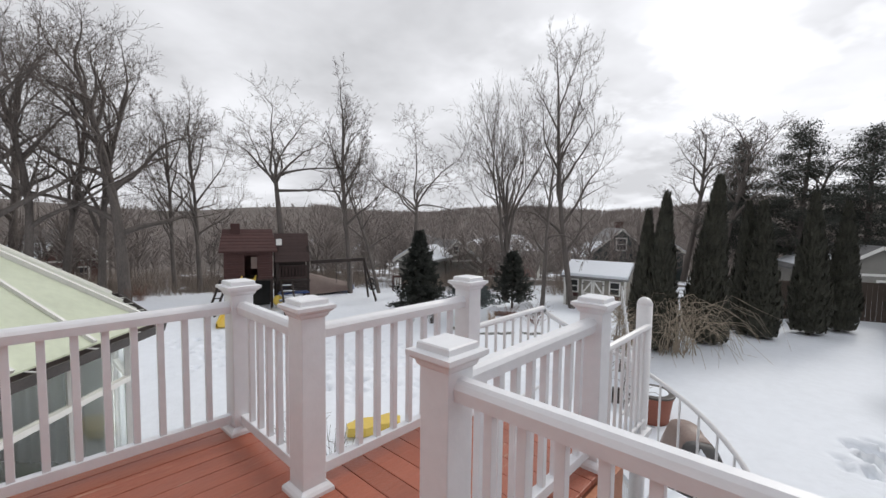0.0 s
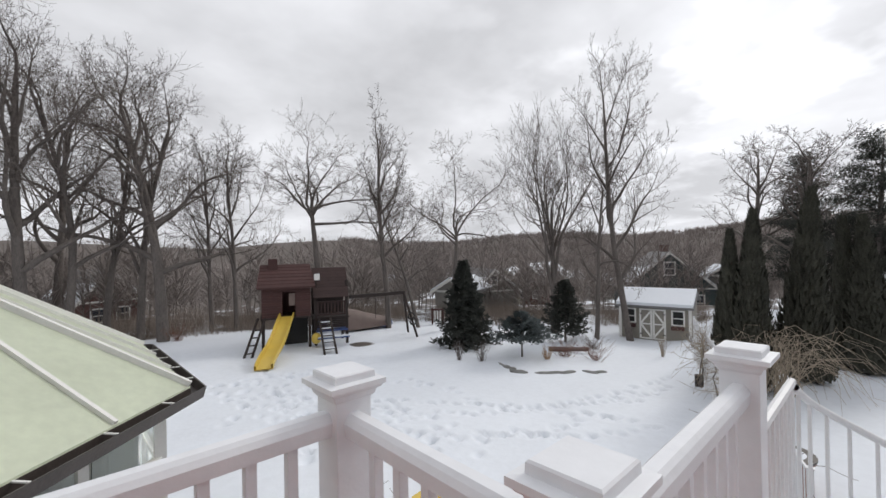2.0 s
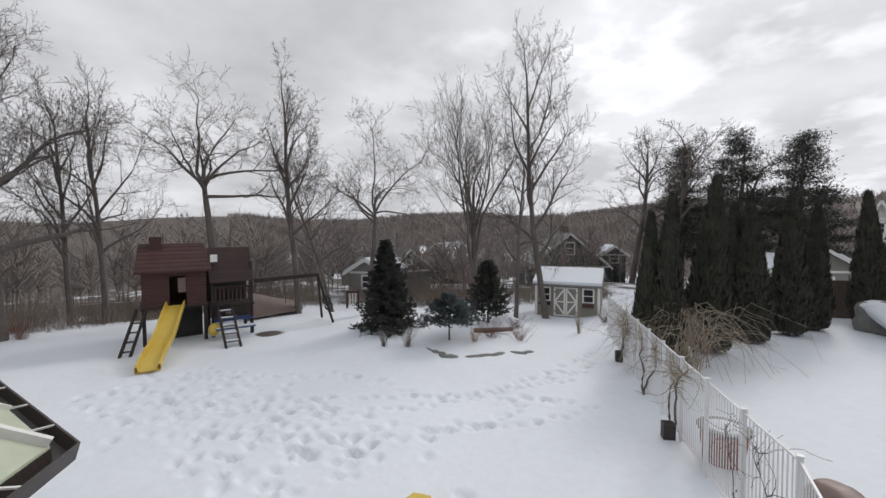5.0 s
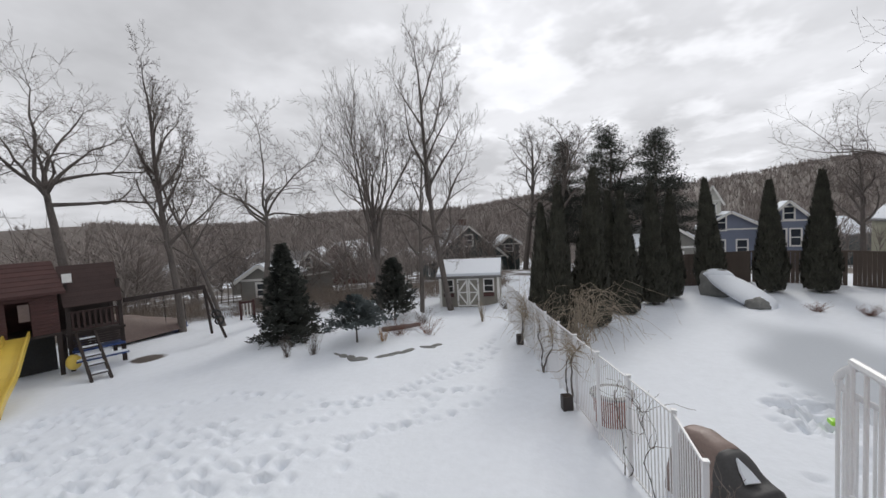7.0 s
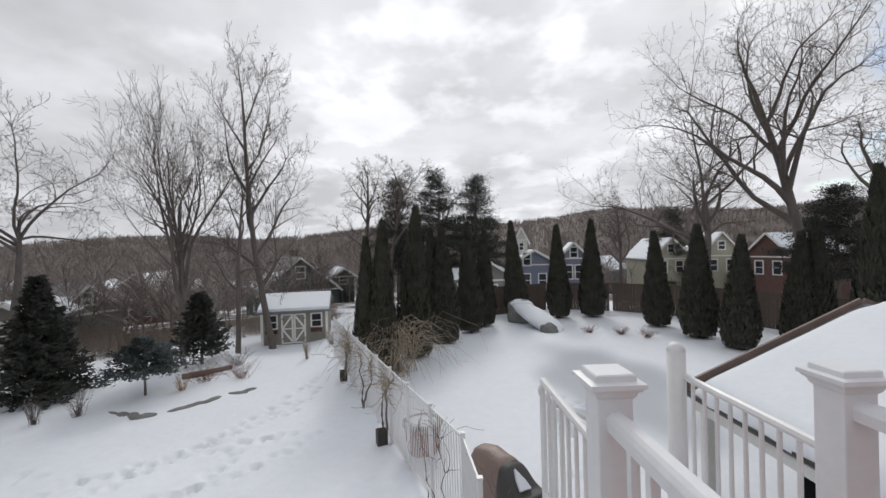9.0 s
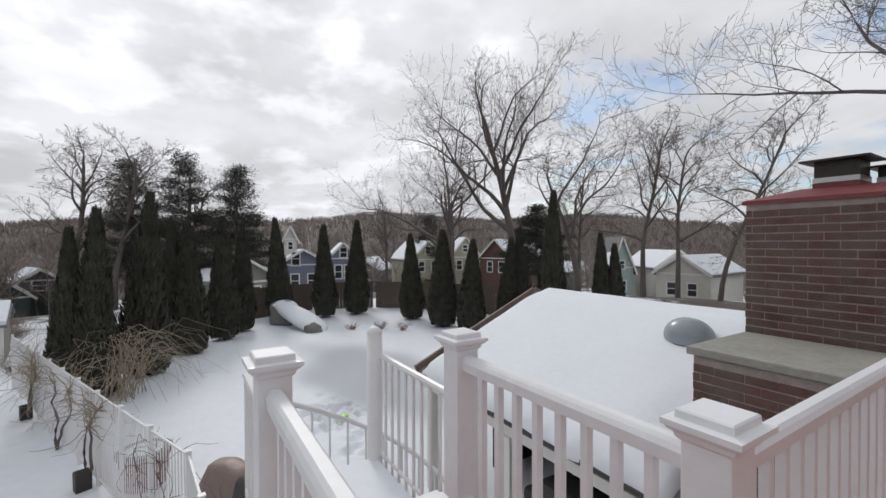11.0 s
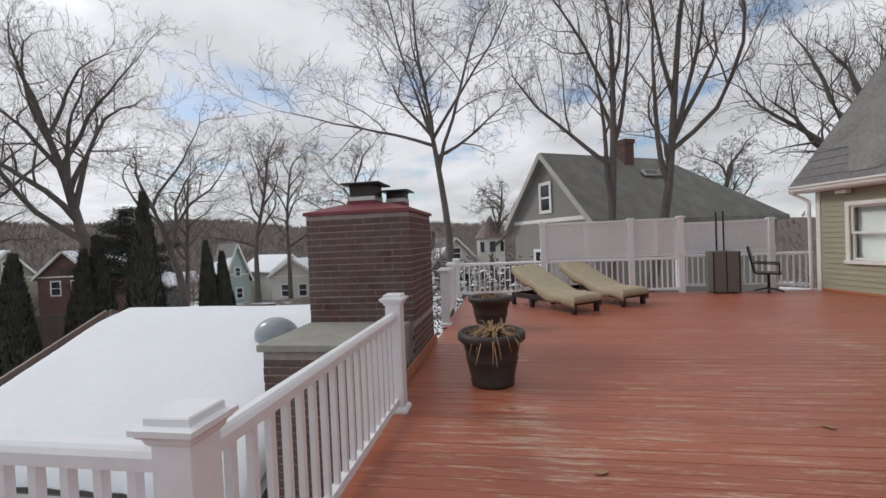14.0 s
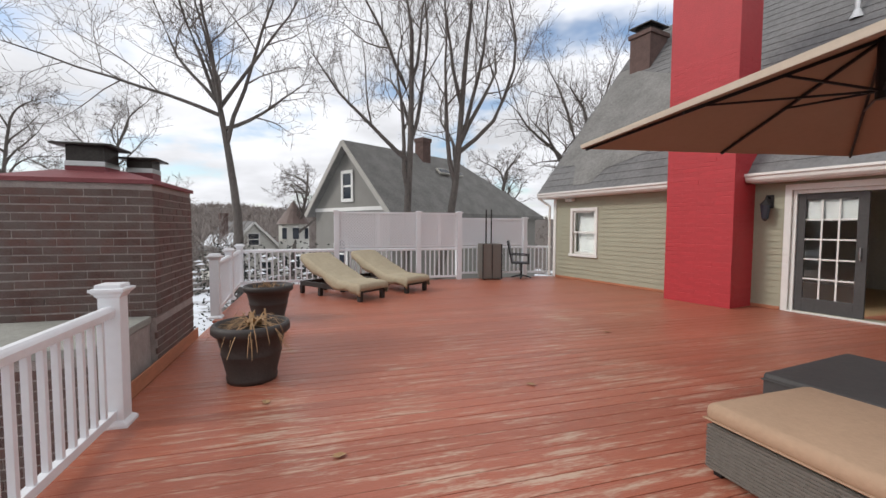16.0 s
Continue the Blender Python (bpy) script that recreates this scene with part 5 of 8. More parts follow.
def sash_window(name, parent_m, y0, y1, z0, z1, label, mid=True):
    w = thing(name, label, "window", parent_m, kind="structure")
    t = 0.085
    part("window_frame", boxes(((0.004, y0 - t, z0 - 0.03), (0.045, y0, z1 + t)), ((0.004, y1, z0 - 0.03), (0.045, y1 + t, z1 + t)), ((0.004, y0 - t, z1 + 0.001), (0.05, y1 + t, z1 + t)), bevel=0.005), M["trim"], w)
    part("window_sill", boxes(((0.0, y0 - t - 0.02, z0 - 0.075), (0.075, y1 + t + 0.02, z0 - 0.005)), bevel=0.006), M["trim"], w)
    zm = (z0 + z1) / 2
    for a, b, dx in ((z0, zm + 0.02, -0.05), (zm - 0.02, z1, -0.02)):
        part("sash", boxes(((dx - 0.02, y0, a), (dx + 0.02, y0 + 0.05, b)), ((dx - 0.02, y1 - 0.05, a), (dx + 0.02, y1, b)), ((dx - 0.021, y0 + 0.05, a), (dx + 0.019, y1 - 0.05, a + 0.05)), ((dx - 0.021, y0 + 0.05, b - 0.045), (dx + 0.019, y1 - 0.05, b)), bevel=0.003), M["trim"], w)
        p = part("pane", boxes(((dx - 0.003, y0 + 0.05, a + 0.05), (dx + 0.003, y1 - 0.05, b - 0.045))), M["glass"], w)
        p.visible_shadow = False
    return w


def build_openings():
    sash_window("window_1", HOUSE, *WIN[:2], *WIN[2:], "white double-hung window in the sage siding")
    # added pale sheet, stands in for sky reflected in the panes
    bl = thing("roller_blind", "pale sheet added behind the window to brighten its panes", "blind", HOUSE)
    part("cloth", boxes(((-0.16, WIN[0] + 0.02, WIN[2] + 0.02), (-0.15, WIN[1] - 0.02, WIN[3]))), M["trim"], bl)
    room = thing("room_house", "dim room interior behind the glass door and window", "room", HOUSE, kind="structure")
    part("room_floor", boxes(((-5.0, 0.1, -0.06), (-0.21, 12.2, 0.0))), M["lightwood"], room)
    part("room_walls", boxes(((-5.1, 0.1, 0.001), (-5.0, 12.2, 2.3)), ((-5.0, 3.2, 0.001), (-0.21, 3.3, 2.3))), M["whitewall"], room)
    part("room_ceiling", boxes(((-5.1, 0.1, 2.30), (-0.21, 12.2, 2.36))), M["whitewall"], room)
    # sliding glass door
    y0, y1, z0, z1 = DOOR
    d = thing("door_1", "grey sliding glass door with white grille bars, partly open", "door", HOUSE, kind="structure")
    t = 0.10
    part("door_casing", boxes(((0.004, y0 - t, 0.004), (0.05, y0, z1 + t)), ((0.004, y1, 0.004), (0.05, y1 + t, z1 + t)), ((0.004, y0, z1), (0.055, y1, z1 + t)), bevel=0.006), M["trim"], d)
    part("threshold", boxes(((-0.19, y0, 0.003), (0.07, y1, 0.028)), bevel=0.004), M["trim"], d)
    dy0, dy1 = y0 + 0.06, y0 + 0.96
    fx = -0.06
    part("jamb", boxes(((-0.19, y0 + 0.001, 0.028), (-0.005, y0 + 0.055, z1 - 0.002)), ((-0.19, y0 + 0.06, z1 - 0.06), (-0.005, y1, z1 - 0.002))), M["trim"], d)
    part("door_frame", boxes(((fx - 0.025, dy0, 0.03), (fx + 0.02, dy0 + 0.11, 2.03)), ((fx - 0.025, dy1 - 0.13, 0.03), (fx + 0.02, dy1, 2.03)), ((fx - 0.024, dy0 + 0.11, 0.03), (fx + 0.019, dy1 - 0.13, 0.26)), ((fx - 0.024, dy0 + 0.11, 1.93), (fx + 0.019, dy1 - 0.13, 2.03)), bevel=0.004), M["charcoal"], d, "dark grey door stile")
    p = part("pane", boxes(((fx - 0.006, dy0 + 0.11, 0.26), (fx, dy1 - 0.13, 1.93))), M["glass"], d)
    p.visible_shadow = False
    for k in range(1, 3):
        y = dy0 + 0.11 + (dy1 - dy0 - 0.24) * k / 3
        part("grille_bar", boxes(((fx + 0.001, y - 0.012, 0.26), (fx + 0.014, y + 0.012, 1.93))), M["trim"], d)
    for k in range(1, 5):
        z = 0.26 + 1.67 * k / 5
        part("grille_bar", boxes(((fx + 0.002, dy0 + 0.11, z - 0.012), (fx + 0.016, dy1 - 0.13, z + 0.012))), M["trim"], d)
    part("handle", rods(((fx + 0.05, dy1 - 0.07, 0.95), (fx + 0.05, dy1 - 0.07, 1.15), 0.012), ((fx + 0.02, dy1 - 0.07, 1.05), (fx + 0.05, dy1 - 0.07, 1.05), 0.012)), M["steel"], d, "steel lever handle")
    blind = thing("pleated_blind", "white pleated blind at the top of the glass door", "blind", HOUSE)
    bm = bmesh.new()
    for k in range(14):
        box(bm, (fx - 0.06, dy0 + 0.12, 1.60 + k * 0.023), (fx - 0.045 + 0.012 * (k % 2), dy1 - 0.14, 1.62 + k * 0.023))
    part("pleat", bm, M["trim"], blind)
    part("bottom_bar", boxes(((fx - 0.062, dy0 + 0.115, 1.57), (fx - 0.03, dy1 - 0.135, 1.597)), bevel=0.004), M["trim"], blind)
    # table and chair seen through the doorway
    tb = thing("wooden_table", "light wooden table inside the doorway", "table", HOUSE @ pose(-1.3, 7.35, 0))
    part("tabletop", boxes(((-0.5, -0.45, 0.70), (0.5, 0.8, 0.745)), bevel=0.01), M["lightwood"], tb)
    for sx, sy in ((-0.42, -0.37), (0.42, -0.37), (-0.42, 0.72), (0.42, 0.72)):
        part("leg", boxes(((sx - 0.035, sy - 0.035, 0.001), (sx + 0.035, sy + 0.035, 0.70)), bevel=0.005), M["lightwood"], tb)
    lp = thing("table_lamp", "table lamp with a white cone shade in the room", "lamp", HOUSE @ pose(-2.6, 7.0, 0.0))
    part("stand", rods(((0, 0, 0.001), (0, 0, 1.25), 0.02), ((0, 0, 0.001), (0, 0, 0.03), 0.15)), M["lead"], lp)
    part("shade", rods(((0, 0, 1.22), (0, 0, 1.48), 0.28, 0.10), n=20), M["trim"], lp)
    # porch lantern
    ln = thing("wall_lantern", "black metal wall lantern on the clapboard", "lantern", HOUSE @ pose(0.02, 5.45, 1.82))
    part("back_plate", boxes(((0.0, -0.06, -0.02), (0.02, 0.06, 0.22)), bevel=0.006), M["lead"], ln)
    part("arm", rods(((0.02, 0, 0.16), (0.13, 0, 0.20), 0.014), ((0.13, 0, 0.20), (0.16, 0, 0.10), 0.014)), M["lead"], ln)
    part("hood", rods(((0.16, 0, 0.04), (0.16, 0, 0.12), 0.10, 0.03), n=8), M["lead"], ln)
    part("glass", rods(((0.16, 0, -0.20), (0.16, 0, 0.04), 0.055, 0.085), n=8), M["sky_glass"], ln, "smoky lantern glass")
    part("finial", rods(((0.16, 0, -0.25), (0.16, 0, -0.20), 0.012, 0.055), ((0.16, 0, 0.12), (0.16, 0, 0.17), 0.02, 0.006)), M["lead"], ln)
    # flood light under the soffit
    fl = thing("flood_light", "small white flood light under the soffit", "lamp", HOUSE @ pose(0.10, 0.75, 2.18))
    part("head", boxes(((-0.04, -0.12, -0.03), (0.10, 0.12, 0.05)), bevel=0.015), M["trim"], fl)
    part("bracket", boxes(((-0.098, -0.03, 0.0), (-0.04, 0.03, 0.068)), bevel=0.004), M["trim"], fl)


build_openings()


def course_bricks(parent, x0, x1, y0, y1, z0, z1, material, mortar, faces, bl=0.215, bh=0.066, joint=0.012, depth=0.02, proud=0.006):
    """Brick faces on a solid core: each brick is a piece of its own with recessed joints. faces: any of '+x', '-x', '+y', '-y'."""
    part("core", boxes(((x0, y0, z0), (x1, y1, z1))), mortar, parent)
    shapes = {}

    def piece(length, vertical_axis, face):
        key = (round(length, 3), face)
        if key not in shapes:
            me = bpy.data.meshes.new("brick")
            if face in ("+x", "-x"):
                bm = boxes(((-depth, -length / 2, 0), (proud, length / 2, bh)) if face == "+x" else ((-proud, -length / 2, 0), (depth, length / 2, bh)), bevel=0.004)
            else:
                bm = boxes(((-length / 2, -depth, 0), (length / 2, proud, bh)) if face == "+y" else ((-length / 2, -proud, 0), (length / 2, depth, bh)), bevel=0.004)
            bm.to_mesh(me); bm.free()
            me.materials.append(material)
            shapes[key] = me
        return shapes[key]

    jit = random.Random(5)
    rows = int((z1 - z0) / (bh + joint))
    for r in range(rows):
        z = z0 + joint / 2 + r * (bh + joint)
        for face in faces:
            a, b = (y0, y1) if face[1] == "x" else (x0, x1)
            s = a - (bl / 2 if r % 2 else 0.0)
            while s < b - 0.02:
                p, q = max(s + joint / 4, a), min(s + bl - joint / 4, b)
                if q - p > 0.03:
                    ob = new("brick", piece(q - p, 0, face))
                    ob.parent = parent
                    c = (p + q) / 2
                    ob.location = {"+x": (x1, c, z), "-x": (x0, c, z), "+y": (c, y1, z), "-y": (c, y0, z)}[face]
                    ob.location += Vector((jit.uniform(-0.002, 0.002), jit.uniform(-0.002, 0.002), jit.uniform(-0.002, 0.002)))
                    ob.rotation_euler = (jit.gauss(0, 0.006), jit.gauss(0, 0.006), jit.gauss(0, 0.006))
                s += bl


def build_brick_chimney():
    c = thing("brick_chimney", "dark red brick outdoor chimney with a red crown beside the deck", "chimney")
    course_bricks(c, 1.46, 2.74, -3.5, -2.26, 0.56, 1.86, M["brick"], M["mortar"], ("-x", "+y", "+x"), bl=0.223, bh=0.065, joint=0.013, depth=0.02)
    bm = bmesh.new()
    prof = [((1.43, 2.77, -3.53, -2.23), 1.861), ((1.43, 2.77, -3.53, -2.23), 1.90), ((1.8, 2.40, -3.15, -2.6), 2.01)]
    rings = [[bm.verts.new(p) for p in ((a, d0, z), (b, d0, z), (b, d1, z), (a, d1, z))] for (a, b, d0, d1), z in prof]
    for p, q in zip(rings, rings[1:]):
        for k in range(4):
            bm.faces.new((p[k], p[(k + 1) % 4], q[(k + 1) % 4], q[k]))
    bm.faces.new(rings[-1]); bm.faces.new(list(reversed(rings[0])))
    part("crown", bm, M["crown"], c, "red painted mortar crown")
    for x, y, s, h, lab in ((2.14, -2.75, 0.17, 0.20, "metal chimney cap"), (1.83, -3.15, 0.13, 0.14, "low metal chimney cap")):
        part("flue", boxes(((x - s, y - s, 1.96), (x + s, y + s, 2.05)), bevel=0.004), M["crown"], c)
        cap = part("flue_cap", boxes(((x - s * 0.95, y - s * 0.95, 2.10), (x + s * 0.95, y + s * 0.95, 2.05 + h)), ((x - s * 1.5, y - s * 1.5, 2.05 + h), (x + s * 1.5, y + s * 1.5, 2.07 + h)), bevel=0.004), M["sheet"], c, lab)
        part("steel_band", boxes(((x - s, y - s, 2.052), (x + s, y + s, 2.10))), M["steel"], c)
    b = thing("brick_hearth_block", "low dark brick block with a concrete slab beside the railing", "masonry")
    course_bricks(b, 1.52, 2.69, -2.24, -1.18, -3.3, 0.50, M["brick"], M["mortar"], (), depth=0.02)
    course_bricks(b, 1.515, 2.695, -2.24, -1.175, -1.6, 0.49, M["brick"], M["mortar"], ("+y", "+x"), bl=0.225, bh=0.067, joint=0.011, depth=0.018)
    part("slab", boxes(((1.50, -2.25, 0.505), (2.74, -1.13, 0.575)), bevel=0.012), M["concrete"], b)
    part("chimney_base", boxes(((1.52, -3.49, -3.3), (2.73, -2.25, 0.555))), M["mortar"], b)
    course_bricks(b, 1.464, 2.725, -3.496, -2.264, 0.02, 0.552, M["brick"], M["mortar"], ("-x",), bl=0.223, bh=0.065, joint=0.013)
    part("edge_board", boxes(((1.435, -3.6, 0.002), (1.455, -1.2, 0.14)), bevel=0.004), M["fascia"], b, "stained edge board against the bricks")
    # red painted house chimney
    r = thing("red_chimney", "tall red painted brick chimney on the house wall", "chimney", HOUSE)
    course_bricks(r, 0.004, CHN, CH0, CH1, 0.0, 7.4, M["redpaint"], M["redpaint"], (), depth=0.02)
    course_bricks(r, 0.006, CHN - 0.002, CH0 + 0.002, CH1 - 0.002, 0.02, 4.6, M["redpaint"], M["redpaint"], ("+x", "+y"), bl=0.62, bh=0.070, joint=0.010, proud=0.004)
    p = thing("terracotta_pot", "small terracotta pot against the house wall", "pot", HOUSE @ pose(0.16, 3.80, 0.001))
    part("pot", lathe([(0.08, 0), (0.12, 0.2), (0.135, 0.2), (0.135, 0.24), (0.11, 0.24), (0.10, 0.19)]), M["terracotta"], p, smooth=False)


build_brick_chimney()

# ---- snow-covered pavilion below the deck ----


def build_pavilion():
    t = thing("pavilion", "open garden pavilion with a thick snow cover on its roof", "pavilion")
    x0, x1, ye, ze, yr, zr = 2.85, 7.9, -1.25, -0.98, -4.35, 0.36
    slope = (zr - ze) / (yr - ye)
    part("roof_deck", solid([(x0, ye, ze), (x1, ye, ze), (x1, yr, zr), (x0, yr, zr)], 0.12), M["shingle"], t)
    part("roof_deck", solid([(x0, yr - 0.01, zr), (x1, yr - 0.01, zr), (x1, 2 * yr - ye, ze), (x0, 2 * yr - ye, ze)], 0.12), M["shingle"], t)
    # snow blanket with a rounded ridge and soft edges
    bm = bmesh.new()
    nu, nv = 40, 44
    grid = []
    for j in range(nv + 1):
        row = []
        v = j / nv
        y = ye + 0.06 + (2 * (yr - ye) - 0.12) * v
        d = abs(y - yr)
        base = zr - abs(slope) * d
        for i in range(nu + 1):
            u = i / nu
            x = x0 + 0.10 + (x1 - x0 - 0.30) * u
            edge = min(u, 1 - u) * (x1 - x0)
            lip = min(1.0, (edge / 0.22)) ** 0.5
            eave = min(1.0, (min(v, 1 - v) * 2 * abs(yr - ye) / 0.18)) ** 0.5
            thick = 0.05 + 0.17 * lip * eave + 0.02 * noise.noise(Vector((x * 1.1, y * 1.1, 0.3)))
            if x < 3.6 and y > -2.6:
                thick *= 0.55 + 0.45 * (x - x0) / 0.75 + 0.12 * noise.noise(Vector((x * 6, y * 6, 2)))
            wob = 0.06 * noise.noise(Vector((x * 2.3, 5.0, 0))) if v == 0 else 0.0
            rnd = 0.10 * math.exp(-(d / 0.35) ** 2)
            row.append(bm.verts.new((x, y + wob, base + thick - rnd)))
        grid.append(row)
    for j in range(nv):
        for i in range(nu):
            bm.faces.new((grid[j][i], grid[j][i + 1], grid[j + 1][i + 1], grid[j + 1][i]))
    # sides down to the roof
    rim = [grid[0][i] for i in range(nu + 1)] + [grid[j][nu] for j in range(1, nv + 1)] + [grid[nv][i] for i in range(nu - 1, -1, -1)] + [grid[j][0] for j in range(nv - 1, 0, -1)]
    low = []
    for q in rim:
        low.append(bm.verts.new((q.co.x, q.co.y, zr - abs(slope) * abs(q.co.y - yr) - 0.01)))
    n = len(rim)
    for k in range(n):
        bm.faces.new((rim[k], rim[(k + 1) % n], low[(k + 1) % n], low[k]))
    bmesh.ops.recalc_face_normals(bm, faces=bm.faces)
    part("snow_cover", bm, M["snow"], t, "smooth thick snow on the roof", smooth=True)
    # brown rake board and gutter board
    for ya, yb, za, zb in ((ye, yr, ze, zr), (2 * yr - ye, yr, ze, zr)):
        bm = bmesh.new()
        beam(bm, (x1 + 0.03, ya + 0.02, za - 0.02), (x1 + 0.03, yb, zb - 0.02), 0.05, 0.24)
        part("rake_board", bm, M["tarp"], t, "brown rake board")
    bm = bmesh.new()
    beam(bm, (x0, ye + 0.02, ze - 0.03), (x1, ye + 0.02, ze - 0.03), 0.10, 0.05)
    part("gutter", bm, M["gutter"], t, "dark gutter")
    part("beam", boxes(((x0, ye - 0.22, ze - 0.33), (x1, ye - 0.10, ze - 0.12))), M["trim"], t, "white eave beam")
    for x in (x0 + 0.1, 5.4, x1 - 0.3):
        part("column", boxes(((x - 0.09, ye - 0.25, gz(x, ye) - 0.1), (x + 0.09, ye - 0.07, ze - 0.33)), bevel=0.01), M["trim"], t)
    # unseen near-black walls; the shade under the roof is in their colour
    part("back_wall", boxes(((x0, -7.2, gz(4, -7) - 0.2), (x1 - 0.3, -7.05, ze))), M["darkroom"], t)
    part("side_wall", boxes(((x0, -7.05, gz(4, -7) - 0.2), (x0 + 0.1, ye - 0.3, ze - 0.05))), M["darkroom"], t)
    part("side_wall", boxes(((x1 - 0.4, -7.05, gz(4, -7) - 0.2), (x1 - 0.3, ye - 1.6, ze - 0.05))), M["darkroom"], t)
    part("ceiling_board", boxes(((x0, -7.05, ze - 0.16), (x1 - 0.3, ye - 0.25, ze - 0.13))), M["dusk"], t)
    g = thing("covered_grill", "black covered grill under the pavilion roof", "grill", pose(4.6, -1.9, gz(4.6, -1.9)))
    part("cover", boxes(((-0.7, -0.35, 0.0), (0.7, 0.35, 1.15)), bevel=0.09), M["charcoal"], g)
    part("hood", boxes(((-0.45, -0.3, 1.10), (0.45, 0.3, 1.35)), bevel=0.1), M["charcoal"], g)
    d = thing("dome_vent", "grey acrylic roof dome half buried in snow", "skylight", pose(3.9, -3.40, 0.17, -22, 0, 0))
    bm = bmesh.new()
    bmesh.ops.create_uvsphere(bm, u_segments=28, v_segments=14, radius=0.34)
    bmesh.ops.delete(bm, geom=[q for q in bm.verts if q.co.z < -0.02], context="VERTS")
    bmesh.ops.scale(bm, vec=(1.0, 0.75, 0.78), verts=bm.verts)
    part("dome", bm, M["dome"], d, smooth=True)
    part("curb", rods(((0, 0, -0.35), (0, 0, -0.005), 0.26), n=28), M["gutter"], d)


build_pavilion()

# ---- glazed sunroom ----


def build_sunroom():
    t = thing("sunroom", "octagonal white conservatory with a pale green glazed roof", "conservatory")
    cx, cy, ap, ze, za = -1.96, 8.86, 3.72, -0.05, 2.47
    R = ap / math.cos(math.pi / 8)
    def ring(r, z, k):
        a = math.pi / 8 + k * math.pi / 4
        return Vector((cx + r * math.cos(a), cy + r * math.sin(a), z))
    apex = Vector((cx, cy, za))
    g0 = gz(cx, cy)
    for k in range(8):
        p, q = ring(R, ze, k), ring(R, ze, k + 1)
        bm = bmesh.new()
        bm.faces.new([bm.verts.new(c) for c in (p, q, apex)])
        r = bmesh.ops.extrude_face_region(bm, geom=bm.faces[:])
        bmesh.ops.translate(bm, vec=(0, 0, -0.05), verts=[e for e in r["geom"] if isinstance(e, bmesh.types.BMVert)])
        bmesh.ops.recalc_face_normals(bm, faces=bm.faces)
        part("roof_panel", bm, M["polycarb"], t, "pale green roof sheet")
        bm = bmesh.new()
        beam(bm, p + Vector((0, 0, 0.02)), apex + Vector((0, 0, 0.02)), 0.055, 0.07)
        part("hip_bar", bm, M["trim"], t)
        for s in (0.34, 0.66):
            m = p.lerp(q, s)
            e = m + (apex - (p + q) / 2) * (1 - abs(s - 0.5) * 2) * 0.99
            bm = bmesh.new()
            beam(bm, m + Vector((0, 0, 0.015)), e + Vector((0, 0, 0.015)), 0.04, 0.05)
            part("glazing_bar", bm, M["trim"], t)
        # gutter: open box with brackets
        u = (q - p).normalized()
        nrm = Vector((u.y, -u.x, 0))
        bm = bmesh.new()
        prof = [(-0.01, -0.02), (-0.01, -0.14), (0.12, -0.14), (0.15, -0.02), (0.135, -0.02), (0.11, -0.12), (0.005, -0.12), (0.005, -0.02)]
        a = [bm.verts.new(p + nrm * x + Vector((0, 0, z)) - u * max(x, 0) * 0.41) for x, z in prof]
        b = [bm.verts.new(q + nrm * x + Vector((0, 0, z)) + u * max(x, 0) * 0.41) for x, z in prof]
        for i in range(len(prof)):
            bm.faces.new((a[i], b[i], b[(i + 1) % len(prof)], a[(i + 1) % len(prof)]))
        bmesh.ops.recalc_face_normals(bm, faces=bm.faces)
        part("gutter", bm, M["gutter"], t, "dark brown gutter")
        for s in (0.15, 0.38, 0.62, 0.85):
            m = p.lerp(q, s)
            bm = bmesh.new()
            beam(bm, m + Vector((0, 0, -0.02)), m + nrm * 0.14 + Vector((0, 0, -0.028)), 0.02, 0.012)
            part("gutter_bracket", bm, M["trim"], t)
        # wall frame with panes
        rw = R - 0.30
        p2, q2 = ring(rw, 0, k), ring(rw, 0, k + 1)
        u2 = (q2 - p2)
        posts = [0.0, 1 / 3, 2 / 3, 1.0]
        for i, s in enumerate(posts[:-1]):
            c = p2 + u2 * s
            bm = bmesh.new()
            beam(bm, (c.x, c.y, g0 - 0.3), (c.x, c.y, -0.10), 0.11 if i == 0 else 0.075, 0.11 if i == 0 else 0.075)
            part("mullion", bm, M["trim"], t)
        for z, h in ((-0.16, 0.14), (-0.80, 0.09), (-2.5, 0.10), (g0 + 0.12, 0.22)):
            bm = bmesh.new()
            beam(bm, (p2.x, p2.y, z), (q2.x, q2.y, z), h, 0.07)
            part("rail", bm, M["trim"], t)
        for i in range(3):
            for z0, z1 in ((-0.75, -0.23), (-2.45, -0.85), (g0 + 0.23, -2.55)):
                c0, c1 = p2 + u2 * (posts[i] + 0.03), p2 + u2 * (posts[i + 1] - 0.03)
                bm = bmesh.new()
                bm.faces.new([bm.verts.new(c) for c in ((c0.x, c0.y, z0), (c1.x, c1.y, z0), (c1.x, c1.y, z1), (c0.x, c0.y, z1))])
                r = bmesh.ops.extrude_face_region(bm, geom=bm.faces[:])
                bmesh.ops.translate(bm, vec=nrm * -0.008, verts=[e for e in r["geom"] if isinstance(e, bmesh.types.BMVert)])
                bmesh.ops.recalc_face_normals(bm, faces=bm.faces)
                w = part("pane", bm, M["glass"], t)
                w.visible_shadow = False
    part("floor_slab", prism([tuple(ring(R - 0.33, 0, k)[:2]) for k in range(8)], g0 - 0.3, g0 + 0.02), M["concrete"], t)
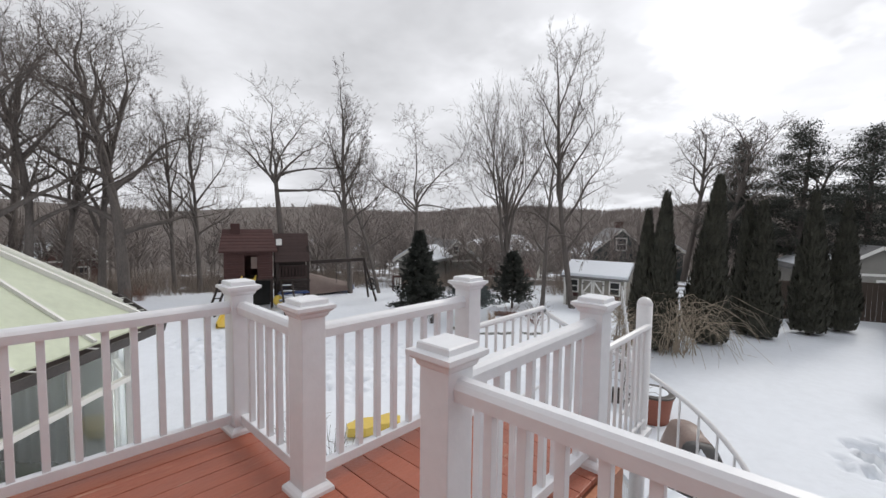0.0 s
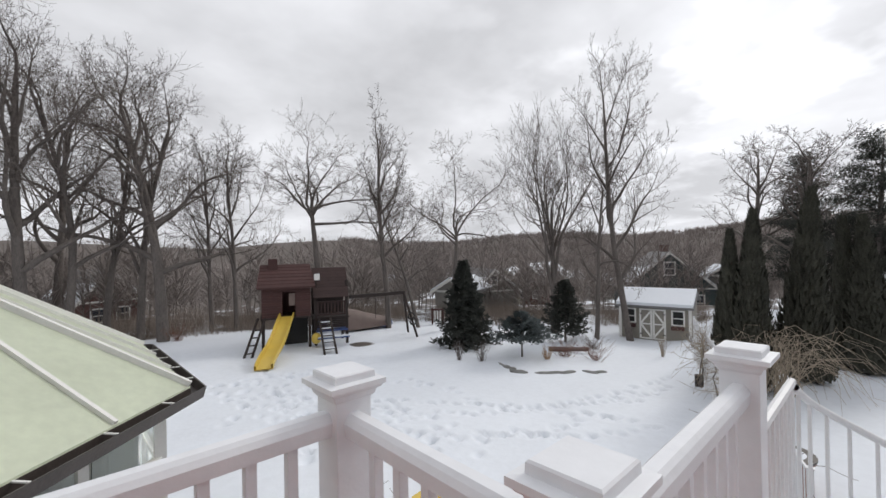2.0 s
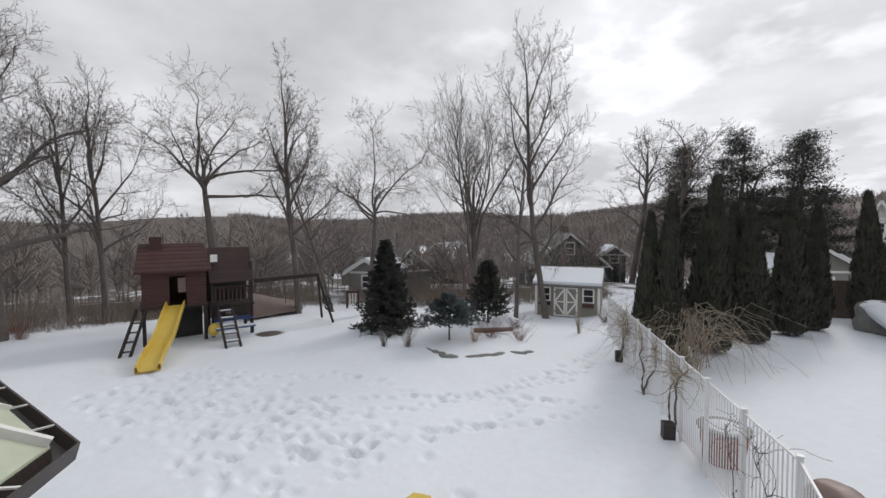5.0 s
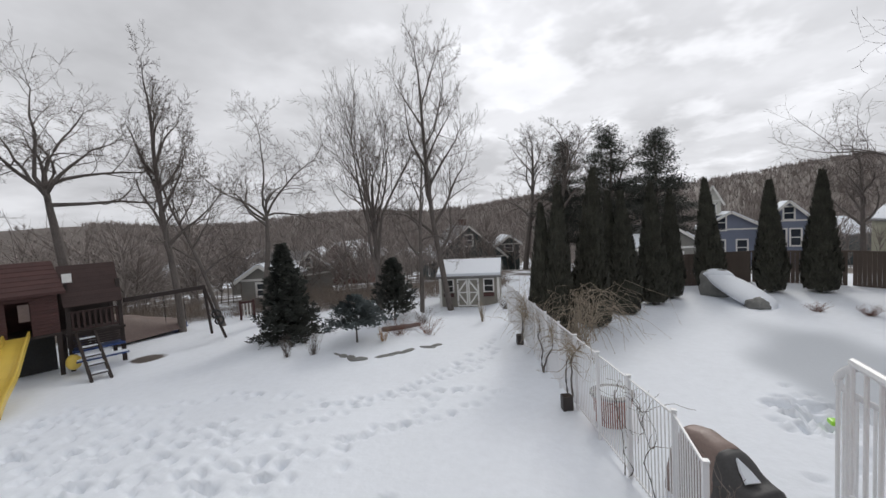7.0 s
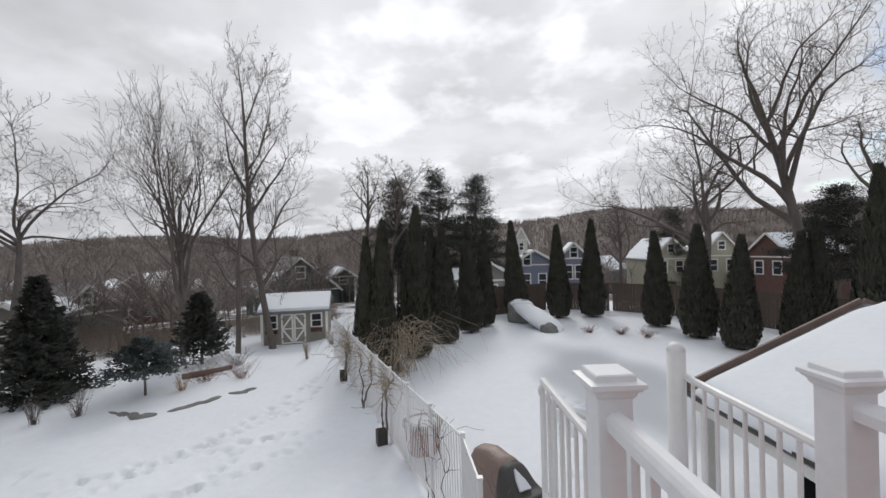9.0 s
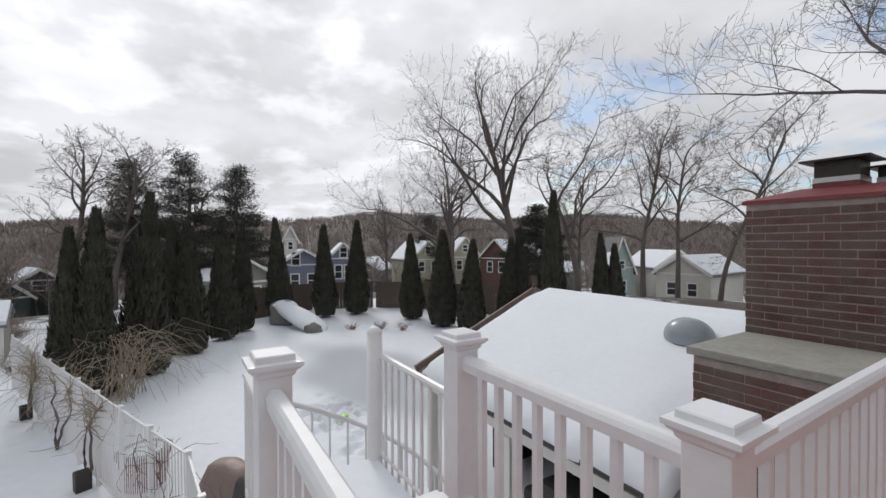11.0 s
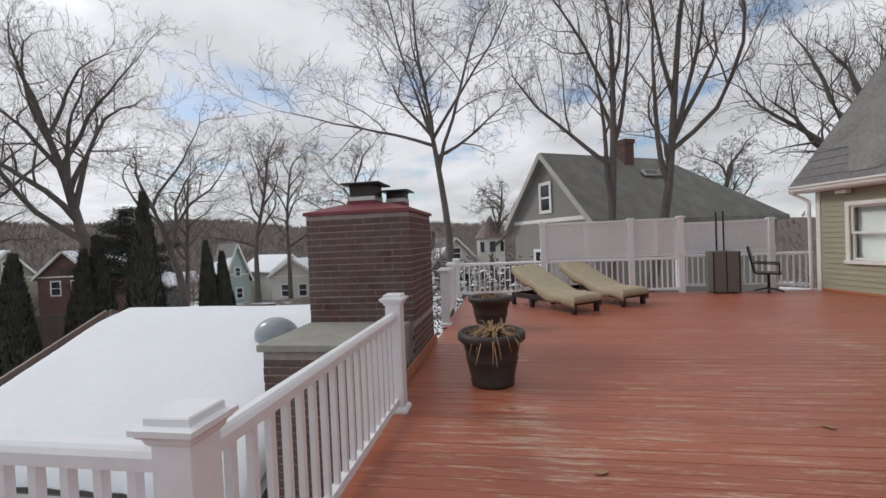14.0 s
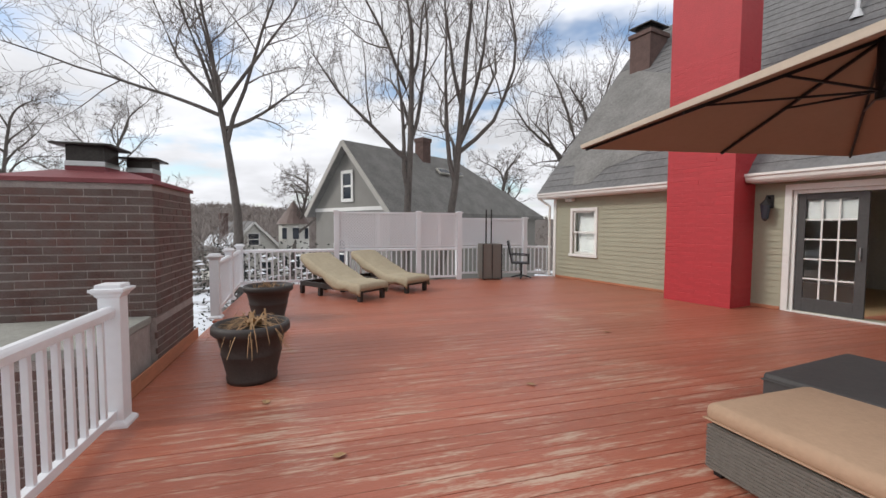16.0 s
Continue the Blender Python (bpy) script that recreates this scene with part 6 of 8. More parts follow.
    # pleated curtains inside
    for k in (7, 0):
        p2, q2 = ring(R - 0.5, 0, k), ring(R - 0.5, 0, k + 1)
        c = thing("curtain", "pale sheer curtain inside the conservatory window", "curtain", None, "conservatory curtains")
        v, f = [], []
        n = 60
        nrm = Vector((-(q2 - p2).y, (q2 - p2).x, 0)).normalized()
        for i in range(n + 1):
            m = p2.lerp(q2, i / n) + nrm * (0.04 * math.sin(i * 1.25))
            v.extend(((m.x, m.y, g0 + 0.1), (m.x, m.y, -0.25)))
        for i in range(n):
            f.append((2 * i, 2 * i + 2, 2 * i + 3, 2 * i + 1))
        ob = raw("cloth", v, f, M["trim"], c, smooth=True)
        md = ob.modifiers.new("thick", "SOLIDIFY")
        md.thickness = 0.004


build_sunroom()

# ---- spiral stair ----


def build_stair():
    px, py, R = 3.71, 1.40, 0.89
    g = gz(px, py)
    t = thing("spiral_stair", "white metal spiral stair with round centre pole and slim balusters", "stair")
    bm = rods(((px, py, g - 0.1), (px, py, 0.80), 0.058), n=20)
    bmesh.ops.create_uvsphere(bm, u_segments=20, v_segments=10, radius=0.058, matrix=Matrix.Translation((px, py, 0.80)))
    part("centre_pole", bm, M["metal_white"], t, smooth=True)
    z0 = -0.19
    part("platform", prism([(2.80, py - 0.08), (px + 0.05, py - 0.08), (px + 0.05, py + R), (2.80, py + R)], z0 - 0.05, z0), M["metal_white"], t)
    part("platform_snow", prism([(2.84, py), (px, py), (px, py + R - 0.06), (2.84, py + R - 0.06)], z0 + 0.002, z0 + 0.05), M["snow"], t, "snow on the landing step")

    def bar(name, p, q, r):
        part(name, rods((p, q, r)), M["metal_white"], t)

    top = 0.635
    for a, b in (((2.72, py + R), (px, py + R)), ((2.72, py - 0.04), (px, py - 0.04))):
        bar("handrail", (*a, top), (*b, top), 0.024)
        bar("lower_rail", (*a, z0 + 0.08), (*b, z0 + 0.08), 0.014)
        n = 8
        for k in range(1, n + 1):
            x = a[0] + (b[0] - a[0]) * k / (n + (0 if a[1] > py + 0.5 else 1))
            bar("baluster", (x, a[1], z0 - 0.04), (x, a[1], top), 0.012)
    steps = 15
    rise = (z0 - g) / (steps + 1)
    da = radians(22.5)
    pts = []
    for k in range(steps):
        a0 = math.pi / 2 - k * da
        a1 = a0 - da * 1.08
        z = z0 - rise * (k + 1)
        out = [(px + 0.05 * math.cos(a0), py + 0.05 * math.sin(a0))]
        for j in range(4):
            a = a0 + (a1 - a0) * j / 3
            out.append((px + R * math.cos(a), py + R * math.sin(a)))
        out.append((px + 0.05 * math.cos(a1), py + 0.05 * math.sin(a1)))
        part("tread", prism(out, z - 0.04, z), M["metal_white"], t)
        part("tread_snow", prism([(px + (x - px) * 0.96, py + (y - py) * 0.96) for x, y in out], z + 0.002, z + 0.035), M["snow"], t)
        for j in (0.25, 0.75):
            a = a0 - da * j
            x, y = px + R * 0.985 * math.cos(a), py + R * 0.985 * math.sin(a)
            hz = z0 + 0.80 - rise * (k + j)
            bar("baluster", (x, y, z - 0.03), (x, y, hz), 0.011)
    hv, hf = [], []
    for k in range(steps * 4 + 1):
        a = math.pi / 2 - da * k / 4
        pts.append(Vector((px + R * 0.985 * math.cos(a), py + R * 0.985 * math.sin(a), z0 + 0.80 - rise * k / 4)))
    tube(hv, hf, pts, [0.023] * len(pts), 8)
    raw("handrail", hv, hf, M["metal_white"], t, smooth=True)


build_stair()

# ---- things on the deck ----


def build_planters():
    rng = random.Random(9)
    first = thing("planter", "large dark brown ribbed planter with withered grass", "planter", pose(0.54, -1.84, 0.0) @ Matrix.Diagonal((0.80, 0.80, 0.91, 1)), "deck planters")
    prof = [(0.25, 0.0), (0.275, 0.0), (0.285, 0.05), (0.275, 0.07), (0.33, 0.28), (0.34, 0.30), (0.33, 0.32), (0.375, 0.48), (0.415, 0.50), (0.435, 0.52), (0.435, 0.57), (0.42, 0.60), (0.385, 0.60), (0.36, 0.54), (0.35, 0.50)]
    part("pot", lathe(prof, 40), M["pot"], first, smooth=True)
    part("soil", lathe([(0.345, 0.50), (0.345, 0.535), (0.2, 0.56), (0.05, 0.57)], 24), M["soil"], first, smooth=True)
    v, f = [], []
    for k in range(70):
        a = rng.uniform(0, 6.283)
        out = Vector((math.cos(a), math.sin(a), 0))
        tan = Vector((-math.sin(a), math.cos(a), 0))
        L = rng.uniform(0.25, 0.62)
        h = rng.uniform(0.05, 0.20)
        b = Vector((rng.gauss(-0.04, 0.05), rng.gauss(0.03, 0.05), 0.55))
        i0 = len(v)
        for j in range(6):
            s = j / 5
            p = b + out * (L * s) + Vector((0, 0, h * math.sin(s * 2.6) - 0.42 * s * s * L + rng.gauss(0, 0.005)))
            if math.hypot(p.x, p.y) < 0.44:
                p.z = max(p.z, 0.58)
            w = tan * (0.012 * (1 - 0.8 * s))
            v.extend((p - w, p + w))
        for j in range(5):
            f.append((i0 + 2 * j, i0 + 2 * j + 1, i0 + 2 * j + 3, i0 + 2 * j + 2))
    raw("withered_leaf", v, f, M["dry"], first, "withered straw-coloured leaves")
    second = thing("planter", "large dark brown planter with cut dry stems", "planter", pose(0.68, -4.5, 0.0) @ Matrix.Diagonal((0.84, 0.84, 0.91, 1)), "deck planters")
    part("pot", lathe(prof, 40), M["pot"], second, smooth=True)
    part("soil", lathe([(0.345, 0.50), (0.345, 0.535), (0.2, 0.56), (0.05, 0.57)], 24), M["soil"], second, smooth=True)
    v, f = [], []
    for k in range(60):
        a = rng.uniform(0, 6.283)
        r = rng.uniform(0, 0.28)
        p = Vector((r * math.cos(a), r * math.sin(a), 0.54))
        tube(v, f, [p, p + Vector((rng.gauss(0, 0.06), rng.gauss(0, 0.06), rng.uniform(0.04, 0.12)))], [0.006, 0.003], 3)
    raw("dry_stem", v, f, M["dry"], second, "short dry stems")


build_planters()


def build_lounger(m, seed):
    t = thing("sun_lounger", "dark wooden sun lounger under a tan fitted cloth cover", "lounger", m, "covered sun loungers")
    # local y runs from foot (0) to head (1.95)
    part("frame", boxes(((-0.33, 0.02, 0.17), (-0.28, 1.9, 0.27)), ((0.28, 0.02, 0.17), (0.33, 1.9, 0.27)), ((-0.28, 0.02, 0.17), (0.28, 0.07, 0.27)), ((-0.28, 1.85, 0.17), (0.28, 1.9, 0.27)), bevel=0.006), M["darkwood"], t)
    for x in (-0.30, 0.30):
        for y in (0.06, 1.25, 1.86):
            part("leg", boxes(((x - 0.04, y - 0.04, 0.0), (x + 0.04, y + 0.04, 0.17)), bevel=0.006), M["darkwood"], t)
    rng = random.Random(seed)
    v, f = [], []
    ny, nx = 44, 22
    for j in range(ny + 1):
        s = j / ny
        y = -0.02 + 1.80 * s
        rise = 0.36 + 0.03 * s + 0.47 * max(0.0, (s - 0.34) / 0.66) ** 1.15
        bend = 0.0
        for i in range(nx + 1):
            q = i / nx * 2 - 1
            if abs(q) <= 0.72:
                x, z = q / 0.72 * 0.37, rise + 0.012 * (1 - abs(q) / 0.72)
            else:
                d = (abs(q) - 0.72) / 0.28
                x = math.copysign(0.37 + 0.03 * math.sin(d * 3), q)
                z = rise - d * (0.20 + 0.03 * math.sin(y * 9 + seed))
            wr = 0.012 * noise.noise(Vector((x * 5, y * 4, seed))) + 0.010 * math.sin(y * 26 + x * 5 + seed) * max(0, abs(q) - 0.55)
            if s < 0.03:
                z -= 0.02
            v.append((x, y, z + wr))
    n = nx + 1
    for j in range(ny):
        for i in range(nx):
            f.append((j * n + i, j * n + i + 1, (j + 1) * n + i + 1, (j + 1) * n + i))
    # foot flap
    base = len(v)
    for i in range(nx + 1):
        x, y, z = v[i]
        v.append((x, y - 0.015, max(z - 0.17, 0.22)))
    for i in range(nx):
        f.append((i + 1, i, base + i, base + i + 1))
    ob = raw("cloth_cover", v, f, M["cover"], t, smooth=True)
    md = ob.modifiers.new("thick", "SOLIDIFY")
    md.thickness = 0.008
    part("back_strut", boxes(((-0.02, 1.45, 0.25), (0.02, 1.50, 0.70))), M["darkwood"], t)
    part("tag", boxes(((0.405, 0.75, 0.20), (0.409, 0.81, 0.29))), M["trim"], t, "small white care tag")


build_lounger(pose(-1.10, -5.80, 0, 0, 0, 218), 1)
build_lounger(pose(-2.17, -6.58, 0, 0, 0, 216), 2)


def build_deck_furniture():
    o = thing("wicker_ottoman", "grey woven wicker seat with a thick tan cushion", "seat", pose(-2.3, 0.58, 0, 0, 0, 2))
    # local: x from -0.95 to 0, y from 0 to 1.35
    part("body", boxes(((-0.95, 0.0, 0.03), (0.0, 1.35, 0.30)), bevel=0.02), M["wicker"], o)
    bm = bmesh.new()
    for k in range(13):
        z = 0.045 + k * 0.02
        box(bm, (-0.955, -0.006, z), (0.006, 1.352, z + 0.012))
    part("weave", bm, M["wicker"], o)
    bm = boxes(((-0.96, -0.02, 0.31), (0.015, 1.36, 0.43)), bevel=0.05)
    part("cushion", bm, M["cushion"], o, "tan seat cushion", smooth=True)
    part("piping", boxes(((-0.966, -0.024, 0.33), (0.021, 1.364, 0.337)), bevel=0.003), M["cushion"], o)
    for x in (-0.9, -0.05):
        for y in (0.05, 1.30):
            part("foot", boxes(((x - 0.025, y - 0.025, 0.0), (x + 0.025, y + 0.025, 0.03))), M["blackmetal"], o)
    a = thing("wicker_armchair", "grey wicker armchair arm beside the seat", "armchair", pose(-2.42, 1.96, 0, 0, 0, 2))
    part("arm", boxes(((-0.80, 0.0, 0.03), (0.0, 0.16, 0.60)), bevel=0.03), M["wicker"], a)
    part("base", boxes(((-0.80, 0.16, 0.03), (0.0, 0.80, 0.30)), bevel=0.02), M["wicker"], a)
    part("arm", boxes(((-0.80, 0.80, 0.03), (0.0, 0.96, 0.60)), bevel=0.03), M["wicker"], a)
    part("cushion", boxes(((-0.78, 0.165, 0.305), (0.0, 0.795, 0.43)), bevel=0.05), M["cushion"], a, "tan seat cushion", smooth=True)
    c = thing("covered_table", "low table under a fitted charcoal cover", "table", pose(-3.10, 0.30, 0, 0, 0, 8))
    part("cover", boxes(((-1.15, 0.0, 0.02), (0.0, 1.5, 0.44)), bevel=0.03), M["charcoal"], c, smooth=False)
    part("top_seam", boxes(((-1.156, -0.006, 0.385), (0.006, 1.506, 0.395)), bevel=0.003), M["charcoal"], c)

    # umbrella: square canopy on a cantilever mast
    u = thing("cantilever_umbrella", "open square taupe cantilever umbrella with a cream edge", "umbrella")
    T, F, N = Vector((-2.90, -1.62, 2.33)), Vector((-6.05, -0.95, 2.30)), Vector((-2.35, 1.55, 2.30))
    G = F + (N - T)
    top = (T + G) / 2 + Vector((0, 0, 0.62))
    corners = [T, N, G, F]
    mids = [(a + b) / 2 for a, b in zip(corners, corners[1:] + corners[:1])]
    ring = [c for pair in zip(corners, mids) for c in pair]
    for k in range(8):
        a, b = ring[k], ring[(k + 1) % 8]
        bm = bmesh.new()
        bm.faces.new([bm.verts.new(p) for p in (a, b, top)])
        ob = part("canopy_panel", bm, M["canopy"], u)
        md = ob.modifiers.new("thick", "SOLIDIFY")
        md.thickness = 0.006
        bm = bmesh.new()
        hang = Vector((0, 0, 0.045))
        bm.faces.new([bm.verts.new(p) for p in (a + (a - top).normalized() * 0.012, b + (b - top).normalized() * 0.012, b + hang + (b - top).normalized() * 0.02, a + hang + (a - top).normalized() * 0.02)])
        ob = part("valance", bm, M["canopy_edge"], u, "cream canopy edge")
        md = ob.modifiers.new("thick", "SOLIDIFY")
        md.thickness = 0.006
        bm = bmesh.new()
        dn = Vector((0, 0, -0.03))
        beam(bm, a.lerp(top, 0.02) + dn, top + dn, 0.02, 0.025)
        part("rib", bm, M["blackmetal"], u)
        hub = top + Vector((0, 0, -0.42))
        bm = bmesh.new()
        beam(bm, a.lerp(top, 0.5) + dn, hub, 0.014, 0.018)
        part("strut", bm, M["blackmetal"], u)
    part("hub", rods((top + Vector((0, 0, -0.48)), top + Vector((0, 0, 0.05)), 0.045), n=14), M["blackmetal"], u)
    mast = Vector((-6.6, 2.0, 0.0))
    part("mast", rods((mast, mast + Vector((0, 0, 2.75)), 0.045), n=14), M["blackmetal"], u)
    bm = bmesh.new()
    beam(bm, mast + Vector((0, 0, 2.70)), top + Vector((0, 0, 0.08)), 0.05, 0.07)
    part("arm", bm, M["blackmetal"], u)
    part("base_plate", boxes(((mast.x - 0.45, mast.y - 0.45, 0.001), (mast.x + 0.45, mast.y + 0.45, 0.07)), bevel=0.01), M["charcoal"], u)

    # far end: folded umbrella stand box, swivel chair
    b = thing("storage_box", "upright grey wicker storage box with twin poles", "box", pose(-4.62, -8.35, 0, 0, 0, -6))
    part("body", boxes(((-0.27, -0.27, 0.03), (0.27, 0.27, 0.98)), bevel=0.015), M["wicker"], b)
    part("front_frame", boxes(((-0.28, 0.27, 0.03), (-0.25, 0.285, 0.98)), ((0.25, 0.27, 0.03), (0.28, 0.285, 0.98)), ((-0.01, 0.27, 0.03), (0.01, 0.285, 0.98)), bevel=0.003), M["darkwood"], b)
    part("pole", rods(((-0.06, -0.05, 0.98), (-0.06, -0.05, 1.92), 0.02)), M["darkwood"], b)
    part("pole", rods(((0.09, -0.05, 0.98), (0.09, -0.05, 1.92), 0.02)), M["darkwood"], b)
    for x in (-0.2, 0.2):
        part("foot", boxes(((x - 0.03, -0.2, 0.0), (x + 0.03, 0.2, 0.03))), M["darkwood"], b)
    s = thing("bar_chair", "dark metal swivel patio chair with sling back", "chair", pose(-5.55, -8.25, 0, 0, 0, 60))
    part("base", rods(((0, 0, 0.02), (0, 0, 0.42), 0.03), ((0, 0, 0.10), (0.28, 0, 0.02), 0.02), ((0, 0, 0.10), (-0.28, 0, 0.02), 0.02), ((0, 0, 0.10), (0, 0.28, 0.02), 0.02), ((0, 0, 0.10), (0, -0.28, 0.02), 0.02)), M["blackmetal"], s)
    part("seat", boxes(((-0.25, -0.24, 0.42), (0.25, 0.24, 0.46)), bevel=0.015), M["blackmetal"], s)
    bm = bmesh.new()
    box(bm, (-0.24, -0.02, 0.0), (0.24, 0.02, 0.62), 0.01, pose(0, -0.25, 0.45, 12, 0, 0))
    part("backrest", bm, M["blackmetal"], s)
    for x in (-0.27, 0.27):
        part("armrest", rods(((x, -0.27, 0.68), (x, 0.2, 0.66), 0.016), ((x, 0.2, 0.66), (x, 0.2, 0.44), 0.014)), M["blackmetal"], s)
    # fallen leaves on the boards
    rng = random.Random(3)
    for x, y in ((-1.95, -0.95), (-0.2, -0.2), (0.35, -1.2), (-3.9, -2.4), (0.55, -3.0)):
        l = thing("fallen_leaf", "curled dry leaf lying on the deck boards", "leaf", pose(x, y, 0.004, rng.uniform(-8, 8), rng.uniform(-8, 8), rng.uniform(0, 360)), "fallen leaves")
        raw("blade", [(-0.05, 0, 0.0), (-0.02, 0.028, 0.012), (0.02, 0.03, 0.01), (0.055, 0, 0.016), (0.02, -0.03, 0.012), (-0.02, -0.026, 0.01), (0, 0, 0.002)], [(0, 6, 1), (1, 6, 2), (2, 6, 3), (3, 6, 4), (4, 6, 5), (5, 6, 0)], M["dry"], l)


build_deck_furniture()

# ---- pool side ----


def build_pool_fence():
    far, corner, near = Vector((20.8, 7.6, 0)), Vector((7.46, 2.58, 0)), Vector((6.15, 2.47, 0))
    n = 10
    stops = [far.lerp(corner, k / n) for k in range(n + 1)] + [near]
    H = 1.86
    t = thing("pool_fence", "white metal picket fence round the snowed-in pool", "fence")
    picket = bpy.data.meshes.new("picket")
    bm = boxes(((-0.008, -0.008, 0.10), (0.008, 0.008, H - 0.02)))
    bm.to_mesh(picket); bm.free()
    picket.materials.append(M["metal_white"])
    for k, p in enumerate(stops):
        u = (stops[min(k + 1, n + 1)] - stops[min(k, n)]).normalized()
        ang = math.degrees(math.atan2(u.y, u.x))
        m = pose(p.x, p.y, gz(p.x, p.y), 0, 0, ang)
        c = part("post", boxes(((-0.032, -0.032, -0.2), (0.032, 0.032, H + 0.04)), bevel=0.004), M["metal_white"], t)
        c.matrix_local = m
        part("cap", boxes(((-0.04, -0.04, H + 0.04), (0.04, 0.04, H + 0.06)), bevel=0.004), M["metal_white"], c)
    for p, q in zip(stops, stops[1:]):
        L = (q - p).length
        ang = math.degrees(math.atan2(q.y - p.y, q.x - p.x))
        z0, z1 = gz(p.x, p.y), gz(q.x, q.y)
        m = pose(p.x, p.y, z0, 0, -math.degrees(math.atan2(z1 - z0, L)), ang)
        for z in (0.14, H - 0.03):
            part("rail", boxes(((0.033, -0.014, z), (L - 0.033, 0.014, z + 0.03)), bevel=0.003), M["metal_white"], t).matrix_local = m
        count = int(L / 0.105)
        for i in range(1, count):
            ob = new("picket", picket)
            ob.parent = t
            ob.matrix_local = m @ Matrix.Translation((L * i / count, 0, 0))


build_pool_fence()


def lump(name, verts_n, scale, seed, amp, freq, material, parent, label="", cut=None):
    bm = bmesh.new()
    bmesh.ops.create_icosphere(bm, subdivisions=verts_n, radius=1.0)
    for q in bm.verts:
        k = 1 + amp * noise.noise(q.co * freq + Vector((seed, 0, 0)))
        q.co = Vector((q.co.x * scale[0], q.co.y * scale[1], q.co.z * scale[2])) * k
    if cut is not None:
        for q in bm.verts:
            q.co.z = max(q.co.z, cut)
    return part(name, bm, material, parent, label, smooth=True)


def draped_cover(stations, seed):
    """A slack vinyl cover drawn over a barbecue: stations (x, height, half width on top, half width below)."""
    bm = bmesh.new()
    rings = []
    for x, h, top, base in stations:
        half = [(base, 0.0), (base * 1.01, h * 0.22), (base * 0.97, h * 0.48), (base * 0.5 + top * 0.5, h * 0.76), (top * 1.04, h * 0.93), (top * 0.8, h * 0.985), (top * 0.4, h)]
        prof = [(-a, b) for a, b in half] + [(0.0, h * 1.004)] + [(a, b) for a, b in reversed(half)]
        ring = []
        for y, z in prof:
            n = noise.noise(Vector((x * 4.0, y * 5.0, z * 3.0 + seed)))
            fold = noise.noise(Vector((x * 13.0 + seed, y * 2.0, z * 1.6)))
            low = 1.0 - z / h
            ring.append(bm.verts.new((x + 0.012 * n, y * (1 + 0.05 * n + 0.09 * low * fold), z + (0.022 * n if z > 0.05 else 0.0))))
        rings.append(ring)
    for a, b in zip(rings, rings[1:]):
        for k in range(len(a) - 1):
            bm.faces.new((a[k], b[k], b[k + 1], a[k + 1]))
    bm.faces.new(rings[0])
    bm.faces.new(list(reversed(rings[-1])))
    bmesh.ops.recalc_face_normals(bm, faces=bm.faces)
    return bm


def stretch_stations(keys, n):
    """Even steps between the key stations of a cover."""
    out = []
    for a, b in zip(keys, keys[1:]):
        out.extend(tuple(u + (v - u) * i / n for u, v in zip(a, b)) for i in range(n))
    return out + [keys[-1]]


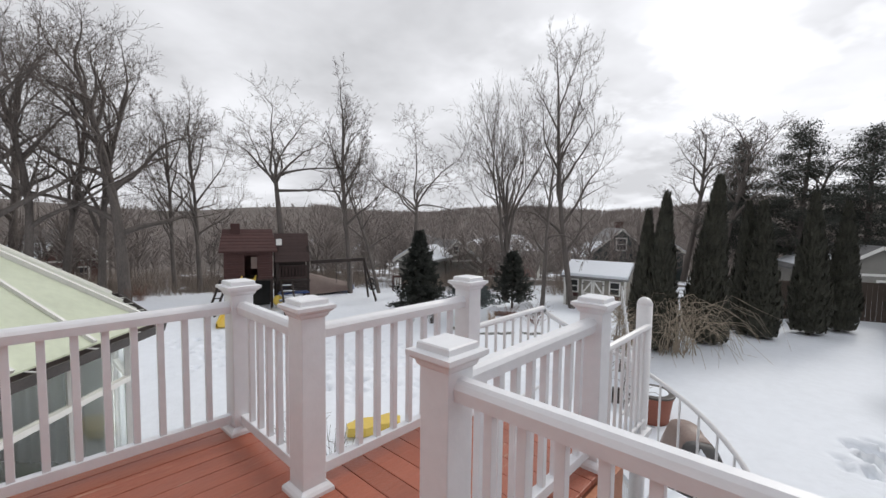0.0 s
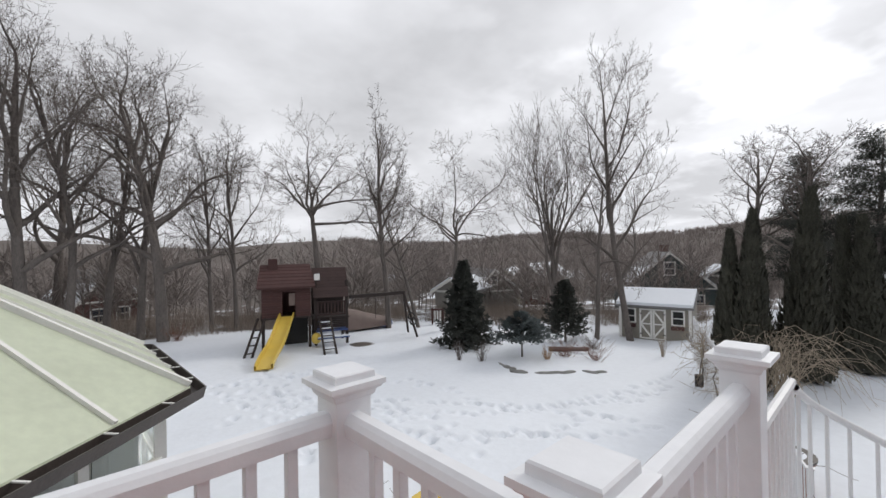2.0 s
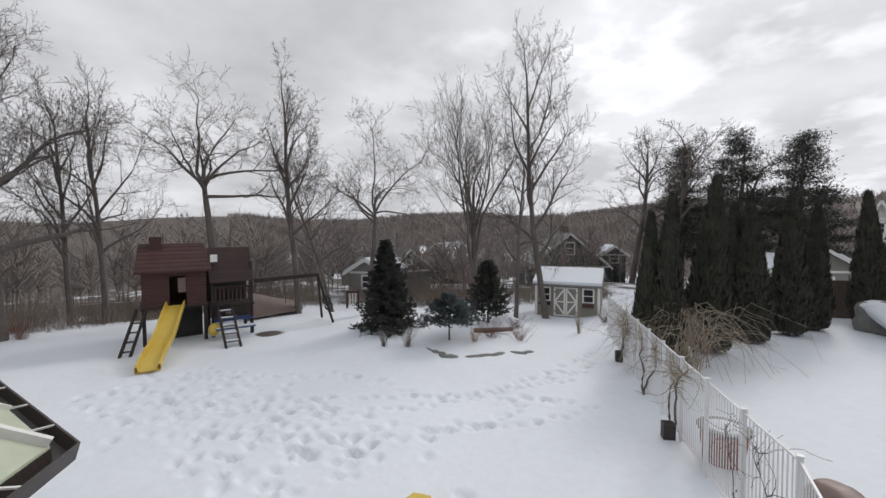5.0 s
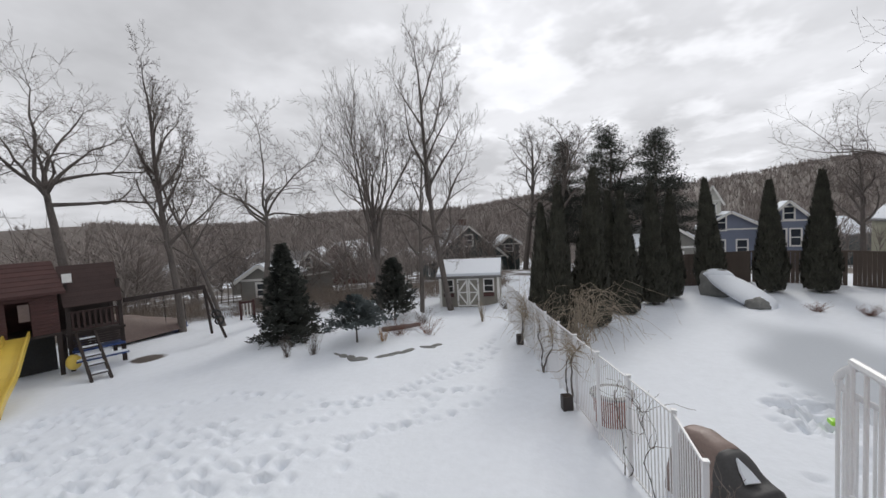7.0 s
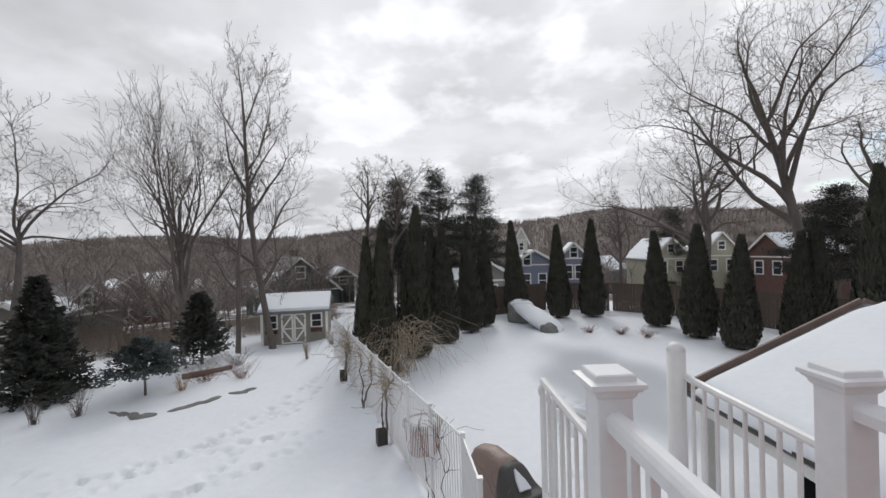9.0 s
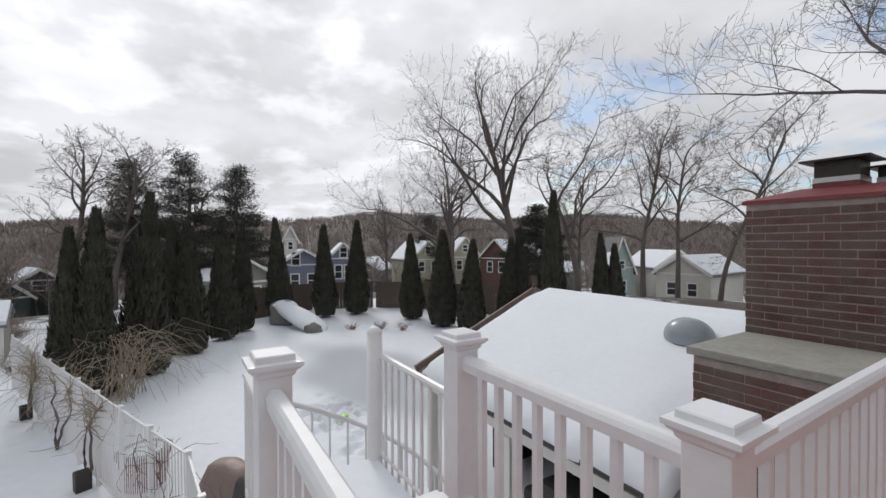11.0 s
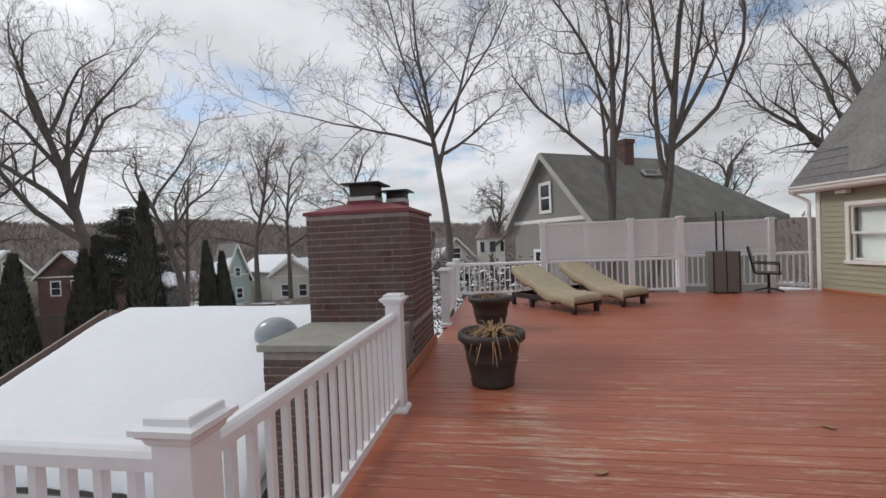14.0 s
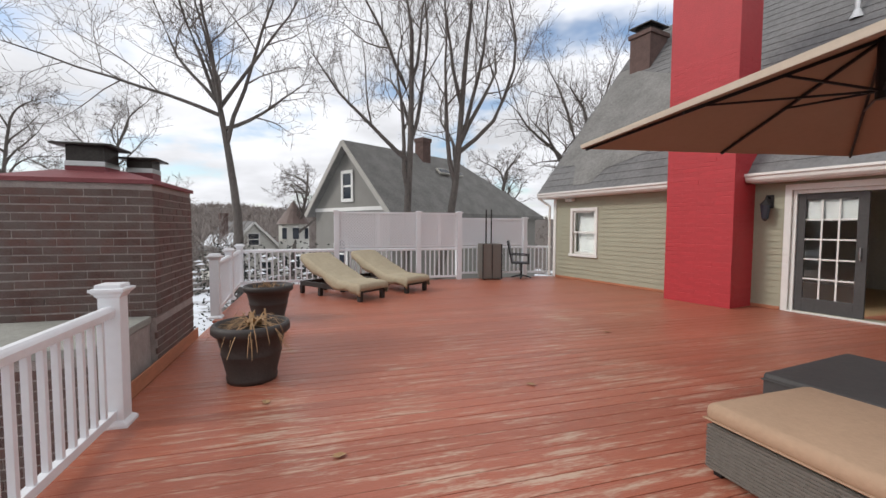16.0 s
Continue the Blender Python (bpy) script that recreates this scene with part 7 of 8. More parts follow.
def build_pool_things():
    # boulder slide
    b = thing("boulder", "long grey landscape boulder under a sloping snow cap", "boulder", pose(25.3, -2.75, gz(25.3, -2.75), 0, 0, 203) @ Matrix.Scale(1.08, 4))
    lump("stone", 4, (0.85, 0.7, 0.75), 3, 0.35, 1.6, M["stone"], b).location = (-1.25, 0.2, 0.45)
    lump("stone", 3, (0.5, 0.4, 0.3), 5, 0.35, 2.0, M["stone"], b).location = (1.7, -0.15, 0.1)
    s = lump("snow_cap", 4, (2.0, 0.75, 0.32), 8, 0.12, 1.2, M["snow"], b, "smooth snow cap")
    s.location = (0.35, 0.15, 0.52)
    s.rotation_euler = (0, radians(17), 0)
    s = lump("snow_cap", 3, (0.75, 0.62, 0.25), 9, 0.15, 1.5, M["snow"], b)
    s.location = (-1.2, 0.25, 1.02)
    # covered barbecue by the fence
    g = thing("covered_barbecue", "barbecue under a brown and black vinyl cover with snow", "barbecue", pose(8.13, 1.84, gz(8.1, 1.8), 0, 0, 216))
    brown = [(-0.80, 0.50, 0.20, 0.30), (-0.74, 0.86, 0.20, 0.32), (-0.58, 1.14, 0.19, 0.33), (-0.30, 1.20, 0.19, 0.33), (0.04, 1.13, 0.21, 0.34), (0.13, 1.09, 0.22, 0.34)]
    black = [(0.11, 1.10, 0.23, 0.36), (0.22, 1.08, 0.24, 0.37), (0.40, 0.92, 0.26, 0.37), (0.54, 0.80, 0.29, 0.37), (0.70, 0.76, 0.29, 0.36), (0.76, 0.66, 0.29, 0.36)]
    part("cover", draped_cover(stretch_stations(brown, 4), 1), M["gascover"], g, "brown vinyl cover", smooth=True)
    part("side_cover", draped_cover(stretch_stations(black, 4), 2), M["charcoal"], g, "black vinyl side cover", smooth=True)
    sp = part("snow_patch", prism([(-0.19, -0.03), (-0.05, -0.11), (0.14, -0.17), (0.17, 0.06), (0.02, 0.04)], -0.01, 0.035), M["snow"], g)
    sp.location = (0.42, -0.02, 0.925)
    sp.rotation_euler = (0, radians(41), 0)
    tb = thing("brown_tub", "round terracotta-brown tub filled with snow", "tub", pose(10.95, 3.3, gz(10.95, 3.3)))
    part("tub", lathe([(0.36, 0), (0.44, 0.62), (0.47, 0.62), (0.47, 0.68), (0.43, 0.68), (0.42, 0.6)], 28), M["terracotta"], tb, smooth=True)
    part("hoop", lathe([(0.472, 0.655), (0.485, 0.66), (0.485, 0.70), (0.472, 0.705)], 28), M["gutter"], tb)
    part("snow_fill", lathe([(0.42, 0.55), (0.42, 0.66), (0.3, 0.72), (0.02, 0.75)], 28), M["snow"], tb, smooth=True)
    for x, y in ((17.2, 6.46), (11.5, 4.34)):
        p = thing("square_pot", "small dark square planting pot against the fence", "pot", pose(x, y, gz(x, y), 0, 0, 20), "fence pots")
        part("pot", boxes(((-0.13, -0.13, -0.02), (0.13, 0.13, 0.36)), bevel=0.02), M["pot"], p)
        part("soil", boxes(((-0.10, -0.10, 0.361), (0.10, 0.10, 0.37))), M["soil"], p)
    f = thing("lime_float", "lime green plastic pool toy lying on the snow", "toy", pose(11.7, -1.05, gz(11.7, -1.05)))
    part("float", boxes(((-0.11, -0.08, -0.02), (0.11, 0.08, 0.09)), bevel=0.04), M["lime"], f)
    y = thing("yellow_sled", "bright yellow plastic foam sled on the snow", "sled", pose(5.85, 7.62, gz(5.8, 7.6) + 0.03, 3, 6, -10) @ Matrix.Scale(1.18, 4))
    part("sled", prism([(-0.55, -0.1), (-0.25, -0.22), (0.1, -0.17), (0.45, -0.24), (0.6, 0.0), (0.45, 0.2), (0.15, 0.15), (-0.2, 0.2), (-0.5, 0.08)], 0.0, 0.16), M["yellow"], y)
    r = thing("garden_rock", "brown rounded rock with a snow cap by the conservatory", "rock", pose(2.5, 8.8, gz(2.5, 8.8), 0, 0, 30))
    lump("stone", 4, (0.34, 0.30, 0.36), 12, 0.3, 1.7, M["tarp"], r).location = (0, 0, 0.22)
    lump("snow_cap", 3, (0.20, 0.17, 0.06), 13, 0.2, 1.6, M["snow"], r).location = (0.06, -0.05, 0.55)
    # timber fence behind the thujas
    t = thing("timber_fence", "weathered brown close-board timber fence behind the thujas", "fence")
    line = [(24.5, 4.6), (29.2, -0.6), (30.9, -5.4), (29.6, -9.6), (25.4, -13.2), (19.6, -15.6), (12.0, -16.8)]
    board = bpy.data.meshes.new("fence_board")
    bm = boxes(((-0.095, -0.012, -0.1), (0.095, 0.012, 1.85)), bevel=0.006)
    bm.to_mesh(board); bm.free()
    board.materials.append(M["fencewood"])
    for (ax, ay), (bx, by) in zip(line, line[1:]):
        L = math.hypot(bx - ax, by - ay)
        a = math.atan2(by - ay, bx - ax)
        for k in range(int(L / 0.2)):
            x, yy = ax + (bx - ax) * k * 0.2 / L, ay + (by - ay) * k * 0.2 / L
            ob = new("fence_board", board)
            ob.parent = t
            ob.location = (x, yy, gz(x, yy))
            ob.rotation_euler = (0, 0, a)
        bm = bmesh.new()
        beam(bm, (ax, ay, gz(ax, ay) + 1.86), (bx, by, gz(bx, by) + 1.86), 0.05, 0.09)
        part("top_rail", bm, M["fencewood"], t)
        # low snowy stone edging in front
    e = thing("stone_edging", "low dark stone edging with snow along the bed", "edging")
    rng = random.Random(6)
    pts = [(14.6, 13.2), (14.2, 12.0), (14.8, 11.2), (15.9, 10.3), (16.8, 9.5), (17.7, 8.9)]
    for (ax, ay), (bx, by) in zip(pts, pts[1:]):
        n = int(math.hypot(bx - ax, by - ay) / 0.38)
        for k in range(n):
            x, yy = ax + (bx - ax) * k / n, ay + (by - ay) * k / n
            if rng.random() < 0.25:
                continue
            s = lump("stone", 2, (rng.uniform(0.16, 0.48), rng.uniform(0.10, 0.2), rng.uniform(0.04, 0.09)), rng.random() * 9, 0.3, 1.5, M["stone"], e)
            s.location = (x, yy, gz(x, yy) + 0.03)
            s.rotation_euler = (0, 0, math.atan2(by - ay, bx - ax) + rng.gauss(0, 0.3))


build_pool_things()

# ---- shed ----


def build_shed():
    l, r = Vector((24.95, 12.65, 0)), Vector((25.55, 9.05, 0))
    u = (r - l).normalized()
    g = min(gz(l.x, l.y), gz(r.x, r.y)) - 0.05
    m = pose(l.x, l.y, g, 0, 0, math.degrees(math.atan2(u.y, u.x))) @ Matrix.Diagonal((1.18, 1.18, 1.14, 1))
    W, D, H, RZ = 3.08, 2.3, 1.78, 2.34
    t = thing("garden_shed", "taupe board garden shed with white cross-braced doors and snowy roof", "shed", m)
    # local: x along the front, y away behind it
    part("wall", boxes(((0, 0, 0), (W, 0.08, H)), ((0, D - 0.08, 0), (W, D, H + 0.2)), ((0, 0.08, 0), (0.08, D - 0.08, H + 0.2)), ((W - 0.08, 0.08, 0), (W, D - 0.08, H + 0.2))), M["shedwall"], t)
    for k in range(int(W / 0.2)):
        part("board", boxes(((k * 0.2 + 0.012, -0.012, 0.02), (k * 0.2 + 0.19, 0.0, H - 0.02))), M["shedwall"], t)
    bm = bmesh.new()
    for x in (0.0, W - 0.08):
        bm.faces.new([bm.verts.new(p) for p in ((x + 0.04, 0, H), (x + 0.04, D, H + 0.2), (x + 0.04, D * 0.62, RZ))])
    part("gable", bm, M["shedwall"], t)
    part("roof", solid([(-0.15, -0.25, H - 0.08), (W + 0.15, -0.25, H - 0.08), (W + 0.15, D * 0.62, RZ), (-0.15, D * 0.62, RZ)], 0.07), M["shingle"], t)
    part("roof", solid([(-0.15, D * 0.62, RZ - 0.003), (W + 0.15, D * 0.62, RZ - 0.003), (W + 0.15, D + 0.2, H + 0.1), (-0.15, D + 0.2, H + 0.1)], 0.07), M["shingle"], t)
    part("roof_snow", solid([(-0.10, -0.20, H + 0.09), (W + 0.10, -0.20, H + 0.09), (W + 0.10, D * 0.62, RZ + 0.15), (-0.10, D * 0.62, RZ + 0.15)], 0.14), M["snow"], t, "snow layer on the shed roof")
    part("corner_board", boxes(((-0.02, -0.03, 0), (0.10, 0.0, H - 0.08)), ((W - 0.10, -0.03, 0), (W + 0.02, 0.0, H - 0.08)), ((0.1, -0.028, H - 0.16), (W - 0.1, 0.0, H - 0.05))), M["trim"], t)
    for x0 in (0.92, 1.50):
        d = part("door", boxes(((x0, -0.035, 0.08), (x0 + 0.56, -0.013, 1.56))), M["shedwall"], t)
        bm = boxes(((x0, -0.055, 0.08), (x0 + 0.08, -0.036, 1.56)), ((x0 + 0.48, -0.055, 0.08), (x0 + 0.56, -0.036, 1.56)), ((x0 + 0.06, -0.054, 0.08), (x0 + 0.5, -0.036, 0.15)), ((x0 + 0.06, -0.054, 1.49), (x0 + 0.5, -0.036, 1.56)), ((x0 + 0.06, -0.054, 0.79), (x0 + 0.5, -0.036, 0.85)))
        inner, outer = (x0 + 0.53, x0 + 0.05) if x0 < 1.2 else (x0 + 0.03, x0 + 0.51)
        beam(bm, (outer, -0.046, 0.82), (inner, -0.046, 1.50), 0.018, 0.085)
        beam(bm, (outer, -0.046, 0.82), (inner, -0.046, 0.14), 0.018, 0.085)
        part("brace", bm, M["trim"], d)
        part("hinge", boxes(((x0 + (0.01 if x0 < 1.2 else 0.43), -0.062, 0.3), (x0 + (0.13 if x0 < 1.2 else 0.55), -0.056, 0.34)), ((x0 + (0.01 if x0 < 1.2 else 0.43), -0.062, 1.3), (x0 + (0.13 if x0 < 1.2 else 0.55), -0.056, 1.34))), M["lead"], d)
    for x0 in (0.28, 2.35):
        # near-black slab for the pane, the unlit inside is put into its colour
        w = part("window", boxes(((x0, -0.02, 0.85), (x0 + 0.42, -0.013, 1.50))), M["darkroom"], t)
        part("frame", boxes(((x0 - 0.07, -0.05, 0.82), (x0, -0.022, 1.56)), ((x0 + 0.42, -0.05, 0.82), (x0 + 0.49, -0.022, 1.56)), ((x0, -0.05, 1.49), (x0 + 0.42, -0.022, 1.56)), ((x0, -0.05, 0.82), (x0 + 0.42, -0.022, 0.88)), ((x0, -0.05, 1.15), (x0 + 0.42, -0.022, 1.19))), M["trim"], w)
        part("flower_box", boxes(((x0 - 0.06, -0.2, 0.62), (x0 + 0.48, -0.05, 0.80)), bevel=0.01), M["playwood"], w, "reddish brown window box")


build_shed()

# ---- play set ----


def build_playset():
    m = pose(9.36, 22.6, gz(9.4, 22.6), 0, 0, -21) @ Matrix.Scale(1.1, 4)
    t = thing("play_tower", "red-brown wooden playhouse tower with gabled roof and yellow slide", "play set", m)
    fl, ev, rg = 1.35, 2.85, 3.80
    for x in (-1.0, 1.0):
        for y in (0.0, 1.8):
            part("post", boxes(((x - 0.06, y - 0.06, -0.1), (x + 0.06, y + 0.06, fl))), M["dusk"], t)
    part("floor", boxes(((-1.1, -0.1, fl), (1.1, 1.9, fl + 0.08))), M["dusk"], t)
    for k in range(12):
        z = fl + 0.08 + k * 0.115
        for x0, x1 in ((-1.05, -0.18), (0.38, 1.05)) if z < 2.55 else ((-1.05, 1.05),):
            part("plank", boxes(((x0, -0.04, z), (x1, 0.0, z + 0.105))), M["playwood"], t)
        part("plank", boxes(((-1.05, 0.0, z), (-1.01, 1.8, z + 0.105))), M["playwood"], t)
        part("plank", boxes(((1.01, 0.0, z), (1.05, 1.8, z + 0.105))), M["playwood"], t)
    part("back_wall", boxes(((-1.0, 1.76, fl + 0.08), (1.0, 1.8, ev))), M["playwood"], t)
    part("roof", solid([(-1.25, -0.3, ev - 0.05), (1.25, -0.3, ev - 0.05), (1.1, 0.9, rg), (-1.1, 0.9, rg)], 0.06), M["playwood"], t)
    part("roof", solid([(-1.25, 2.1, ev - 0.05), (1.25, 2.1, ev - 0.05), (1.1, 0.905, rg), (-1.1, 0.905, rg)], 0.06), M["playwood"], t)
    for k in range(7):
        a = k / 7
        part("roof_plank", solid([(-1.25 + 0.15 * a, -0.31 + 1.2 * a, ev - 0.03 + a * 1.0), (1.25 - 0.15 * a, -0.31 + 1.2 * a, ev - 0.03 + a * 1.0), (1.23 - 0.15 * a, -0.31 + 1.2 * (a + 0.15), ev - 0.03 + (a + 0.13) * 1.0), (-1.23 + 0.15 * a, -0.31 + 1.2 * (a + 0.15), ev - 0.03 + (a + 0.13) * 1.0)], 0.02), M["playwood"], t)
    part("toy_chimney", boxes(((-0.75, 0.6, rg - 0.25), (-0.35, 0.95, rg + 0.28))), M["playwood"], t)
    part("window_shade", boxes(((0.10, -0.06, 1.95), (0.36, -0.045, 2.5))), M["tarp"], t)
    part("dark_skirt", boxes(((-0.1, 0.9, 0.0), (0.98, 0.95, fl))), M["darkroom"], t, "dark cloth hanging under the floor")
    # slide: curved chute with raised sides
    v, f = [], []
    n = 22
    for k in range(n + 1):
        s = k / n
        y = -0.05 - 3.75 * s
        z = fl * (1 - s) ** 1.0 * (1 - 0.15 * math.sin(s * 3.14)) + 0.12 + 0.05 * math.sin(s * 9)
        for x, dz in ((-0.32, 0.16), (-0.27, 0.16), (-0.24, 0.0), (0.24, 0.0), (0.27, 0.16), (0.32, 0.16), (0.32, -0.03), (-0.32, -0.03)):
            v.append((x - 0.95 * s, y, z + dz))
    for k in range(n):
        for i in range(8):
            f.append((k * 8 + i, k * 8 + (i + 1) % 8, (k + 1) * 8 + (i + 1) % 8, (k + 1) * 8 + i))
    raw("slide", v, f, M["yellow"], t, "yellow plastic slide")
    for x in (-1.75, -1.45):
        bm = bmesh.new()
        beam(bm, (x, -1.4, -0.05), (x + 0.55, -0.05, fl + 0.1), 0.07, 0.09)
        part("ladder_rail", bm, M["dusk"], t)
    for k in range(4):
        s = (k + 0.7) / 5
        bm = bmesh.new()
        beam(bm, (-1.75 + 0.55 * s, -1.4 + 1.35 * s, fl * s), (-1.45 + 0.55 * s, -1.4 + 1.35 * s, fl * s), 0.06, 0.05)
        part("ladder_rung", bm, M["dusk"], t)
    b = thing("yellow_ball", "yellow plastic ball swing beneath the play tower", "ball", m @ pose(1.25, -0.35, 0.40))
    lump("ball", 3, (0.22, 0.22, 0.26), 1, 0.03, 1, M["yellow"], b)
    # lookout with canted plank roof
    o = thing("play_lookout", "dark brown lookout with plank roof, railing and blue table", "play set", m @ pose(1.98, 0.15, 0))
    for x in (-0.7, 0.75):
        for y in (0.0, 1.4):
            part("post", boxes(((x - 0.06, y - 0.06, -0.1), (x + 0.06, y + 0.06, 3.0))), M["dusk"], o)
    part("floor", boxes(((-0.8, -0.1, 1.2), (0.85, 1.5, 1.28))), M["dusk"], o)
    for k in range(9):
        z = 2.25 + k * 0.15
        part("roof_plank", solid([(-0.82, -0.30 + k * 0.08, z), (0.80, -0.30 + k * 0.08, z), (0.80, -0.30 + k * 0.08 + 0.09, z + 0.16), (-0.82, -0.30 + k * 0.08 + 0.09, z + 0.16)], 0.03), M["lookwood"], o)
    part("rail", boxes(((-0.7, -0.03, 1.95), (0.75, 0.03, 2.02)), ((-0.7, -0.03, 1.35), (0.75, 0.03, 1.42))), M["lookwood"], o)
    for k in range(9):
        part("baluster", boxes(((-0.62 + k * 0.155, -0.02, 1.42), (-0.55 + k * 0.155, 0.02, 1.95))), M["lookwood"], o)
    # dark boards added to darken the lookout's open back and shaded underside
    part("back_panel", boxes(((-0.7, 1.36, 1.28), (0.75, 1.39, 2.6))), M["dusk"], o)
    for k in range(5):
        part("apron", boxes(((-0.7, -0.06, 0.78 + k * 0.085), (0.75, -0.03, 0.855 + k * 0.085))), M["dusk"], o)
    part("table", boxes(((-0.7, -0.35, 0.65), (0.75, 0.3, 0.70))), M["blueplastic"], o, "blue picnic tabletop")
    part("bench", boxes(((-0.7, -0.75, 0.38), (0.75, -0.5, 0.43))), M["blueplastic"], o)
    part("snow_strip", boxes(((-0.68, -0.73, 0.432), (0.72, -0.53, 0.48))), M["snow"], o)
    for x in (-0.55, -0.05):
        bm = bmesh.new()
        beam(bm, (x, -2.1, -0.05), (x, -0.1, 1.25), 0.07, 0.16)
        part("stair_rail", bm, M["dusk"], o)
    for k in range(5):
        s = (k + 0.6) / 5.5
        part("step", boxes(((-0.53, -2.1 + 2.0 * s, 1.25 * s), (-0.07, -1.9 + 2.0 * s, 1.25 * s + 0.035))), M["dusk"], o)
        part("step_snow", boxes(((-0.51, -2.08 + 2.0 * s, 1.25 * s + 0.037), (-0.09, -1.92 + 2.0 * s, 1.25 * s + 0.07))), M["snow"], o)
    part("flag", boxes(((-0.75, -0.12, 3.05), (-0.5, -0.09, 3.35))), M["trim"], o, "white scrap of snow on the roof")
    # swing beam
    w = thing("swing_frame", "dark timber swing beam with an angled end leg", "swing", m)
    bm = bmesh.new()
    beam(bm, (2.9, 0.3, 2.15), (5.75, 0.44, 2.2), 0.12, 0.16)
    part("beam", bm, M["dusk"], w)
    for y in (0.15, 1.7):
        bm = bmesh.new()
        beam(bm, (5.7, 0.44, 2.2), (6.31, y, -0.1), 0.10, 0.10)
        part("leg", bm, M["dusk"], w)
    for x in (4.2, 4.9):
        part("chain", rods(((x, 0.38, 2.1), (x, 0.38, 1.0), 0.012), n=5), M["lead"], w)
    for k, z in ((0, 1.0), (1, 0.72)):
        v, f = [], []
        ring = [Vector((0.17 * math.cos(a * 0.5236), 0, 0.17 * math.sin(a * 0.5236))) for a in range(13)]
        tube(v, f, ring, [0.045] * 13, 6)
        raw("grip_ring", v, f, M["lead"], w, "black climbing ring", smooth=True).location = (6.02 + 0.09 * k, 0.20 - 0.04 * k, z)
    p = thing("tarp_heap", "brown tarpaulin tent over a stacked heap with blue edge", "tarp", m @ pose(4.3, 4.1, 0, 0, 0, 12))
    bm = bmesh.new()
    nx, ny = 16, 10
    grid = []
    for a in range(nx + 1):
        u = a / nx * 2 - 1
        line = []
        for b in range(ny + 1):
            q = b / ny * 2 - 1
            z = max(0.0, 1.28 - 0.42 * (u + 1)) * (1 - abs(q) ** 1.3) + 0.06 * noise.noise(Vector((u * 2.2, q * 2.6, 1.0)))
            line.append(bm.verts.new((u * 1.45, q * 0.85 * (1 - 0.12 * u), max(z, 0.0))))
        grid.append(line)
    for a in range(nx):
        for b in range(ny):
            bm.faces.new((grid[a][b], grid[a + 1][b], grid[a + 1][b + 1], grid[a][b + 1]))
    edge = [bm.verts.new((-1.45, c.co.y, 0)) for c in grid[0]]
    for b in range(ny):
        bm.faces.new((grid[0][b + 1], edge[b + 1], edge[b], grid[0][b]))
    bmesh.ops.recalc_face_normals(bm, faces=bm.faces)
    part("tarp", bm, M["tarp"], p, smooth=True)
    lump("blue_sheet", 3, (0.42, 0.62, 0.30), 6, 0.35, 2.0, M["blueplastic"], p, "blue sheet", cut=-0.05).location = (1.45, 0.0, 0.05)
    d = thing("blue_barrel", "blue plastic barrel beside the play lookout", "barrel", m @ pose(1.95, 3.6, 0))
    part("barrel", lathe([(0.02, 0), (0.24, 0), (0.27, 0.06), (0.28, 0.3), (0.27, 0.31), (0.28, 0.33), (0.28, 0.6), (0.26, 0.72), (0.22, 0.74), (0.02, 0.74)], 20), M["blueplastic"], d, smooth=True)
    rock = thing("bed_log", "brown weathered log lying in the snow", "log", pose(18.2, 12.1, gz(18.2, 12.1) + 0.32, 0, 0, -50))
    part("log", rods(((-0.9, 0, 0), (0.9, 0, 0.02), 0.13, 0.09), n=10), M["tarp"], rock)
    br = thing("garden_gate", "small red-brown gate frame with pale slats", "gate", pose(20.1, 23.1, gz(20.1, 23.1), 0, 0, -40) @ Matrix.Scale(1.2, 4))
    part("frame", boxes(((-0.35, -0.05, -0.1), (-0.25, 0.05, 0.95)), ((0.25, -0.05, -0.1), (0.35, 0.05, 0.95)), ((-0.25, -0.04, 0.8), (0.25, 0.04, 0.9))), M["playwood"], br)
    for x in (-0.15, 0.0, 0.15):
        part("slat", boxes(((x - 0.03, -0.02, 0.1), (x + 0.03, 0.02, 0.8))), M["trim"], br)


build_playset()

# ---- neighbouring houses ----


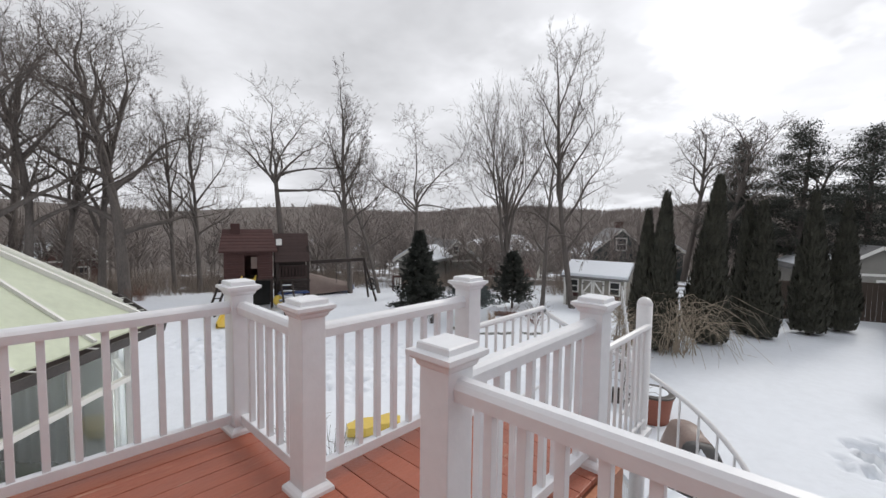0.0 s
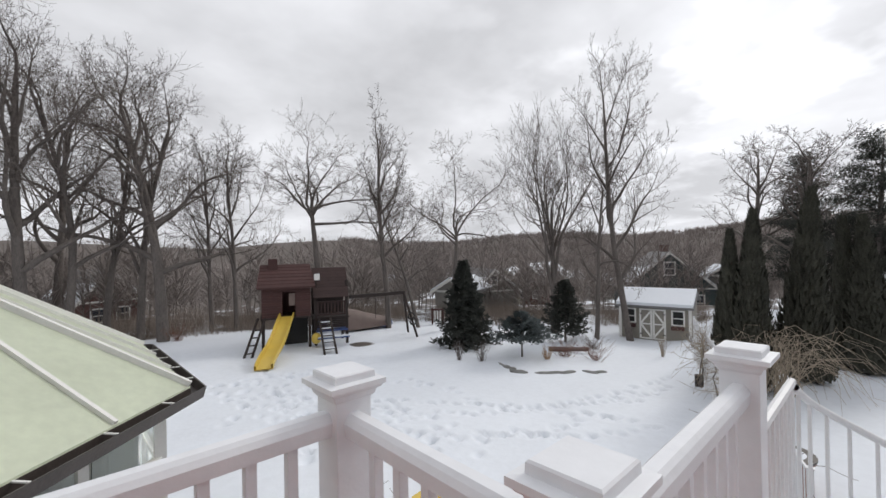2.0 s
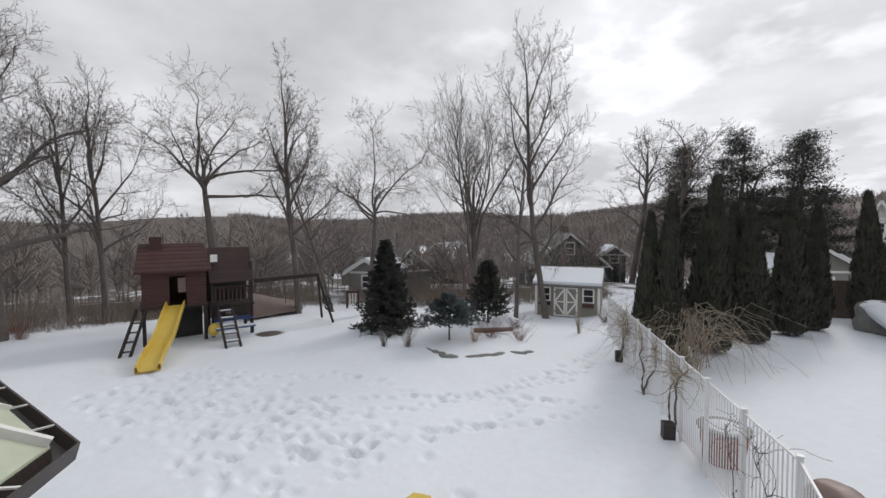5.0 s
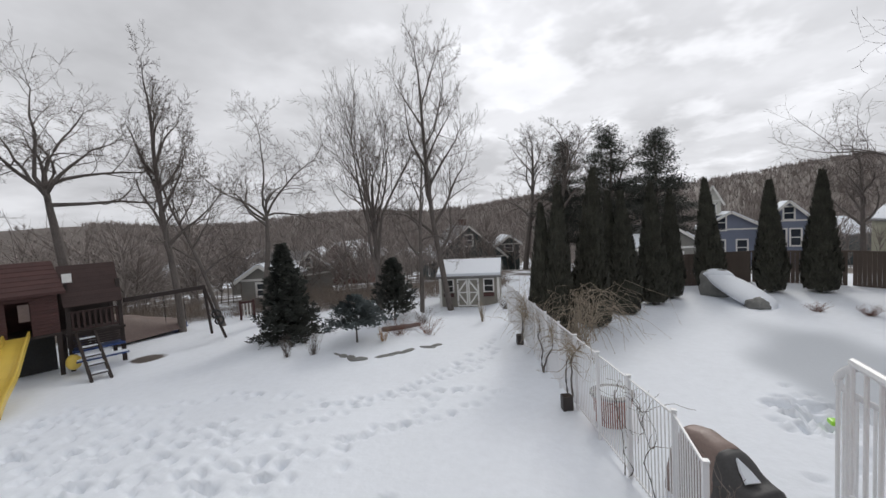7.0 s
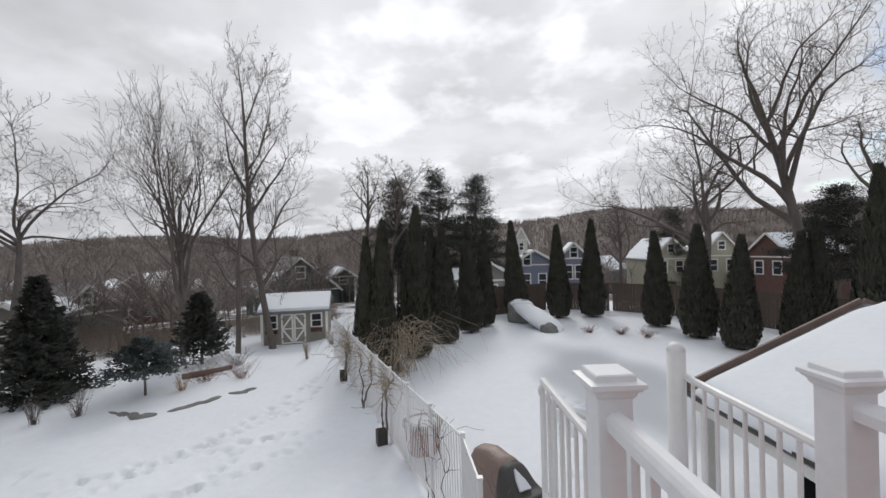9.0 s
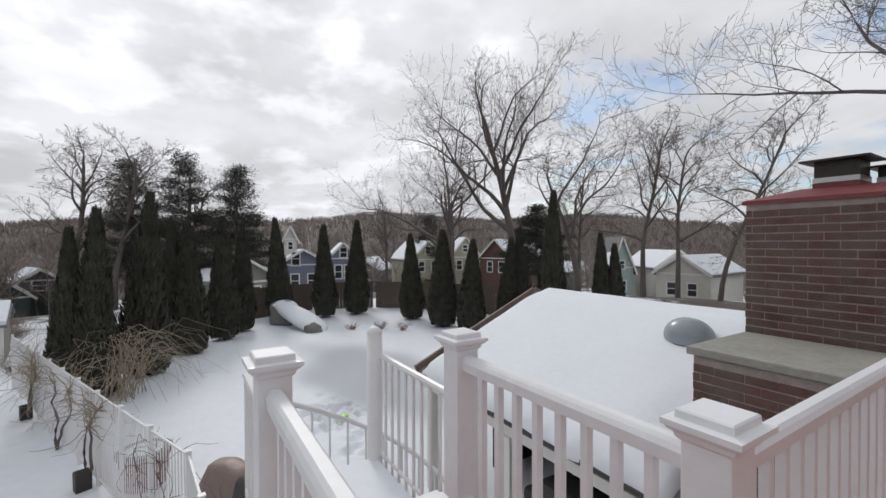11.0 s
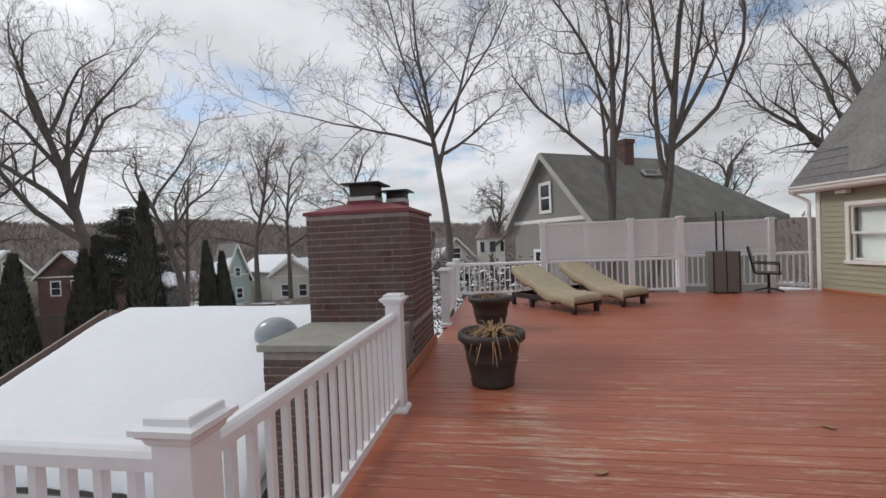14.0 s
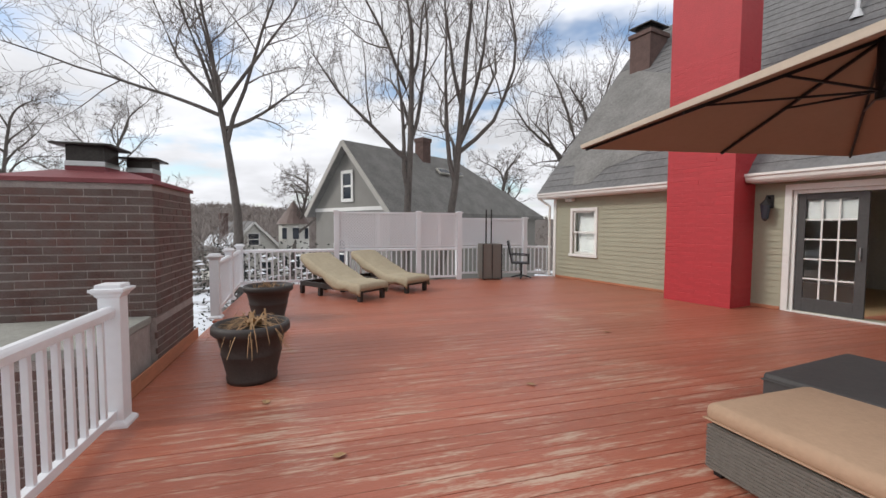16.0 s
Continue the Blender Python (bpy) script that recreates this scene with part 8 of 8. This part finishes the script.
def house(center, yaw, w, d, eave, rise, wall, label, snow=0.5, windows=(), side_windows=(), roof="shingle", hip=False, name="house", chimney=None, trim="trim"):
    """A gabled house: the gable end faces local -y; centre is the middle of that end at eave height."""
    t = thing(name, label, "house", pose(center[0], center[1], 0, 0, 0, yaw), "neighbouring houses")
    x0, x1 = -w / 2, w / 2
    base = gz(*center[:2]) - 3.0
    bm = bmesh.new()
    a = [bm.verts.new(p) for p in ((x0, 0, base), (x1, 0, base), (x1, 0, eave), (0, 0, eave + rise), (x0, 0, eave))]
    top = eave + rise if not hip else eave
    b = [bm.verts.new(p) for p in ((x0, d, base), (x1, d, base), (x1, d, eave), (0, d, top), (x0, d, eave))]
    bm.faces.new(a); bm.faces.new(list(reversed(b)))
    for k in range(5):
        bm.faces.new((a[k], b[k], b[(k + 1) % 5], a[(k + 1) % 5]))
    bmesh.ops.recalc_face_normals(bm, faces=bm.faces)
    part("wall", bm, M[wall], t)
    o, s = 0.35, rise / (w / 2)
    re = d * (0.62 if hip else 1.0)
    for sg in (-1, 1):
        pts = [(sg * (w / 2 + o), -o, eave - o * s), (0, -o, eave + rise), (0, re + (0 if hip else o), eave + rise), (sg * (w / 2 + o), d + o, eave - o * s)]
        ob = part("roof", solid([(x, y, z + 0.16) for x, y, z in pts], 0.18), M[roof], t)
        if snow:
            q = [Vector(p) for p in pts]
            lo = q[0].lerp(q[1], 0.03 if snow > 0.6 else 0.10)
            hi = q[0].lerp(q[1], 0.95 if snow > 0.6 else 0.62)
            lo2, hi2 = q[3].lerp(q[2], 0.03 if snow > 0.6 else 0.10), q[3].lerp(q[2], 0.95 if snow > 0.6 else 0.45)
            part("roof_snow", solid([(p.x, p.y, p.z + 0.26) for p in (lo, hi, hi2, lo2)], 0.095), M["snow"], t, "snow lying on the roof")
        bm = bmesh.new()
        beam(bm, (sg * (w / 2 + o), -o - 0.02, eave - o * s + 0.02), (0, -o - 0.02, eave + rise + 0.05), 0.05, 0.20)
        part("bargeboard", bm, M[trim], t)
    if hip:
        part("roof", solid([(-w / 2 - o, d + o, eave - o * s + 0.15), (0, re, eave + rise + 0.15), (w / 2 + o, d + o, eave - o * s + 0.15)], 0.18), M[roof], t)
    bm = boxes(((x0 - 0.02, -0.03, eave - 0.14), (x1 + 0.02, -0.002, eave + 0.02)))
    part("eave_trim", bm, M["trim"], t)
    for wx, wz, ww, wh in windows:
        win = part("window", boxes(((wx - ww / 2, -0.03, wz), (wx + ww / 2, -0.004, wz + wh))), M["sky_glass"], t)
        f = 0.14
        part("frame", boxes(((wx - ww / 2 - f, -0.07, wz - f), (wx - ww / 2, -0.031, wz + wh + f)), ((wx + ww / 2, -0.07, wz - f), (wx + ww / 2 + f, -0.031, wz + wh + f)), ((wx - ww / 2, -0.069, wz + wh), (wx + ww / 2, -0.031, wz + wh + f)), ((wx - ww / 2, -0.069, wz - f), (wx + ww / 2, -0.031, wz)), ((wx - ww / 2, -0.06, wz + wh / 2 - 0.04), (wx + ww / 2, -0.031, wz + wh / 2 + 0.04))), M["trim"], win)
    for sg, wy, wz, ww, wh in side_windows:
        x = sg * w / 2
        win = part("window", boxes(((x, wy - ww / 2, wz), (x + sg * 0.03, wy + ww / 2, wz + wh))), M["sky_glass"], t)
        f = 0.14
        part("frame", boxes(((x + sg * 0.031, wy - ww / 2 - f, wz - f), (x + sg * 0.06, wy - ww / 2, wz + wh + f)), ((x + sg * 0.031, wy + ww / 2, wz - f), (x + sg * 0.06, wy + ww / 2 + f, wz + wh + f)), ((x + sg * 0.031, wy - ww / 2, wz + wh), (x + sg * 0.06, wy + ww / 2, wz + wh + f)), ((x + sg * 0.031, wy - ww / 2, wz - f), (x + sg * 0.06, wy + ww / 2, wz))), M["trim"], win)
    if chimney:
        cx, cy, cw, ch = chimney
        part("chimney", boxes(((cx - cw, cy - cw, eave), (cx + cw, cy + cw, eave + rise + ch)), ((cx - cw * 1.15, cy - cw * 1.15, eave + rise + ch - 0.2), (cx + cw * 1.15, cy + cw * 1.15, eave + rise + ch))), M["roofbrick"], t)
    return t


def facing(x, y, turn=0.0):
    return math.degrees(math.atan2(y - 2.8, x - 0.6)) - 90 + turn


def build_houses():
    house((47.8, 17.4), facing(47.8, 17.4, 14), 8.6, 9.0, -2.9, 3.6, "greenhouse", "dark green gabled house, white trim, patchy snow on roof", 0.4, ((0, -1.5, 0.9, 1.2), (-2.6, -5.2, 1.0, 1.5), (2.6, -5.2, 1.0, 1.5)), ((1, 3.0, -5.0, 1.0, 1.4), (-1, 3.0, -5.0, 1.0, 1.4)), chimney=(0.6, 5.0, 0.4, 0.9))
    t = house((52.3, 13.6), facing(52, 14, 14), 2.6, 3.0, -1.7, 0.9, "greenhouse", "small roof dormer of the dark green house with snow", 0.9, ((0, -2.6, 0.9, 0.8),), name="dormer")
    house((51.4, -9.6), facing(51, -9.6, 4), 5.6, 8, -0.9, 1.6, "bluewall", "slate blue house with white window trim and snowy roof", 0.9, ((-0.9, -1.0, 0.8, 1.5), (0.9, -3.6, 0.8, 1.5), (-1.0, -3.6, 0.8, 1.5)))
    house((49.6, -13.8), facing(49.6, -13.8, 4), 3.4, 7, -0.2, 1.7, "bluewall", "slate blue gabled wing with white windows", 0.8, ((0, -0.1, 0.7, 1.1), (-0.6, -2.6, 0.7, 1.5), (0.5, -2.6, 0.7, 1.5)))
    house((58.0, -9.5), facing(58, -9.5, 0), 1.6, 2.0, 2.2, 1.6, "whitewall", "narrow cream gabled turret above far roofs", 0.3, ((0, 0.8, 0.5, 0.9),), name="turret")
    house((54.6, -28.3), facing(54.6, -28, 25), 5.4, 8, -0.8, 2.6, "yellowwall", "pale yellow house with snow on its steep roof", 0.9, ((-1.0, -2.6, 0.8, 1.4), (1.0, -2.6, 0.8, 1.4), (0, 0.0, 0.7, 1.0)))
    house((55.0, -35.3), facing(55, -35, 20), 5.0, 8, -0.6, 3.0, "yellowwall", "pale yellow gabled house behind the thujas", 0.9, ((-1.0, -2.6, 0.8, 1.4), (1.0, -2.6, 0.8, 1.4), (0, 0.2, 0.7, 1.0)))
    house((47.8, -35.6), facing(48, -35.6, -35), 5.5, 9, -0.6, 2.6, "brickwall", "red brick house with a snowy roof slope", 0.9, ((-1.0, -2.6, 0.8, 1.4), (1.0, -2.6, 0.8, 1.4)))
    house((32.2, -42.4), facing(32, -42, 20), 2.6, 5.5, -1.4, 3.5, "mintwall", "narrow pale mint house with a very steep gable", 0.5, ((0, -1.6, 0.5, 0.9), (0.1, -4.2, 0.6, 1.1)))
    house((23.8, -40.0), facing(24, -40, -25), 5.2, 8, -1.6, 1.7, "whitewall", "cream house with snow on its low gable roof", 0.9, ((-1.0, -3.8, 0.8, 1.2), (1.0, -3.8, 0.8, 1.2)))
    house((27.5, -46), facing(27, -46, 30), 5.2, 8, -1.4, 1.9, "whitewall", "far cream house with a snowy roof", 0.9, ((0, -3.2, 0.8, 1.2),))
    house((37.5, -1.9), facing(37.5, -1.9, 30), 5.5, 7, -1.5, 1.6, "greywall", "low grey house behind the thujas with patchy snow", 0.5, ((0.5, -3.0, 0.9, 1.0),))
    # white house with a round turret, beyond the far railing
    house((6.3, -43.2), facing(6.3, -43.2, 20), 5.2, 9, -0.9, 2.6, "whitewall", "white gabled house with a dark roof beyond the far railing", 0.3, ((0, -0.5, 1.0, 1.1), (-1.2, -3.6, 0.9, 1.3), (1.2, -3.6, 0.9, 1.3)), chimney=(-1.6, 4.0, 0.35, 1.0))
    tt = thing("house_turret", "round white corner turret with a conical brown roof", "turret", pose(2.5, -44.0, 0), "neighbouring houses")
    part("wall", rods(((0, 0, -8), (0, 0, 1.6), 1.5), n=16), M["whitewall"], tt)
    part("roof", rods(((0, 0, 1.6), (0, 0, 4.0), 1.75, 0.05), n=16), M["tarp"], tt)
    for a in (60, 100, 140):
        x, y = 1.5 * math.cos(radians(a)), 1.5 * math.sin(radians(a))
        for z in (0.1, -2.8):
            part("window", boxes(((x - 0.3, y - 0.06, z), (x + 0.3, y + 0.06, z + 1.1))), M["sky_glass"], tt)
    # grey neighbour behind the lattice screen
    grey = house((-1.36, -16.5), math.degrees(math.atan2(-0.53, -0.85)) - 90, 5.4, 11.5, 2.25, 2.75, "greywall", "warm grey clapboard house with dark shingle roof and white trim", 0, ((-0.1, 2.65, 0.6, 1.1), (-0.6, -0.4, 0.7, 1.2)), (), "shingle_worn", True, chimney=(0.2, 4.4, 0.28, 0.9), trim="oldtrim")
    for y in (5.0, 6.0):
        bm = bmesh.new()
        box(bm, (-0.20, -0.42, 0.0), (0.20, 0.42, 0.09), 0.01, pose(1.05, y, 4.20, 0, 45.5, 0))
        w = part("roof_window", bm, M["oldtrim"], grey, "narrow pale framed roof window")
        bm = bmesh.new()
        box(bm, (-0.14, -0.36, 0.091), (0.14, 0.36, 0.10), 0.0, pose(1.05, y, 4.20, 0, 45.5, 0))
        part("pane", bm, M["sky_glass"], w)
    # houses at the garden edge
    house((23.6, 25.2), facing(23.6, 25.2, -25), 2.8, 4.0, -1.75, 0.85, "greywall", "small grey playhouse cottage with a snowy roof", 0.9, ((0, -2.9, 0.6, 0.8),))
    house((30.2, 26.4), facing(30, 26, 30), 4.6, 7.0, -2.3, 1.8, "greywall", "brown-grey gabled house among the trees", 0.35, ((0, -1.7, 0.5, 0.7),))
    house((4.6, 47.0), facing(4.6, 47, 20), 4.6, 7.0, -2.3, 2.4, "brickwall", "dark red house behind the bare trees", 0.2, ((-0.9, -4.0, 0.8, 1.0), (0.9, -4.0, 0.8, 1.0)))
    rng = random.Random(12)
    walls = ("whitewall", "greywall", "whitewall", "yellowwall", "greenhouse", "brickwall")
    for k in range(26):
        az = rng.uniform(14, 62) if k < 16 else rng.uniform(-62, -14)
        dist = rng.uniform(58, 135) if k < 16 else rng.uniform(75, 150)
        x, y = dist * math.cos(radians(az)), dist * math.sin(radians(az))
        g = gz(x, y)
        house((x, y), facing(x, y, rng.uniform(-60, 60)), rng.uniform(6, 8), rng.uniform(8, 11), g + rng.uniform(3.4, 4.6), rng.uniform(2, 3), walls[k % 6], "distant house in the valley with snow on its roof", 0.9, ((-1.4, g + 1.2, 0.9, 1.3), (1.4, g + 1.2, 0.9, 1.3)))


build_houses()


def build_roadside():
    """Rhododendron and parked car seen past the far railing."""
    rng = random.Random(21)
    t = thing("evergreen_shrub", "broad-leaved evergreen shrub dusted with snow behind the railing", "shrub", pose(1.2, -10.4, gz(1.2, -10.4)), "garden shrubs")
    v, f = [], []
    stems_v, stems_f = [], []
    for k in range(46):
        a, r = rng.uniform(0, 6.283), rng.uniform(0.2, 1.7)
        h = rng.uniform(1.6, 3.9)
        tip = Vector((r * math.cos(a) * 1.2, r * math.sin(a) * 0.7, h))
        tube(stems_v, stems_f, [Vector((0.2 * math.cos(a), 0.2 * math.sin(a), 0)), tip * 0.55 + Vector((0, 0, 0.2)), tip], [0.02, 0.014, 0.006], 4)
        for _ in range(46):
            p = tip + Vector((rng.gauss(0, 0.26), rng.gauss(0, 0.26), rng.gauss(-0.05, 0.22)))
            d = Vector((rng.gauss(0, 1), rng.gauss(0, 1), rng.gauss(-0.5, 0.5))).normalized() * rng.uniform(0.08, 0.15)
            w = d.orthogonal().normalized() * 0.028
            i = len(v)
            v.extend((p, p + d * 0.5 + w, p + d, p + d * 0.5 - w))
            f.append((i, i + 1, i + 2, i + 3))
    raw("foliage", v, f, M["needle"], t)
    raw("stem", stems_v, stems_f, M["bark"], t)
    v, f = [], []
    for k in range(160):
        a, r = rng.uniform(0, 6.283), rng.uniform(0.2, 1.7)
        p = Vector((r * math.cos(a) * 1.2, r * math.sin(a) * 0.7, rng.uniform(1.9, 3.95)))
        i = len(v)
        s = rng.uniform(0.04, 0.11)
        v.extend((p + Vector((-s, -s, 0)), p + Vector((s, -s, 0.01)), p + Vector((s, s, 0)), p + Vector((-s, s, 0.01)), p + Vector((0, 0, 0.05))))
        f.extend(((i, i + 1, i + 4), (i + 1, i + 2, i + 4), (i + 2, i + 3, i + 4), (i + 3, i, i + 4)))
    tagged(raw("snow_clump", v, f, M["snow"], t), kind="stuff")
    c = thing("parked_car", "dark parked car with snow on its roof beyond the garden", "car", pose(-0.6, -39.5, gz(-0.6, -39.5), 0, 0, 15))
    bm = bmesh.new()
    prof = [(-2.2, 0.35), (-2.2, 0.8), (-1.3, 0.95), (-0.7, 1.42), (0.8, 1.45), (1.6, 1.0), (2.2, 0.9), (2.25, 0.35)]
    a = [bm.verts.new((x, -0.85, z)) for x, z in prof]
    b = [bm.verts.new((x, 0.85, z)) for x, z in prof]
    for k in range(len(prof)):
        bm.faces.new((a[k], b[k], b[(k + 1) % len(prof)], a[(k + 1) % len(prof)]))
    bm.faces.new(a); bm.faces.new(list(reversed(b)))
    bmesh.ops.recalc_face_normals(bm, faces=bm.faces)
    part("body", bm, M["lead"], c)
    for x in (-1.4, 1.45):
        for y in (-0.8, 0.8):
            part("wheel", rods(((x, y - 0.1, 0.33), (x, y + 0.1, 0.33), 0.33), n=18), M["charcoal"], c)
    part("roof_snow", boxes(((-0.65, -0.75, 1.44), (0.8, 0.75, 1.55)), bevel=0.03), M["snow"], c)


build_roadside()
